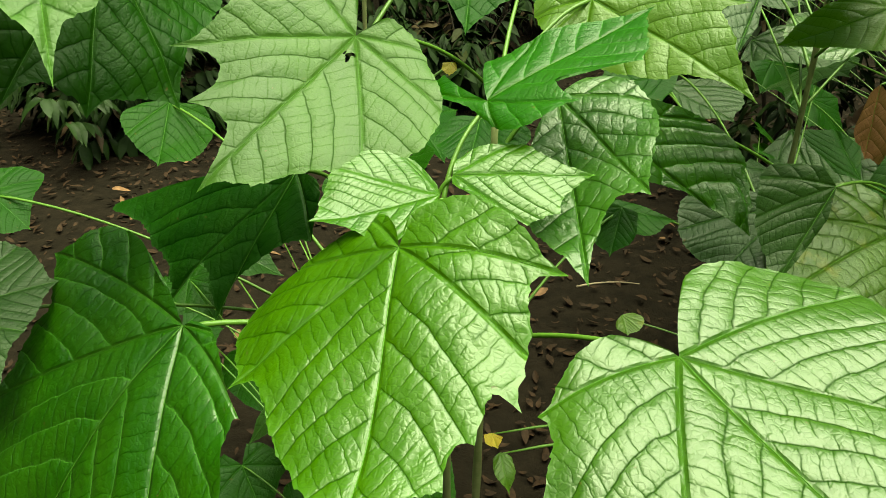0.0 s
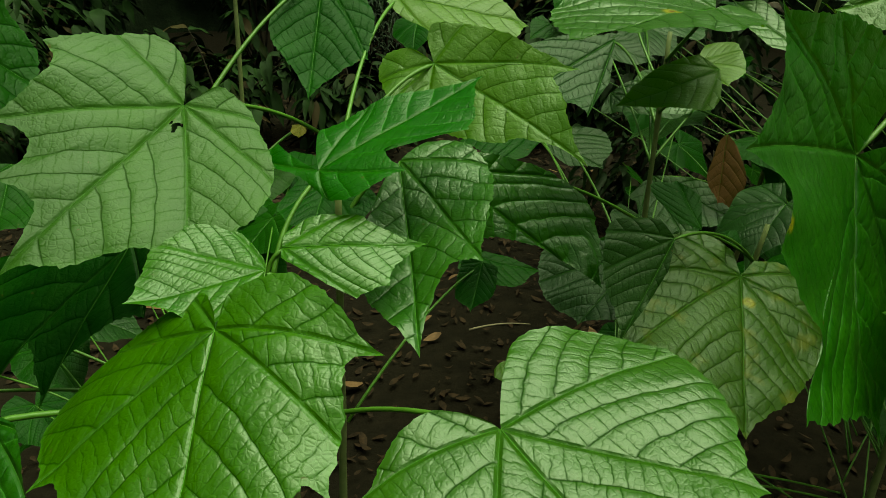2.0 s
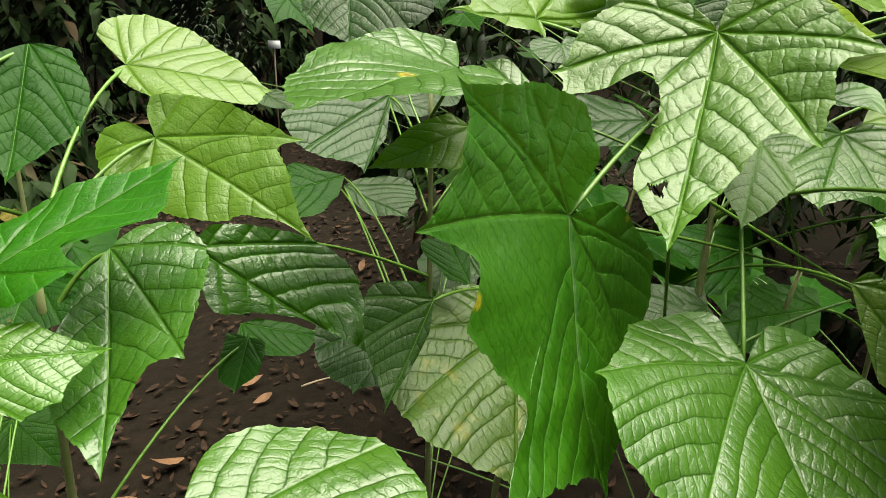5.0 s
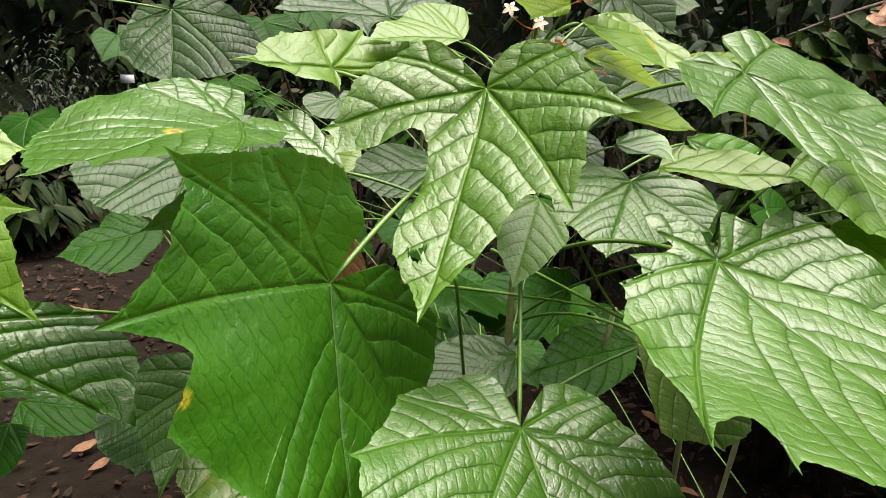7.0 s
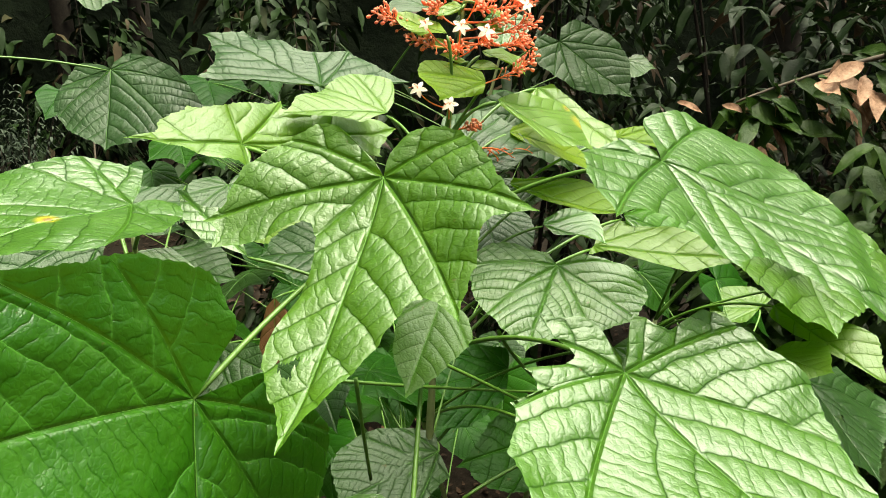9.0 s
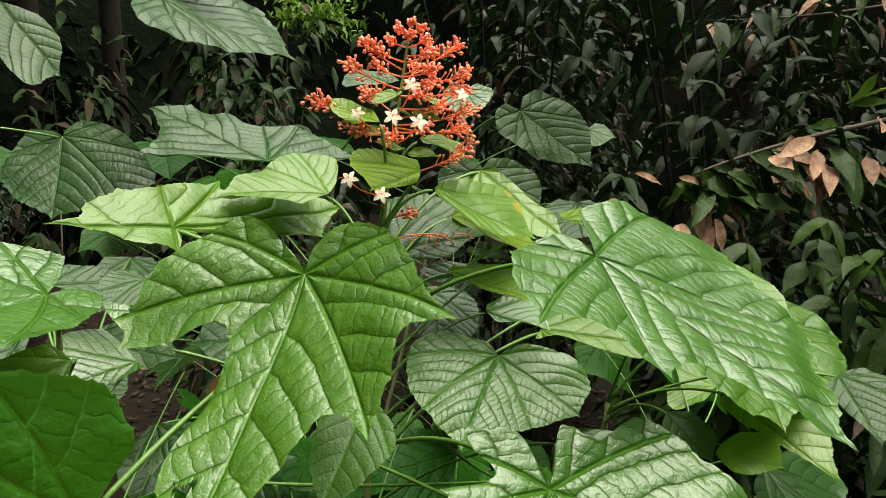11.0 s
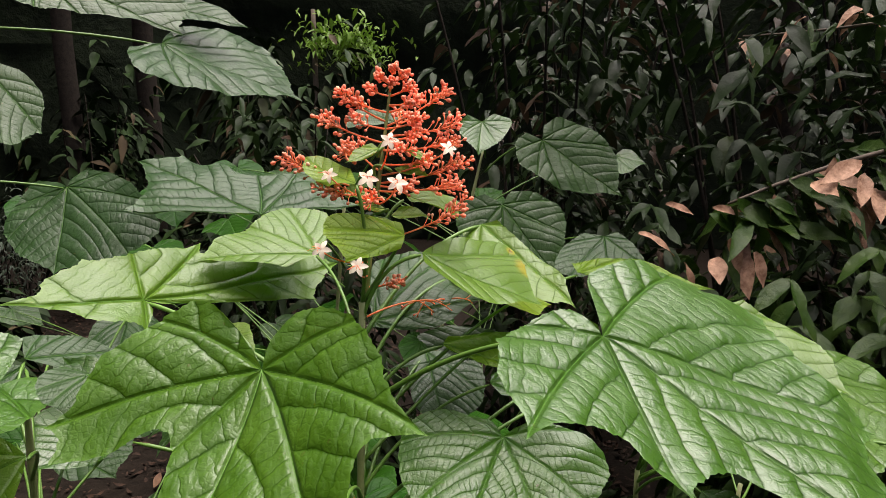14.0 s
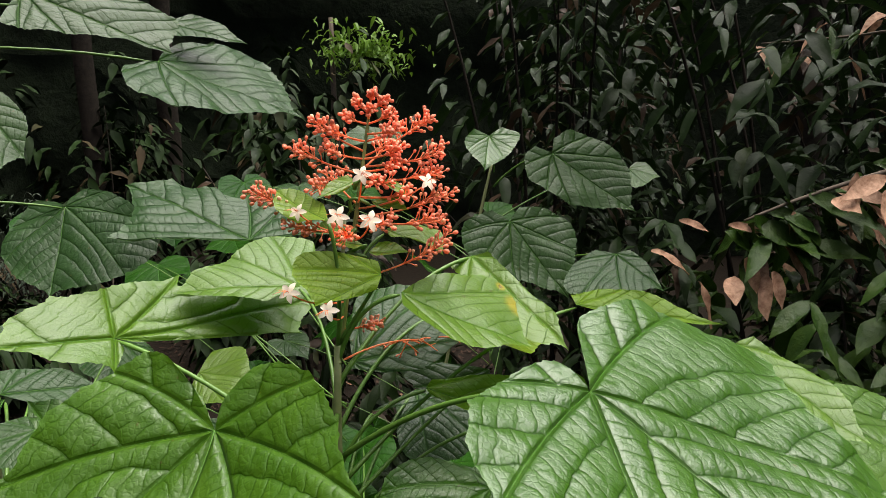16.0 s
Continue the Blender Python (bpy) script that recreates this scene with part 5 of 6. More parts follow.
leaf(back_shrub, (1.732, 2.273, 1.035), (16.7, 17.3, 19.5),
     [(-155, 0.048), (-111, 0.095), (-74, 0.115), (-31, 0.119), (0, 0.169, "tip"), (32, 0.122), (66, 0.106), (117, 0.089), (156, 0.050)],
     droop=-1.20, arch=-0.88, look_of="deep", fine=0.55)
leaf(back_shrub, (0.300, 2.382, 1.157), (13.2, 26.8, -102.9),
     [(-158, 0.041), (-114, 0.071), (-69, 0.087), (-26, 0.103), (0, 0.146, "tip"), (33, 0.106), (70, 0.091), (118, 0.074), (158, 0.039)],
     droop=-0.79, arch=-0.50, look_of="deep", fine=0.55)
leaf(back_shrub, (1.015, 2.647, 1.170), (13.4, 8.9, -25.9),
     [(-149, 0.046), (-99, 0.067), (-48, 0.106, "lobe"), (-24, 0.078), (0, 0.130, "tip"), (21, 0.079), (44, 0.102, "lobe"), (96, 0.066), (146, 0.046)],
     droop=-0.96, arch=-0.86, look_of="deep", fine=0.55)
leaf(back_shrub, (1.720, 2.272, 0.918), (2.0, 35.1, -132.7),
     [(-152, 0.035), (-116, 0.059), (-72, 0.081), (-28, 0.095), (0, 0.127, "tip"), (32, 0.092), (72, 0.081), (112, 0.065), (153, 0.034)],
     droop=-0.39, arch=-0.88, look_of="deep", fine=0.55)
leaf(back_shrub, (1.024, 2.754, 1.149), (26.1, 27.5, -148.4),
     [(-153, 0.065), (-102, 0.099), (-50, 0.153, "lobe"), (-23, 0.118), (0, 0.193, "tip"), (27, 0.125), (47, 0.148, "lobe"), (99, 0.104), (146, 0.065)],
     droop=-0.86, arch=0.02, look_of="deep", fine=0.55)
leaf(back_shrub, (1.907, 2.227, 1.395), (27.4, 13.1, -48.7),
     [(-148, 0.048), (-111, 0.069), (-63, 0.102, "lobe"), (-34, 0.101), (0, 0.151, "tip"), (38, 0.092), (64, 0.101, "lobe"), (114, 0.074), (149, 0.046)],
     droop=-0.83, arch=-0.41, look_of="deep", fine=0.55)
leaf(back_shrub, (2.270, 2.575, 1.026), (7.0, 12.0, -55.5),
     [(-151, 0.052), (-111, 0.084), (-62, 0.116, "lobe"), (-32, 0.105), (0, 0.166, "tip"), (37, 0.111), (57, 0.109, "lobe"), (110, 0.078), (151, 0.055)],
     droop=-0.38, arch=-0.40, look_of="dull", fine=0.55)
leaf(back_shrub, (1.607, 2.494, 0.611), (5.1, 39.5, -49.3),
     [(-150, 0.038), (-108, 0.061), (-61, 0.085, "lobe"), (-34, 0.081), (0, 0.117, "tip"), (32, 0.078), (64, 0.087, "lobe"), (106, 0.055), (148, 0.040)],
     droop=-0.92, arch=-0.77, look_of="deep", fine=0.55)
leaf(back_shrub, (1.576, 2.721, 0.963), (19.1, 26.5, -151.6),
     [(-149, 0.058), (-99, 0.090), (-49, 0.141, "lobe"), (-23, 0.113), (0, 0.166, "tip"), (27, 0.119), (51, 0.144, "lobe"), (101, 0.089), (146, 0.063)],
     droop=-0.61, arch=-0.32, look_of="deep", fine=0.55)
leaf(back_shrub, (2.287, 2.334, 0.630), (7.5, 12.2, -40.7),
     [(-150, 0.038), (-109, 0.058), (-62, 0.086, "lobe"), (-35, 0.078), (0, 0.117, "tip"), (34, 0.083), (64, 0.086, "lobe"), (109, 0.060), (152, 0.038)],
     droop=-0.60, arch=0.05, look_of="deep", fine=0.55)
leaf(back_shrub, (1.805, 2.505, 1.188), (21.6, 23.9, 16.4),
     [(-154, 0.037), (-112, 0.066), (-71, 0.079), (-31, 0.102), (0, 0.143, "tip"), (32, 0.096), (70, 0.079), (113, 0.069), (152, 0.040)],
     droop=-0.62, arch=-0.56, look_of="deep", fine=0.55)
leaf(back_shrub, (1.348, 2.379, 1.213), (4.4, 5.9, -24.5),
     [(-151, 0.057), (-96, 0.080), (-47, 0.124, "lobe"), (-25, 0.096), (0, 0.164, "tip"), (26, 0.097), (50, 0.122, "lobe"), (97, 0.083), (150, 0.055)],
     droop=-0.31, arch=-0.33, look_of="dull", fine=0.55)
leaf(back_shrub, (0.921, 2.684, 1.221), (10.6, 14.6, -95.5),
     [(-150, 0.065), (-101, 0.096), (-46, 0.149, "lobe"), (-22, 0.121), (0, 0.172, "tip"), (28, 0.121), (44, 0.140, "lobe"), (96, 0.091), (151, 0.066)],
     droop=-1.08, arch=-0.57, look_of="deep", fine=0.55)
# leaves of the low shrub
leaf(low_shrub, (1.591, 0.822, 1.287), (-5.3, 28.7, -88.0),
     [(-89, 0.070), (-78, 0.193), (-73, 0.250, "lobe"), (-62, 0.294), (-52, 0.313), (-37, 0.295, "tip"), (-17, 0.224), (24, 0.200), (60, 0.210, "lobe"), (81, 0.181), (96, 0.102)],
     droop=0.00, arch=0.00, look_of="sheen")
leaf(low_shrub, (1.803, 0.991, 1.043), (-23.2, 7.7, 135.3),
     [(-133, 0.038), (-82, 0.067), (-35, 0.099), (0, 0.102, "tip"), (34, 0.114), (58, 0.063)],
     droop=0.00, arch=0.00, look_of="bright")
leaf(low_shrub, (1.479, 0.738, 1.173), (26.2, 16.3, -89.7),
     [(-64, 0.026), (-16, 0.076), (-3, 0.139), (0, 0.195, "tip"), (22, 0.145), (23, 0.091), (75, 0.029)],
     droop=0.00, arch=0.00, look_of="bright")
leaf(low_shrub, (1.687, 0.789, 0.980), (-15.7, 28.7, -98.5),
     [(-59, 0.104), (-36, 0.175), (0, 0.194, "tip"), (80, 0.223), (96, 0.146), (107, 0.146)],
     droop=0.00, arch=0.00, look_of="dull", holes=[(0.080, 0.018, 0.008)])
leaf(low_shrub, (0.942, 0.846, 0.991), (-21.3, 12.7, -175.3),
     [(-115, 0.028), (-72, 0.061), (-46, 0.114), (-25, 0.147), (0, 0.157, "tip"), (31, 0.103), (76, 0.046)],
     droop=0.00, arch=0.00, look_of="dull")
leaf(low_shrub, (0.972, 0.641, 1.111), (45.9, 39.2, -71.2),
     [(-23, 0.071), (-22, 0.126), (0, 0.163, "tip"), (13, 0.173), (33, 0.131), (45, 0.064), (92, 0.025)],
     droop=0.00, arch=0.00, look_of="olive")
leaf(low_shrub, (0.915, 0.843, 0.987), (-25.0, 9.2, 167.5),
     [(-81, 0.035), (-49, 0.069), (-28, 0.104), (0, 0.106, "tip"), (27, 0.072), (70, 0.041)],
     droop=0.00, arch=0.00, look_of="dull")
leaf(low_shrub, (1.375, 0.755, 1.152), (19.5, 20.2, -95.8),
     [(-50, 0.032), (-25, 0.076), (0, 0.098, "tip"), (30, 0.074), (62, 0.039)],
     droop=0.00, arch=0.00, look_of="dull")
leaf(low_shrub, (1.144, 0.734, 1.159), (22.4, 15.0, -77.3),
     [(-69, 0.018), (-27, 0.066), (0, 0.117, "tip"), (35, 0.123), (55, 0.083), (80, 0.031)],
     droop=0.00, arch=0.00, look_of="mature")
leaf(low_shrub, (1.618, 0.648, 1.213), (14.0, 25.5, -118.8),
     [(-49, 0.035), (-13, 0.073), (0, 0.130, "tip"), (22, 0.129), (64, 0.078), (95, 0.042)],
     droop=0.00, arch=0.00, look_of="dull")
leaf(low_shrub, (1.398, 0.674, 1.132), (26.8, 7.1, -69.8),
     [(-88, 0.021), (-45, 0.054), (0, 0.082, "tip"), (40, 0.075), (67, 0.041)],
     droop=0.00, arch=0.00, look_of="bright")
leaf(low_shrub, (1.418, 0.776, 1.390), (17.0, 28.1, -68.4),
     [(-21, 0.054), (-17, 0.114), (-5, 0.154), (0, 0.168, "tip"), (21, 0.121), (33, 0.068), (75, 0.029)],
     droop=0.00, arch=0.00, look_of="bright")
leaf(low_shrub, (0.374, 1.282, 0.589), (-5.7, 12.0, -89.2),
     [(-41, 0.024), (-23, 0.047), (0, 0.056, "tip"), (38, 0.049), (80, 0.045), (112, 0.029)],
     droop=0.00, arch=0.00, look_of="olive")
leaf(low_shrub, (0.077, 0.741, 0.716), (4.7, 19.1, -82.2),
     [(-59, 0.013), (-23, 0.033), (0, 0.060, "tip"), (22, 0.037), (66, 0.016)],
     droop=0.00, arch=0.00, look_of="olive")
leaf(low_shrub, (0.066, 0.755, 0.738), (6.9, 19.3, -74.8),
     [(-85, 0.012), (-38, 0.021), (0, 0.026, "tip"), (45, 0.017)],
     droop=0.00, arch=0.00, look_of="yellow")
leaf(low_shrub, (1.867, 1.410, 1.000), (25.1, 35.8, -82.1),
     [(-151, 0.045), (-109, 0.069), (-59, 0.099, "lobe"), (-37, 0.097), (0, 0.141, "tip"), (31, 0.091), (63, 0.099, "lobe"), (107, 0.070), (150, 0.052)],
     droop=-1.18, arch=-0.03, look_of="deep", fine=0.55)
leaf(low_shrub, (1.415, 1.665, 0.738), (15.4, 28.0, -47.9),
     [(-157, 0.034), (-117, 0.064), (-69, 0.082), (-34, 0.093), (0, 0.124, "tip"), (31, 0.086), (66, 0.078), (112, 0.062), (158, 0.033)],
     droop=-1.00, arch=-0.13, look_of="deep", fine=0.55)
leaf(low_shrub, (1.245, 1.747, 0.797), (14.9, 28.3, -15.5),
     [(-147, 0.044), (-107, 0.065), (-57, 0.093, "lobe"), (-39, 0.083), (0, 0.135, "tip"), (35, 0.085), (64, 0.093, "lobe"), (110, 0.064), (147, 0.045)],
     droop=-0.75, arch=-0.64, look_of="deep", fine=0.55)
leaf(low_shrub, (1.180, 1.133, 0.578), (5.8, 17.2, -132.0),
     [(-156, 0.039), (-119, 0.070), (-71, 0.085), (-30, 0.107), (0, 0.147, "tip"), (29, 0.104), (67, 0.093), (114, 0.074), (153, 0.039)],
     droop=-0.62, arch=-0.72, look_of="deep", fine=0.55)
leaf(low_shrub, (1.677, 1.763, 0.693), (10.0, 39.6, -133.3),
     [(-149, 0.052), (-104, 0.075), (-49, 0.110, "lobe"), (-23, 0.090), (0, 0.148, "tip"), (22, 0.094), (50, 0.110, "lobe"), (100, 0.078), (150, 0.049)],
     droop=-0.80, arch=-0.86, look_of="dull", fine=0.55)
leaf(low_shrub, (1.528, 1.416, 0.671), (1.5, 16.4, -63.3),
     [(-151, 0.036), (-116, 0.064), (-66, 0.076), (-27, 0.084), (0, 0.123, "tip"), (28, 0.093), (71, 0.082), (118, 0.064), (155, 0.037)],
     droop=-1.33, arch=-0.03, look_of="deep", fine=0.55)
leaf(low_shrub, (1.251, 1.665, 0.772), (24.2, 11.9, -109.7),
     [(-152, 0.055), (-100, 0.090), (-45, 0.122, "lobe"), (-25, 0.100), (0, 0.175, "tip"), (22, 0.113), (50, 0.124, "lobe"), (99, 0.092), (154, 0.056)],
     droop=-1.08, arch=-0.48, look_of="deep", fine=0.55)
leaf(low_shrub, (1.031, 1.577, 0.779), (2.5, 27.7, -64.2),
     [(-152, 0.044), (-117, 0.077), (-71, 0.088), (-31, 0.106), (0, 0.147, "tip"), (31, 0.112), (67, 0.090), (117, 0.075), (152, 0.040)],
     droop=-0.36, arch=-0.29, look_of="deep", fine=0.55)
leaf(low_shrub, (1.196, 1.796, 0.915), (10.1, 15.9, -86.5),
     [(-153, 0.051), (-111, 0.080), (-62, 0.104, "lobe"), (-38, 0.099), (0, 0.155, "tip"), (35, 0.099), (57, 0.115, "lobe"), (114, 0.074), (151, 0.050)],
     droop=-0.87, arch=-0.70, look_of="deep", fine=0.55)
leaf(low_shrub, (1.220, 1.548, 0.720), (16.4, 28.0, -111.8),
     [(-148, 0.054), (-102, 0.079), (-51, 0.126, "lobe"), (-27, 0.096), (0, 0.157, "tip"), (28, 0.098), (48, 0.113, "lobe"), (103, 0.075), (149, 0.052)],
     droop=-0.60, arch=-0.23, look_of="deep", fine=0.55)
leaf(low_shrub, (1.898, 1.765, 0.514), (13.1, 17.7, -76.3),
     [(-155, 0.046), (-119, 0.077), (-74, 0.104), (-31, 0.111), (0, 0.152, "tip"), (26, 0.123), (71, 0.104), (118, 0.080), (156, 0.045)],
     droop=-0.49, arch=-0.38, look_of="deep", fine=0.55)
leaf(low_shrub, (1.795, 1.103, 1.075), (22.0, 36.7, -40.6),
     [(-150, 0.065), (-101, 0.088), (-49, 0.136, "lobe"), (-22, 0.119), (0, 0.173, "tip"), (25, 0.121), (50, 0.131, "lobe"), (104, 0.093), (147, 0.059)],
     droop=-0.67, arch=-0.39, look_of="deep", fine=0.55)
leaf(low_shrub, (1.353, 1.272, 0.854), (27.7, 25.6, -129.4),
     [(-150, 0.049), (-113, 0.074), (-63, 0.105, "lobe"), (-35, 0.092), (0, 0.148, "tip"), (39, 0.093), (56, 0.094, "lobe"), (113, 0.073), (152, 0.045)],
     droop=-0.82, arch=-0.87, look_of="deep", fine=0.55)
leaf(low_shrub, (1.301, 1.776, 0.886), (1.3, 19.6, -145.9),
     [(-155, 0.050), (-116, 0.092), (-72, 0.116), (-30, 0.119), (0, 0.185, "tip"), (27, 0.127), (68, 0.110), (113, 0.082), (157, 0.048)],
     droop=-0.69, arch=-0.57, look_of="deep", fine=0.55)

leaf(flowering_shrub, (1.120, 0.877, 1.299), (32.6, 13.5, -30.3),
     [(-42, 0.022), (-1, 0.063), (0, 0.097, "tip"), (29, 0.094), (51, 0.076), (86, 0.018)],
     droop=-0.20, arch=-0.20, look_of="young")
leaf(flowering_shrub, (1.336, 0.942, 1.282), (28.0, 13.9, -13.0),
     [(-91, 0.016), (-46, 0.043), (-18, 0.104), (0, 0.222, "tip"), (11, 0.213), (19, 0.174), (33, 0.108), (61, 0.021)],
     droop=-0.20, arch=-0.20, look_of="young")
leaf(low_shrub, (1.197, 1.046, 0.989), (-27.1, 0.6, -178.8),
     [(-116, 0.046), (-50, 0.096), (-23, 0.158), (0, 0.221, "tip"), (17, 0.212), (34, 0.165), (52, 0.077)],
     droop=-0.20, arch=-0.20, look_of="deep")
leaf(low_shrub, (1.306, 0.962, 0.887), (-27.4, -3.8, -174.7),
     [(-115, 0.044), (-47, 0.096), (-20, 0.172), (0, 0.257, "tip"), (12, 0.247), (25, 0.189), (41, 0.084)],
     droop=-0.20, arch=-0.20, look_of="deep")
# long bare stalks meeting at a joint low in the shrub
for a, b, c in [((0.770, 0.832, 1.138), (0.888, 0.794, 1.120), (1.234, 0.960, 0.972)), ((0.994, 0.793, 1.182), (1.022, 0.795, 1.131), (1.234, 0.960, 0.972)), ((1.086, 0.673, 1.040), (1.069, 0.724, 1.064), (1.234, 0.960, 0.972)), ((0.845, 0.783, 1.191), (0.927, 0.786, 1.145), (1.105, 0.723, 1.041)), ((0.939, 0.769, 0.962), (1.009, 0.771, 0.990), (1.127, 0.761, 1.014)), ((0.775, 0.750, 1.174), (0.782, 0.747, 1.114), (0.806, 0.772, 1.025))]:
    part("petiole", tube(arc(a, b, c, 10), [0.0026 - 0.00005 * i for i in range(11)], 8), PETIOLE, flowering_shrub)
part("stem", tube(arc((1.234, 0.960, 0.976), (1.18, 1.0, 0.5), (1.0, 0.95, 0.02), 14), [0.0045 + 0.0002 * i for i in range(15)], 8), STEM, flowering_shrub, "green-brown jointed stem")

# ---- flower head ----
def bud_mesh():
    bm = bmesh.new()
    bmesh.ops.create_uvsphere(bm, u_segments=8, v_segments=6, radius=1.0)
    for v in bm.verts:
        v.co.x *= 0.82 + 0.1 * v.co.z
        v.co.y *= 0.82 + 0.1 * v.co.z
        v.co.z *= 1.12
    me = bpy.data.meshes.new("bud")
    bm.to_mesh(me)
    bm.free()
    me.materials.append(BUD)
    me.polygons.foreach_set("use_smooth", [True] * len(me.polygons))
    return me


BUD_MESH = bud_mesh()


def raceme(pts, first, count, rng, rods, ends, long=0.0105):
    """Short bud stalks in dense turns round the outer stretch of a stalk."""
    n = len(pts) - 1
    for k in range(count):
        f = first + (1 - first) * (k + 0.5) / count
        i = min(n - 1, int(f * n))
        at = pts[i].lerp(pts[i + 1], f * n - i)
        run = (pts[i + 1] - pts[i]).normalized()
        side = run.orthogonal().normalized()
        side.rotate(Matrix.Rotation(k * 2.4 + rng.uniform(-0.4, 0.4), 3, run))
        way = (side * rng.uniform(0.6, 1.0) + run * rng.uniform(0.5, 1.0) + Vector((0, 0, 0.15))).normalized()
        reach = long * rng.uniform(0.55, 1.15) * (1.15 - 0.5 * f)
        tip = at + way * reach
        rods.append(tube(arc(at, at.lerp(tip, 0.5) + run * 0.1 * reach, tip, 3), [0.0006, 0.0005, 0.0005, 0.0007], 4))
        ends.append((tip, way, rng.uniform(0.0016, 0.0025) if rng.random() < 0.75 else rng.uniform(0.0025, 0.0032)))
    ends.append((pts[-1], (pts[-1] - pts[-2]).normalized(), 0.0024))


def flower(at, facing, size, parent, rng):
    """A small flower: orange tube, five cream petals, long orange stamens."""
    m = facing.to_track_quat("Z", "Y").to_matrix()
    tube_part = part("flower", tube([at - m @ Vector((0, 0, size * 1.1)), at - m @ Vector((0, 0, size * 0.4)), at], [0.0008, 0.0009, 0.0014], 6), ORANGE, parent, "open cream flower with long stamens")
    for k in range(5):
        a = 2 * math.pi * k / 5 + rng.uniform(-0.12, 0.12)
        verts, faces = [], []
        for i in range(6):
            f = i / 5
            w = 0.27 * size * math.sin(math.pi * (0.06 + 0.88 * f)) ** 1.1
            lift = size * (0.22 * f - 0.34 * f * f)
            for s in (-1, 0, 1):
                p = Vector((f * size, s * w, lift + abs(s) * w * 0.25))
                p.rotate(Matrix.Rotation(a, 3, "Z"))
                verts.append(at + m @ p)
        for i in range(5):
            for s in range(2):
                q = i * 3 + s
                faces.append((q, q + 1, q + 4, q + 3))
        part("petal", (verts, faces), PETAL, tube_part)
    for k in range(4):
        a = rng.uniform(-0.9, 0.9)
        end = at + m @ Vector((math.sin(a) * size * 0.9, -size * rng.uniform(0.3, 1.0), size * rng.uniform(1.2, 1.9)))
        part("stamen", tube(arc(at, at + m @ Vector((0, 0, size)), end, 6), [0.00028] * 7, 4), ORANGE, tube_part)


rng = random.Random(21)
foot, crest = Vector((0.945, 0.872, 1.40)), Vector((1.001, 0.922, 1.668))
axis_pts = [foot.lerp(crest, i / 12) for i in range(13)]
part("flower_stem", tube(axis_pts, [0.0042 - 0.0026 * i / 12 for i in range(13)], 8), AXIS, flowering_shrub, "green upright axis of the flower head")
made = 0
# arms of the flower head: where they leave the axis, and how far they reach sideways, outwards and up
ARMS = [
    (0.52, -0.096, 0.01, 0.036), (0.73, -0.068, 0.00, 0.026), (0.82, -0.052, 0.01, 0.030), (0.80, 0.068, 0.00, 0.041), (0.76, 0.084, 0.00, 0.016), (0.56, 0.102, 0.00, 0.026),
    (0.55, 0.090, 0.02, 0.001), (0.70, 0.082, 0.01, 0.012), (0.31, 0.104, 0.00, 0.042), (0.52, -0.056, 0.04, 0.004), (0.53, 0.030, 0.045, 0.006), (0.51, -0.012, 0.05, -0.002),
]
CROWN = [
    (0.70, -0.046, 0.03, -0.004), (0.70, 0.020, 0.035, 0.002), (0.74, 0.036, 0.02, 0.008), (0.61, -0.030, -0.06, 0.030), (0.75, 0.030, -0.05, 0.030), (0.93, -0.020, 0.00, 0.006),
    (0.93, 0.022, 0.01, 0.010), (0.89, 0.024, 0.02, 0.004), (0.98, -0.012, 0.00, 0.008), (0.98, 0.013, 0.005, 0.009), (0.99, 0.002, 0.00, 0.014), (0.13, 0.030, 0.012, 0.008),
    (0.86, -0.032, 0.01, 0.010), (0.86, 0.034, -0.01, 0.014), (0.95, 0.000, 0.012, 0.008), (0.79, -0.032, 0.02, 0.008), (0.79, 0.036, 0.02, 0.010), (0.64, 0.050, 0.03, 0.006),
]
ASIDE, AHEAD = Vector((0.94, -0.33, 0)), Vector((-0.33, -0.94, 0))
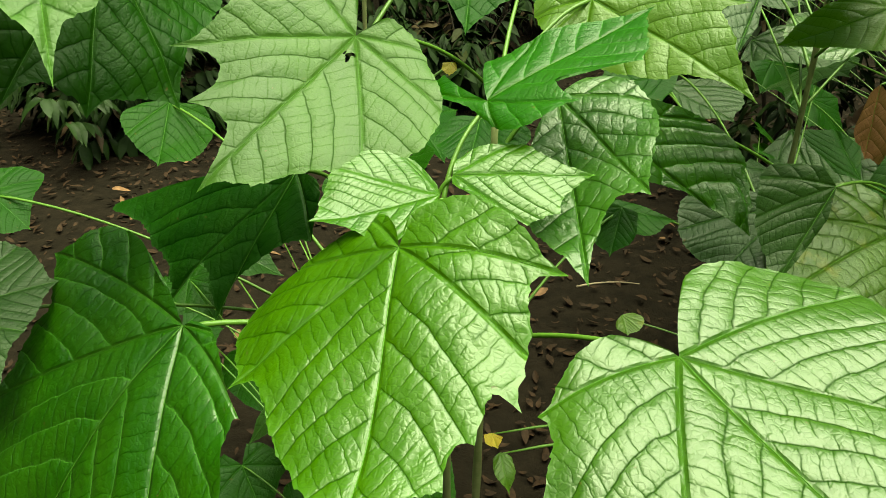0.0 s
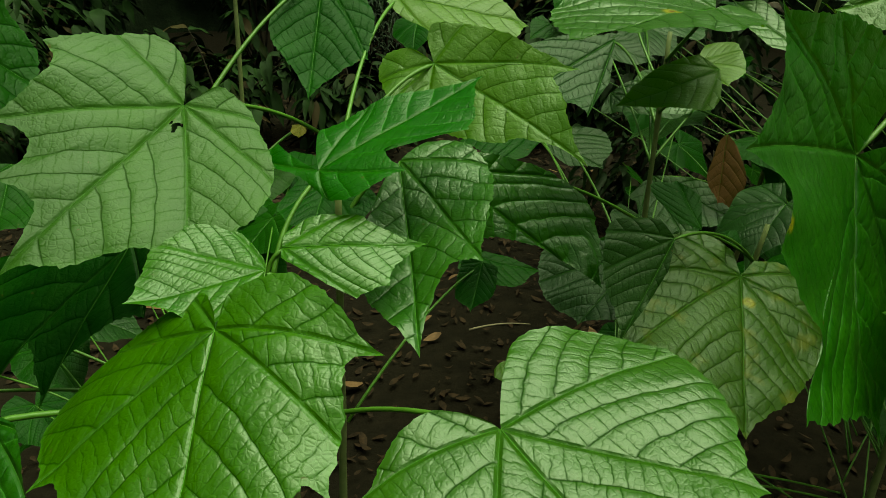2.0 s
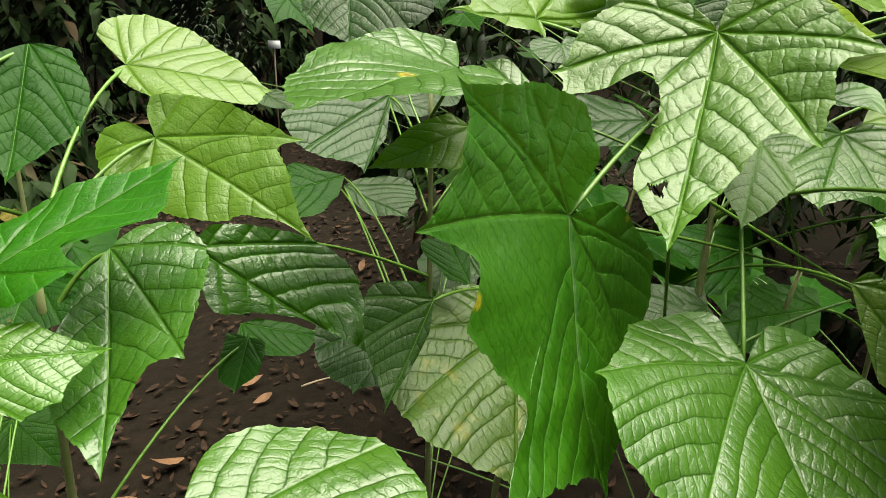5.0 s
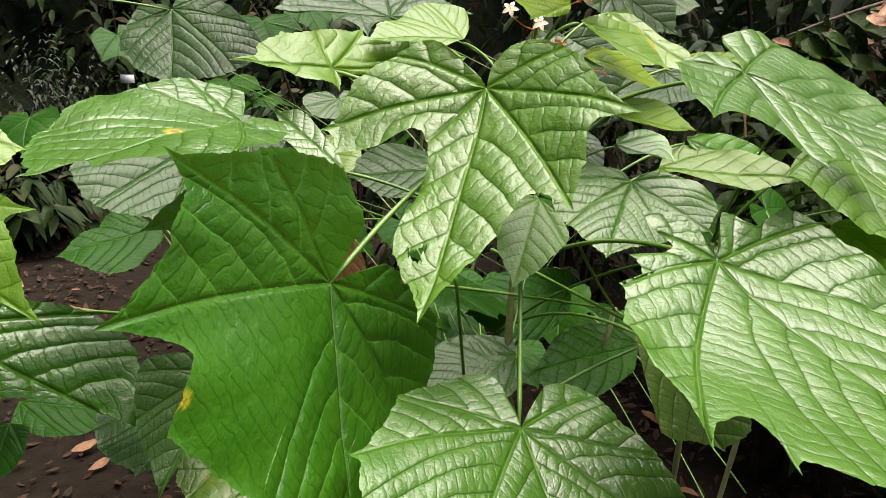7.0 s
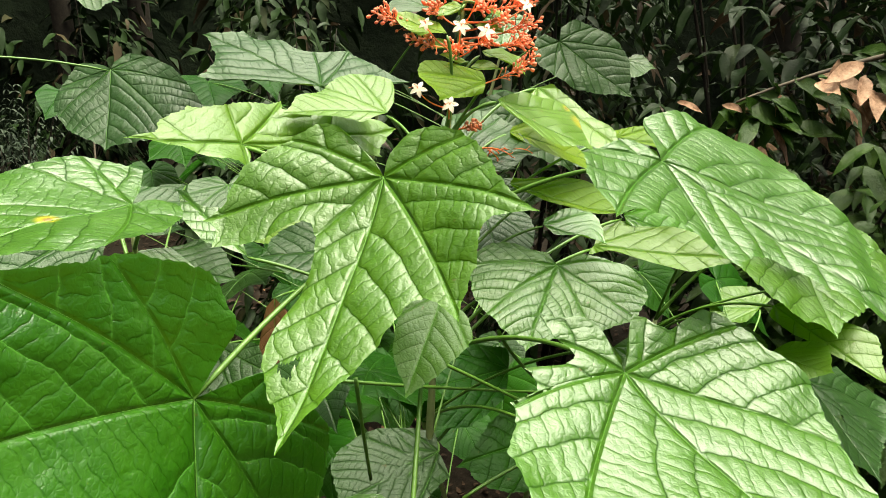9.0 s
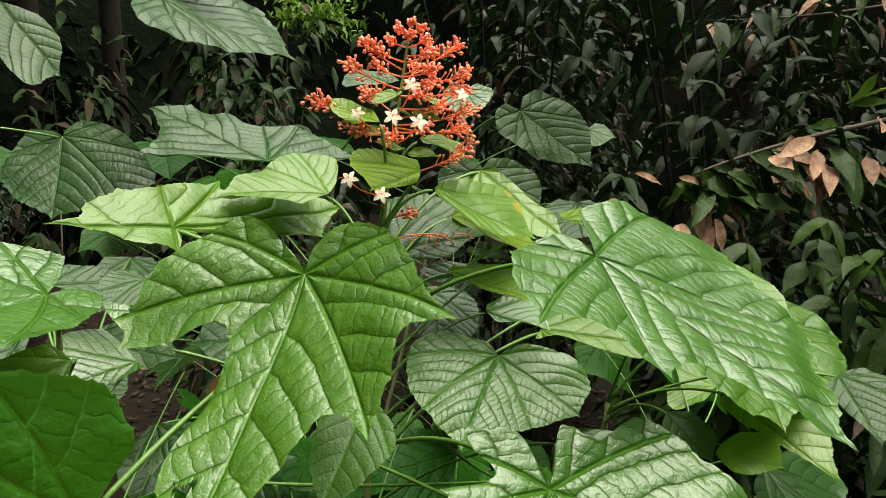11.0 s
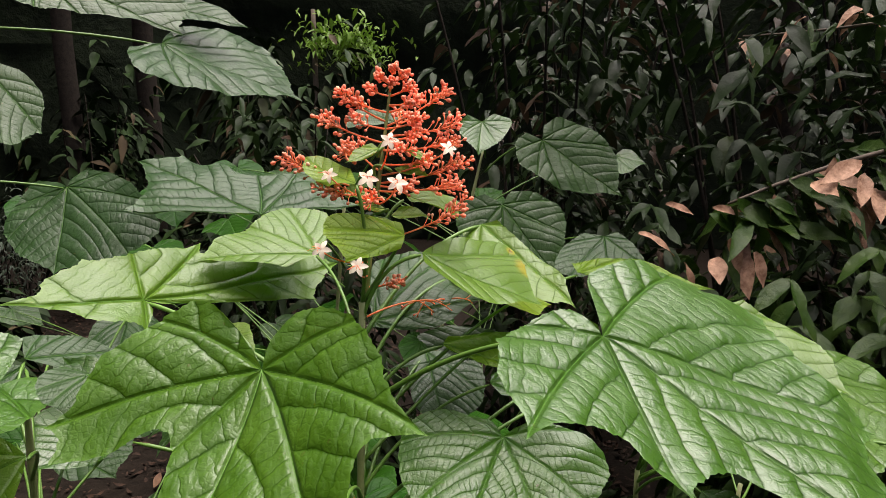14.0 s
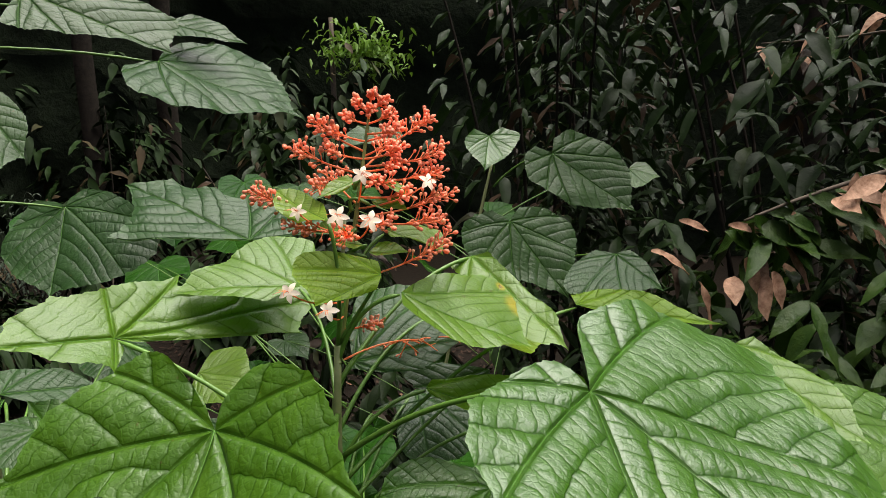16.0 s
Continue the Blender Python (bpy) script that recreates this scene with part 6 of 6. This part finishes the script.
for tier in (ARMS, CROWN):
    for up, across, ahead, rise in tier:
        start = foot.lerp(crest, up)
        reach_to = ASIDE * across + AHEAD * ahead + Vector((0, 0, rise))
        reach, way = reach_to.length, reach_to.normalized()
        az = math.atan2(way.y, way.x)
        count = int(9 + 150 * reach) if up > 0.1 else 4
        end = start + reach_to
        pts = arc(start, start + way * reach * 0.6 + Vector((0, 0, -0.09 * reach)), end, 8)
        rods, ends = [tube(pts, [0.0013 - 0.0005 * i / 8 for i in range(9)], 6)], []
        raceme(pts, 0.50, int(count * 0.62) + 2, rng, rods, ends, min(0.017, 0.007 + 0.12 * reach))
        for flank in (-1, 1):
            fork = pts[4].lerp(pts[6], rng.random())
            out = (way + Vector((-math.sin(az), math.cos(az), 0)) * flank * rng.uniform(0.35, 0.6) + Vector((0, 0, rng.uniform(0.0, 0.45)))).normalized()
            twig = arc(fork, fork + out * reach * 0.2 + Vector((0, 0, -0.002)), fork + out * (reach * 0.32 + 0.006), 5)
            rods.append(tube(twig, [0.0011 - 0.00008 * i for i in range(6)], 5))
            raceme(twig, 0.30, int(count * 0.40) + 2, rng, rods, ends, min(0.013, 0.006 + 0.10 * reach))
        stalk = part("panicle_branch", joined(rods), ORANGE, flowering_shrub, "forked coral-orange flower stalk")
        rest = []
        for tip, w, size in ends:
            m = Matrix.LocRotScale(tip + w * size * 0.9, w.to_track_quat("Z", "Y"), Vector((size, size, size)))
            if made < 300 and len(rest) > 6 and rng.random() < 0.55:
                b = new("bud", BUD_MESH)
                b.parent = stalk
                b.matrix_basis = m
                made += 1
            else:
                rest.append(([m @ v.co for v in BUD_MESH.vertices], [tuple(p.vertices) for p in BUD_MESH.polygons]))
        if rest:
            tagged(part("small_bud", joined(rest), BUD, stalk), kind="stuff")
for x, y, z, size in [(0.960, 0.833, 1.599, 0.0115), (0.934, 0.827, 1.561, 0.0125), (0.962, 0.816, 1.557, 0.0125), (0.892, 0.848, 1.488, 0.0120), (0.923, 0.826, 1.472, 0.0120), (0.905, 0.860, 1.563, 0.0100), (1.030, 0.834, 1.592, 0.0110)]:
    at, size = Vector((x - 0.006, y - 0.012, z)), size * 0.92
    axis = foot.lerp(crest, min(0.95, max(0.05, (z - foot.z - 0.02) / 0.29)))
    out = Vector((x - axis.x, y - axis.y, 0)).normalized()
    facing = (out * 0.5 + Vector((-0.30, -0.65, 0.62))).normalized()
    part("flower_stalk", tube(arc(axis, axis.lerp(at, 0.6) + Vector((0, 0, -0.012)), at - facing * size, 6), [0.0011 - 0.00005 * i for i in range(7)], 5), ORANGE, flowering_shrub)
    flower(at, facing, size, flowering_shrub, rng)
# a spent lower branch
rods, ends = [], []
start, hub = Vector((0.955, 0.882, 1.40)), Vector((1.052, 0.905, 1.405))
rods.append(tube(arc(start, start.lerp(hub, 0.5) + Vector((0, 0, 0.012)), hub, 8), [0.0012] * 9, 6))
for k in range(9):
    w = Vector((rng.uniform(-0.6, 1.0), rng.uniform(-0.6, 0.5), rng.uniform(-0.7, 0.2))).normalized()
    root = hub + Vector((rng.uniform(-0.03, 0.03), 0, 0))
    twig = arc(root, root + w * 0.012 + Vector((0, 0, 0.004)), root + w * 0.024, 5)
    rods.append(tube(twig, [0.0008] * 6, 5))
    raceme(twig, 0.6, 2, rng, rods, ends)
stalk = part("spent_branch", joined(rods), ORANGE, flowering_shrub, "spent orange branch after flowering")
for tip, w, _ in ends[:14]:
    b = new("calyx", BUD_MESH)
    b.parent = stalk
    b.matrix_basis = Matrix.LocRotScale(tip, w.to_track_quat("Z", "Y"), Vector((0.0014, 0.0014, 0.0022)))

# ---- dark thicket behind, forest round the clearing ----
def thicket_leaf(at, way, size, rng, wide=None, curl=None, up=None):
    """A pointed drooping leaf folded along its midrib."""
    up = (Vector(up or (0, 0, 1)) + Vector((rng.uniform(-0.5, 0.5), rng.uniform(-0.5, 0.5), 0))).normalized()
    side = way.cross(up).normalized()
    nrm = side.cross(way)
    verts, faces = [], []
    wide = wide or rng.uniform(0.15, 0.23)
    curl = rng.uniform(0.05, 0.7) if curl is None else curl
    ripple = rng.uniform(0, 6)
    for i in range(8):
        f = i / 7
        w = wide * size * math.sin(math.pi * (0.03 + 0.95 * f) ** 0.85)
        c = at + way * (f * size) - Vector((0, 0, curl * size * f * f))
        for s in (-1, 0, 1):
            verts.append(c + side * (s * w) + nrm * (abs(s) * w * 0.35 + 0.03 * size * math.sin(11 * f + 2 * s + ripple)))
    for i in range(7):
        for s in range(2):
            q = i * 3 + s
            faces.append((q, q + 1, q + 4, q + 3))
    return verts, faces


def thicket(name, x, y, high, wide, branches, rng, material, label, size=(0.08, 0.16), low=0.1):
    plant = new(name)
    plant.matrix_basis = pose(x, y, 0)
    tagged(plant, label, "shrub", "shrubs in the bed")
    leaves = []
    for k in range(branches):
        a = rng.uniform(0, 6.28)
        top = Vector((x + math.cos(a) * wide * rng.uniform(0.25, 1.0), y + math.sin(a) * wide * rng.uniform(0.25, 1.0), rng.uniform(low, 1.0) * high))
        root = Vector((x + rng.uniform(-0.12, 0.12), y + rng.uniform(-0.12, 0.12), 0))
        knee = root.lerp(top, 0.5) + Vector((0, 0, 0.28 * top.z))
        pts = arc(root, knee, top, 12)
        if k < 14:
            part("branch", tube(pts, [0.012 - 0.0008 * i for i in range(13)], 6), BARK, plant)
        for i in range(5, 13):
            for flank in (-1, 1):
                run = (pts[i] - pts[i - 1]).normalized()
                out = Vector((math.cos(a), math.sin(a), 0)) * 0.5 + run * 0.4 + Vector((-math.sin(a), math.cos(a), 0)) * flank * 0.8 + Vector((rng.uniform(-0.4, 0.4), rng.uniform(-0.4, 0.4), rng.uniform(-1.4, -0.1)))
                leaves.append(thicket_leaf(pts[i], out.normalized(), rng.uniform(*size), rng))
    tagged(part("foliage", joined(leaves), material, plant), kind="stuff")
    return plant


rng = random.Random(33)
DARK = "glossy shrub with drooping pointed leaves, their colour darkened for shade"
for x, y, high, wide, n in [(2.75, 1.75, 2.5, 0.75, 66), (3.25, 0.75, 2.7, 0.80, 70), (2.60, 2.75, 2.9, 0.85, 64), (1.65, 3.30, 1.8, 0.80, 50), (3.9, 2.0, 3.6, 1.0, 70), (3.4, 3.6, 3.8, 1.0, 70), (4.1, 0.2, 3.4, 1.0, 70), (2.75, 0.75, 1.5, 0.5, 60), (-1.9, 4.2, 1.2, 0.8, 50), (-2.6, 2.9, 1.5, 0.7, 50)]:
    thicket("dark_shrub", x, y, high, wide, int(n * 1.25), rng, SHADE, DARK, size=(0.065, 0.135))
# MEDIUM is a lighter copy of SHADE for better-lit leaves
thicket("dark_shrub", 2.42, 1.32, 1.38, 0.5, 80, random.Random(90), MEDIUM, "low glossy shrub with pointed green leaves", size=(0.07, 0.13), low=0.4)
# a branch with withered leaves reaching out of the thicket
rng = random.Random(52)
branch = new("withered_branch")
branch.matrix_basis = pose(2.95, 0.95, 0)
tagged(branch, "brown branch with withered pinkish-brown leaves", "branch")
pts = arc((3.05, 0.85, 0.0), (3.15, 0.80, 1.9), (2.51, 1.19, 1.60), 12) + arc((2.51, 1.19, 1.60), (2.32, 1.31, 1.54), (2.13, 1.39, 1.45), 10)[1:]
part("twig", tube(pts, [0.012 - 0.0004 * i for i in range(23)], 6), WOOD, branch)
for x, y, z, size, aside, down in [(2.34, 1.19, 1.56, 0.12, -1.0, -0.3), (2.31, 1.24, 1.57, 0.1, -0.2, -0.9), (2.06, 1.53, 1.44, 0.075, 1.0, -0.15), (2.1, 1.41, 1.44, 0.085, 1.0, -0.1), (2.09, 1.48, 1.29, 0.1, 0.25, -1.0), (2.32, 1.21, 1.46, 0.085, 0.5, -0.8), (2.36, 1.21, 1.43, 0.08, 0.4, -0.9), (2.01, 1.57, 1.36, 0.1, 1.0, -0.25), (2.19, 1.38, 1.42, 0.05, 1.0, -0.1), (2.37, 1.32, 1.39, 0.08, 0.6, -0.7)]:
    out = Vector((aside * 0.9, -aside * 0.4 - 0.2, down)).normalized()
    part("dry_leaf", thicket_leaf(Vector((x, y, z)), out, size, rng, rng.uniform(0.13, 0.19), rng.uniform(0.1, 0.5), (-0.3, -0.7, 0.6)), RUST, branch)
for i in range(10, 23):
    for k in range(2):
        out = Vector((rng.uniform(-0.4, 1.0), rng.uniform(-0.8, 0.2), rng.uniform(-0.9, 0.05))).normalized()
        at = pts[i] + Vector((rng.uniform(-0.08, 0.03), rng.uniform(-0.06, 0.06), rng.uniform(-0.16, -0.01)))
        part("dry_leaf", thicket_leaf(at, out, rng.uniform(0.07, 0.12), rng, rng.uniform(0.19, 0.27), rng.uniform(0.0, 0.4), (-0.3, -0.6, 0.8)), RUST, branch)
for i in range(9, 23):
    for k in range(5):
        out = Vector((rng.uniform(-0.3, 1.0), rng.uniform(-0.8, 0.3), rng.uniform(-0.7, 0.15))).normalized()
        at = pts[i] + Vector((rng.uniform(-0.04, 0.03), rng.uniform(-0.05, 0.04), rng.uniform(-0.12, 0.03)))
        part("green_leaf", thicket_leaf(at, out, rng.uniform(0.08, 0.16), rng, rng.uniform(0.14, 0.22), rng.uniform(0.1, 0.5), (-0.3, -0.6, 0.8)), MEDIUM, branch)
# a second withered twig, higher up
rng = random.Random(61)
branch = new("withered_branch")
branch.matrix_basis = pose(3.2, 1.3, 0)
tagged(branch, "high brown twig with a few withered leaves", "branch")
pts = arc((3.25, 1.3, 0.0), (3.3, 1.25, 2.1), (2.95, 1.38, 1.99), 12) + arc((2.95, 1.38, 1.99), (2.85, 1.6, 1.95), (2.80, 1.95, 1.97), 10)[1:]
part("twig", tube(pts, [0.011 - 0.0004 * i for i in range(23)], 6), WOOD, branch)
for i in range(10, 23):
    for k in range(3):
        out = Vector((rng.uniform(-0.9, 0.3), rng.uniform(-1.0, 0.4), rng.uniform(-0.9, 0.1))).normalized()
        dry = rng.random() < 0.35
        part("dry_leaf" if dry else "green_leaf", thicket_leaf(pts[i] + Vector((rng.uniform(-0.05, 0.03), rng.uniform(-0.05, 0.05), rng.uniform(-0.06, 0.05))), out, rng.uniform(0.06, 0.12), rng), RUST if dry else MEDIUM, branch)
for out in [(-0.019, -0.080, 0.100), (-0.004, -0.100, 0.052), (-0.057, -0.008, 0.070), (0.006, -0.116, 0.013)]:
    out = Vector(out)
    part("green_leaf", thicket_leaf(Vector((2.803, 1.381, 1.675)), out.normalized(), out.length, rng, 0.15, 0.05, (-0.3, -0.8, 0.5)), FRESH, branch, "upright narrow fresh green leaf")
rng = random.Random(70)
# dark trunks and a fine-leaved bush in the gloom on the far side; the last two trees are unseen, added at the right to
# shade the thicket
for x, y, r in [(0.80, 8.0, 0.10), (-0.5, 8.6, 0.13), (1.6, 8.9, 0.12), (-2.4, 7.2, 0.12), (4.3, 2.9, 0.11), (4.7, 0.9, 0.12)]:
    tree = new("forest_tree")
    tree.matrix_basis = pose(x, y, 0)
    tagged(tree, "dark upright forest tree trunk in deep shade", "tree", "forest trees")
    part("trunk", tube([(x + 0.04 * math.sin(i * 1.3), y, i * 0.8) for i in range(11)], [r * (1.25 if i == 0 else 1 - 0.03 * i) for i in range(11)], 12), BARK, tree)
    crown = []
    for k in range(260):
        p = Vector((x + rng.gauss(-0.6 if y < 5 else 0, 0.9), y + rng.gauss(0, 0.5 if y > 5 else 0.9), (6.2 if y > 5 else 5.0) + rng.gauss(0, 0.9 if y > 5 else 0.5)))
        crown.append(thicket_leaf(p, Vector((rng.uniform(-1, 1), rng.uniform(-1, 1), rng.uniform(-0.8, 0.2))).normalized(), rng.uniform(0.2, 0.35), rng))
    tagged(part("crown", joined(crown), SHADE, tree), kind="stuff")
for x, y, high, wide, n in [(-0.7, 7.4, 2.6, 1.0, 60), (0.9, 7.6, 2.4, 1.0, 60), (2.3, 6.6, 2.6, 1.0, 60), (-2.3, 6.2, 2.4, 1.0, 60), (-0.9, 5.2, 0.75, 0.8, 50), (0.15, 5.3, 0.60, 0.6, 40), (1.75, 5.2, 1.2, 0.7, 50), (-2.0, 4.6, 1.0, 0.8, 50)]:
    thicket("undergrowth_shrub", x, y, high, wide, n, rng, GLOOM, "undergrowth shrub with deep shade in its dark leaf colour", size=(0.10, 0.22))
thicket("fine_leaved_bush", 0.35, 6.4, 1.25, 0.45, 60, rng, plain_paint("grey_bush_leaf", (0.016, 0.028, 0.016), (0.034, 0.052, 0.028), 0.6, 20.0, gloss=0.2), "low bush with tiny grey-green leaves", size=(0.03, 0.05), low=0.5)
# sunlit leaves far off
rng = random.Random(8)
leaves = []
for k in range(620):
    p = Vector((4.06 + rng.gauss(0, 0.30), 9.3 + rng.uniform(-0.3, 0.3), 2.80 + rng.gauss(0, 0.15)))
    leaves.append(thicket_leaf(p, Vector((rng.uniform(-1, 1), rng.uniform(-1, 1), rng.uniform(-0.8, 0.3))).normalized(), rng.uniform(0.06, 0.13), rng))
far_tree = new("far_tree")
far_tree.matrix_basis = pose(3.7, 9.5, 0)
tagged(far_tree, "young tree with sunlit yellow-green leaves", "tree")
part("trunk", tube(arc((3.75, 9.6, 0), (3.8, 9.6, 1.5), (3.7, 9.5, 3.2), 10), [0.06 - 0.003 * i for i in range(11)], 8), WOOD, far_tree)
tagged(part("crown", joined(leaves), FRESH, far_tree), kind="stuff")

# a sheet for the edge of the forest, closed all round; its shade is in the colour
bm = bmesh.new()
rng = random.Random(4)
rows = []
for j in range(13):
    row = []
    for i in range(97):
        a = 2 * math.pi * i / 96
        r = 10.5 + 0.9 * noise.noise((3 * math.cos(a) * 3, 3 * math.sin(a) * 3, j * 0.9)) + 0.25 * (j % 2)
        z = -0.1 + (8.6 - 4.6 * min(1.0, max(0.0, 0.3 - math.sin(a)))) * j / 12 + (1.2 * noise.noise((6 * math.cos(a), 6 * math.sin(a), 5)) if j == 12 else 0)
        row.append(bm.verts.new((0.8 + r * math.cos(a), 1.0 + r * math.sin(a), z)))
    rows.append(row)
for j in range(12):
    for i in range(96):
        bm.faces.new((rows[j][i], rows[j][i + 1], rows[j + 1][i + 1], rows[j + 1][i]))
# near-black stands for forest shade; the unseen part darkens what the leaves reflect
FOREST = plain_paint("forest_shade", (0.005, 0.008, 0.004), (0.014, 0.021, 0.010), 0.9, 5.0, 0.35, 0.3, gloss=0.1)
tagged(part("backdrop", bm, FOREST), "sheet coloured as the shaded forest edge round the clearing", "forest edge", kind="structure")


# ---- small things ----
# a plant label on a stake, far back
sign = new("plant_label")
sign.matrix_basis = pose(0.87, 5.98, 0)
tagged(sign, "small pale grey plant label on a thin stake", "plant label")
part("stake", tube([(0.87, 5.98, 0), (0.87, 5.98, 0.45), (0.87, 5.975, 0.90)], [0.006, 0.006, 0.006], 6), WOOD, sign)
bm = bmesh.new()
bmesh.ops.create_cube(bm, size=1.0)
bmesh.ops.transform(bm, matrix=pose(0.87, 5.968, 0.925, -18, 0, -4) @ Matrix.Diagonal((0.095, 0.004, 0.062, 1)), verts=bm.verts)
bmesh.ops.bevel(bm, geom=bm.edges, offset=0.0015, segments=1)
part("plate", bm, plain_paint("grey_label", (0.10, 0.11, 0.12), (0.16, 0.17, 0.18), 0.5, 30.0), sign)
# a thin dry twig lying on the litter
twig = new("fallen_twig")
twig.matrix_basis = pose(0.62, 2.35, 0)
tagged(twig, "thin pale twig lying on the leaf litter", "twig")
part("stick", tube(arc((0.50, 2.34, 0.05), (0.62, 2.37, 0.065), (0.74, 2.36, 0.05), 8), [0.004 - 0.0003 * i for i in range(9)], 6), plain_paint("pale_twig", (0.20, 0.15, 0.10), (0.30, 0.24, 0.17), 0.8, 60.0), twig)
# one flower of the shrub that stands at the side
rng = random.Random(3)
flower(Vector((0.070, 1.16, 1.445)), Vector((0.2, -0.9, 0.3)).normalized(), 0.014, front_shrub, rng)
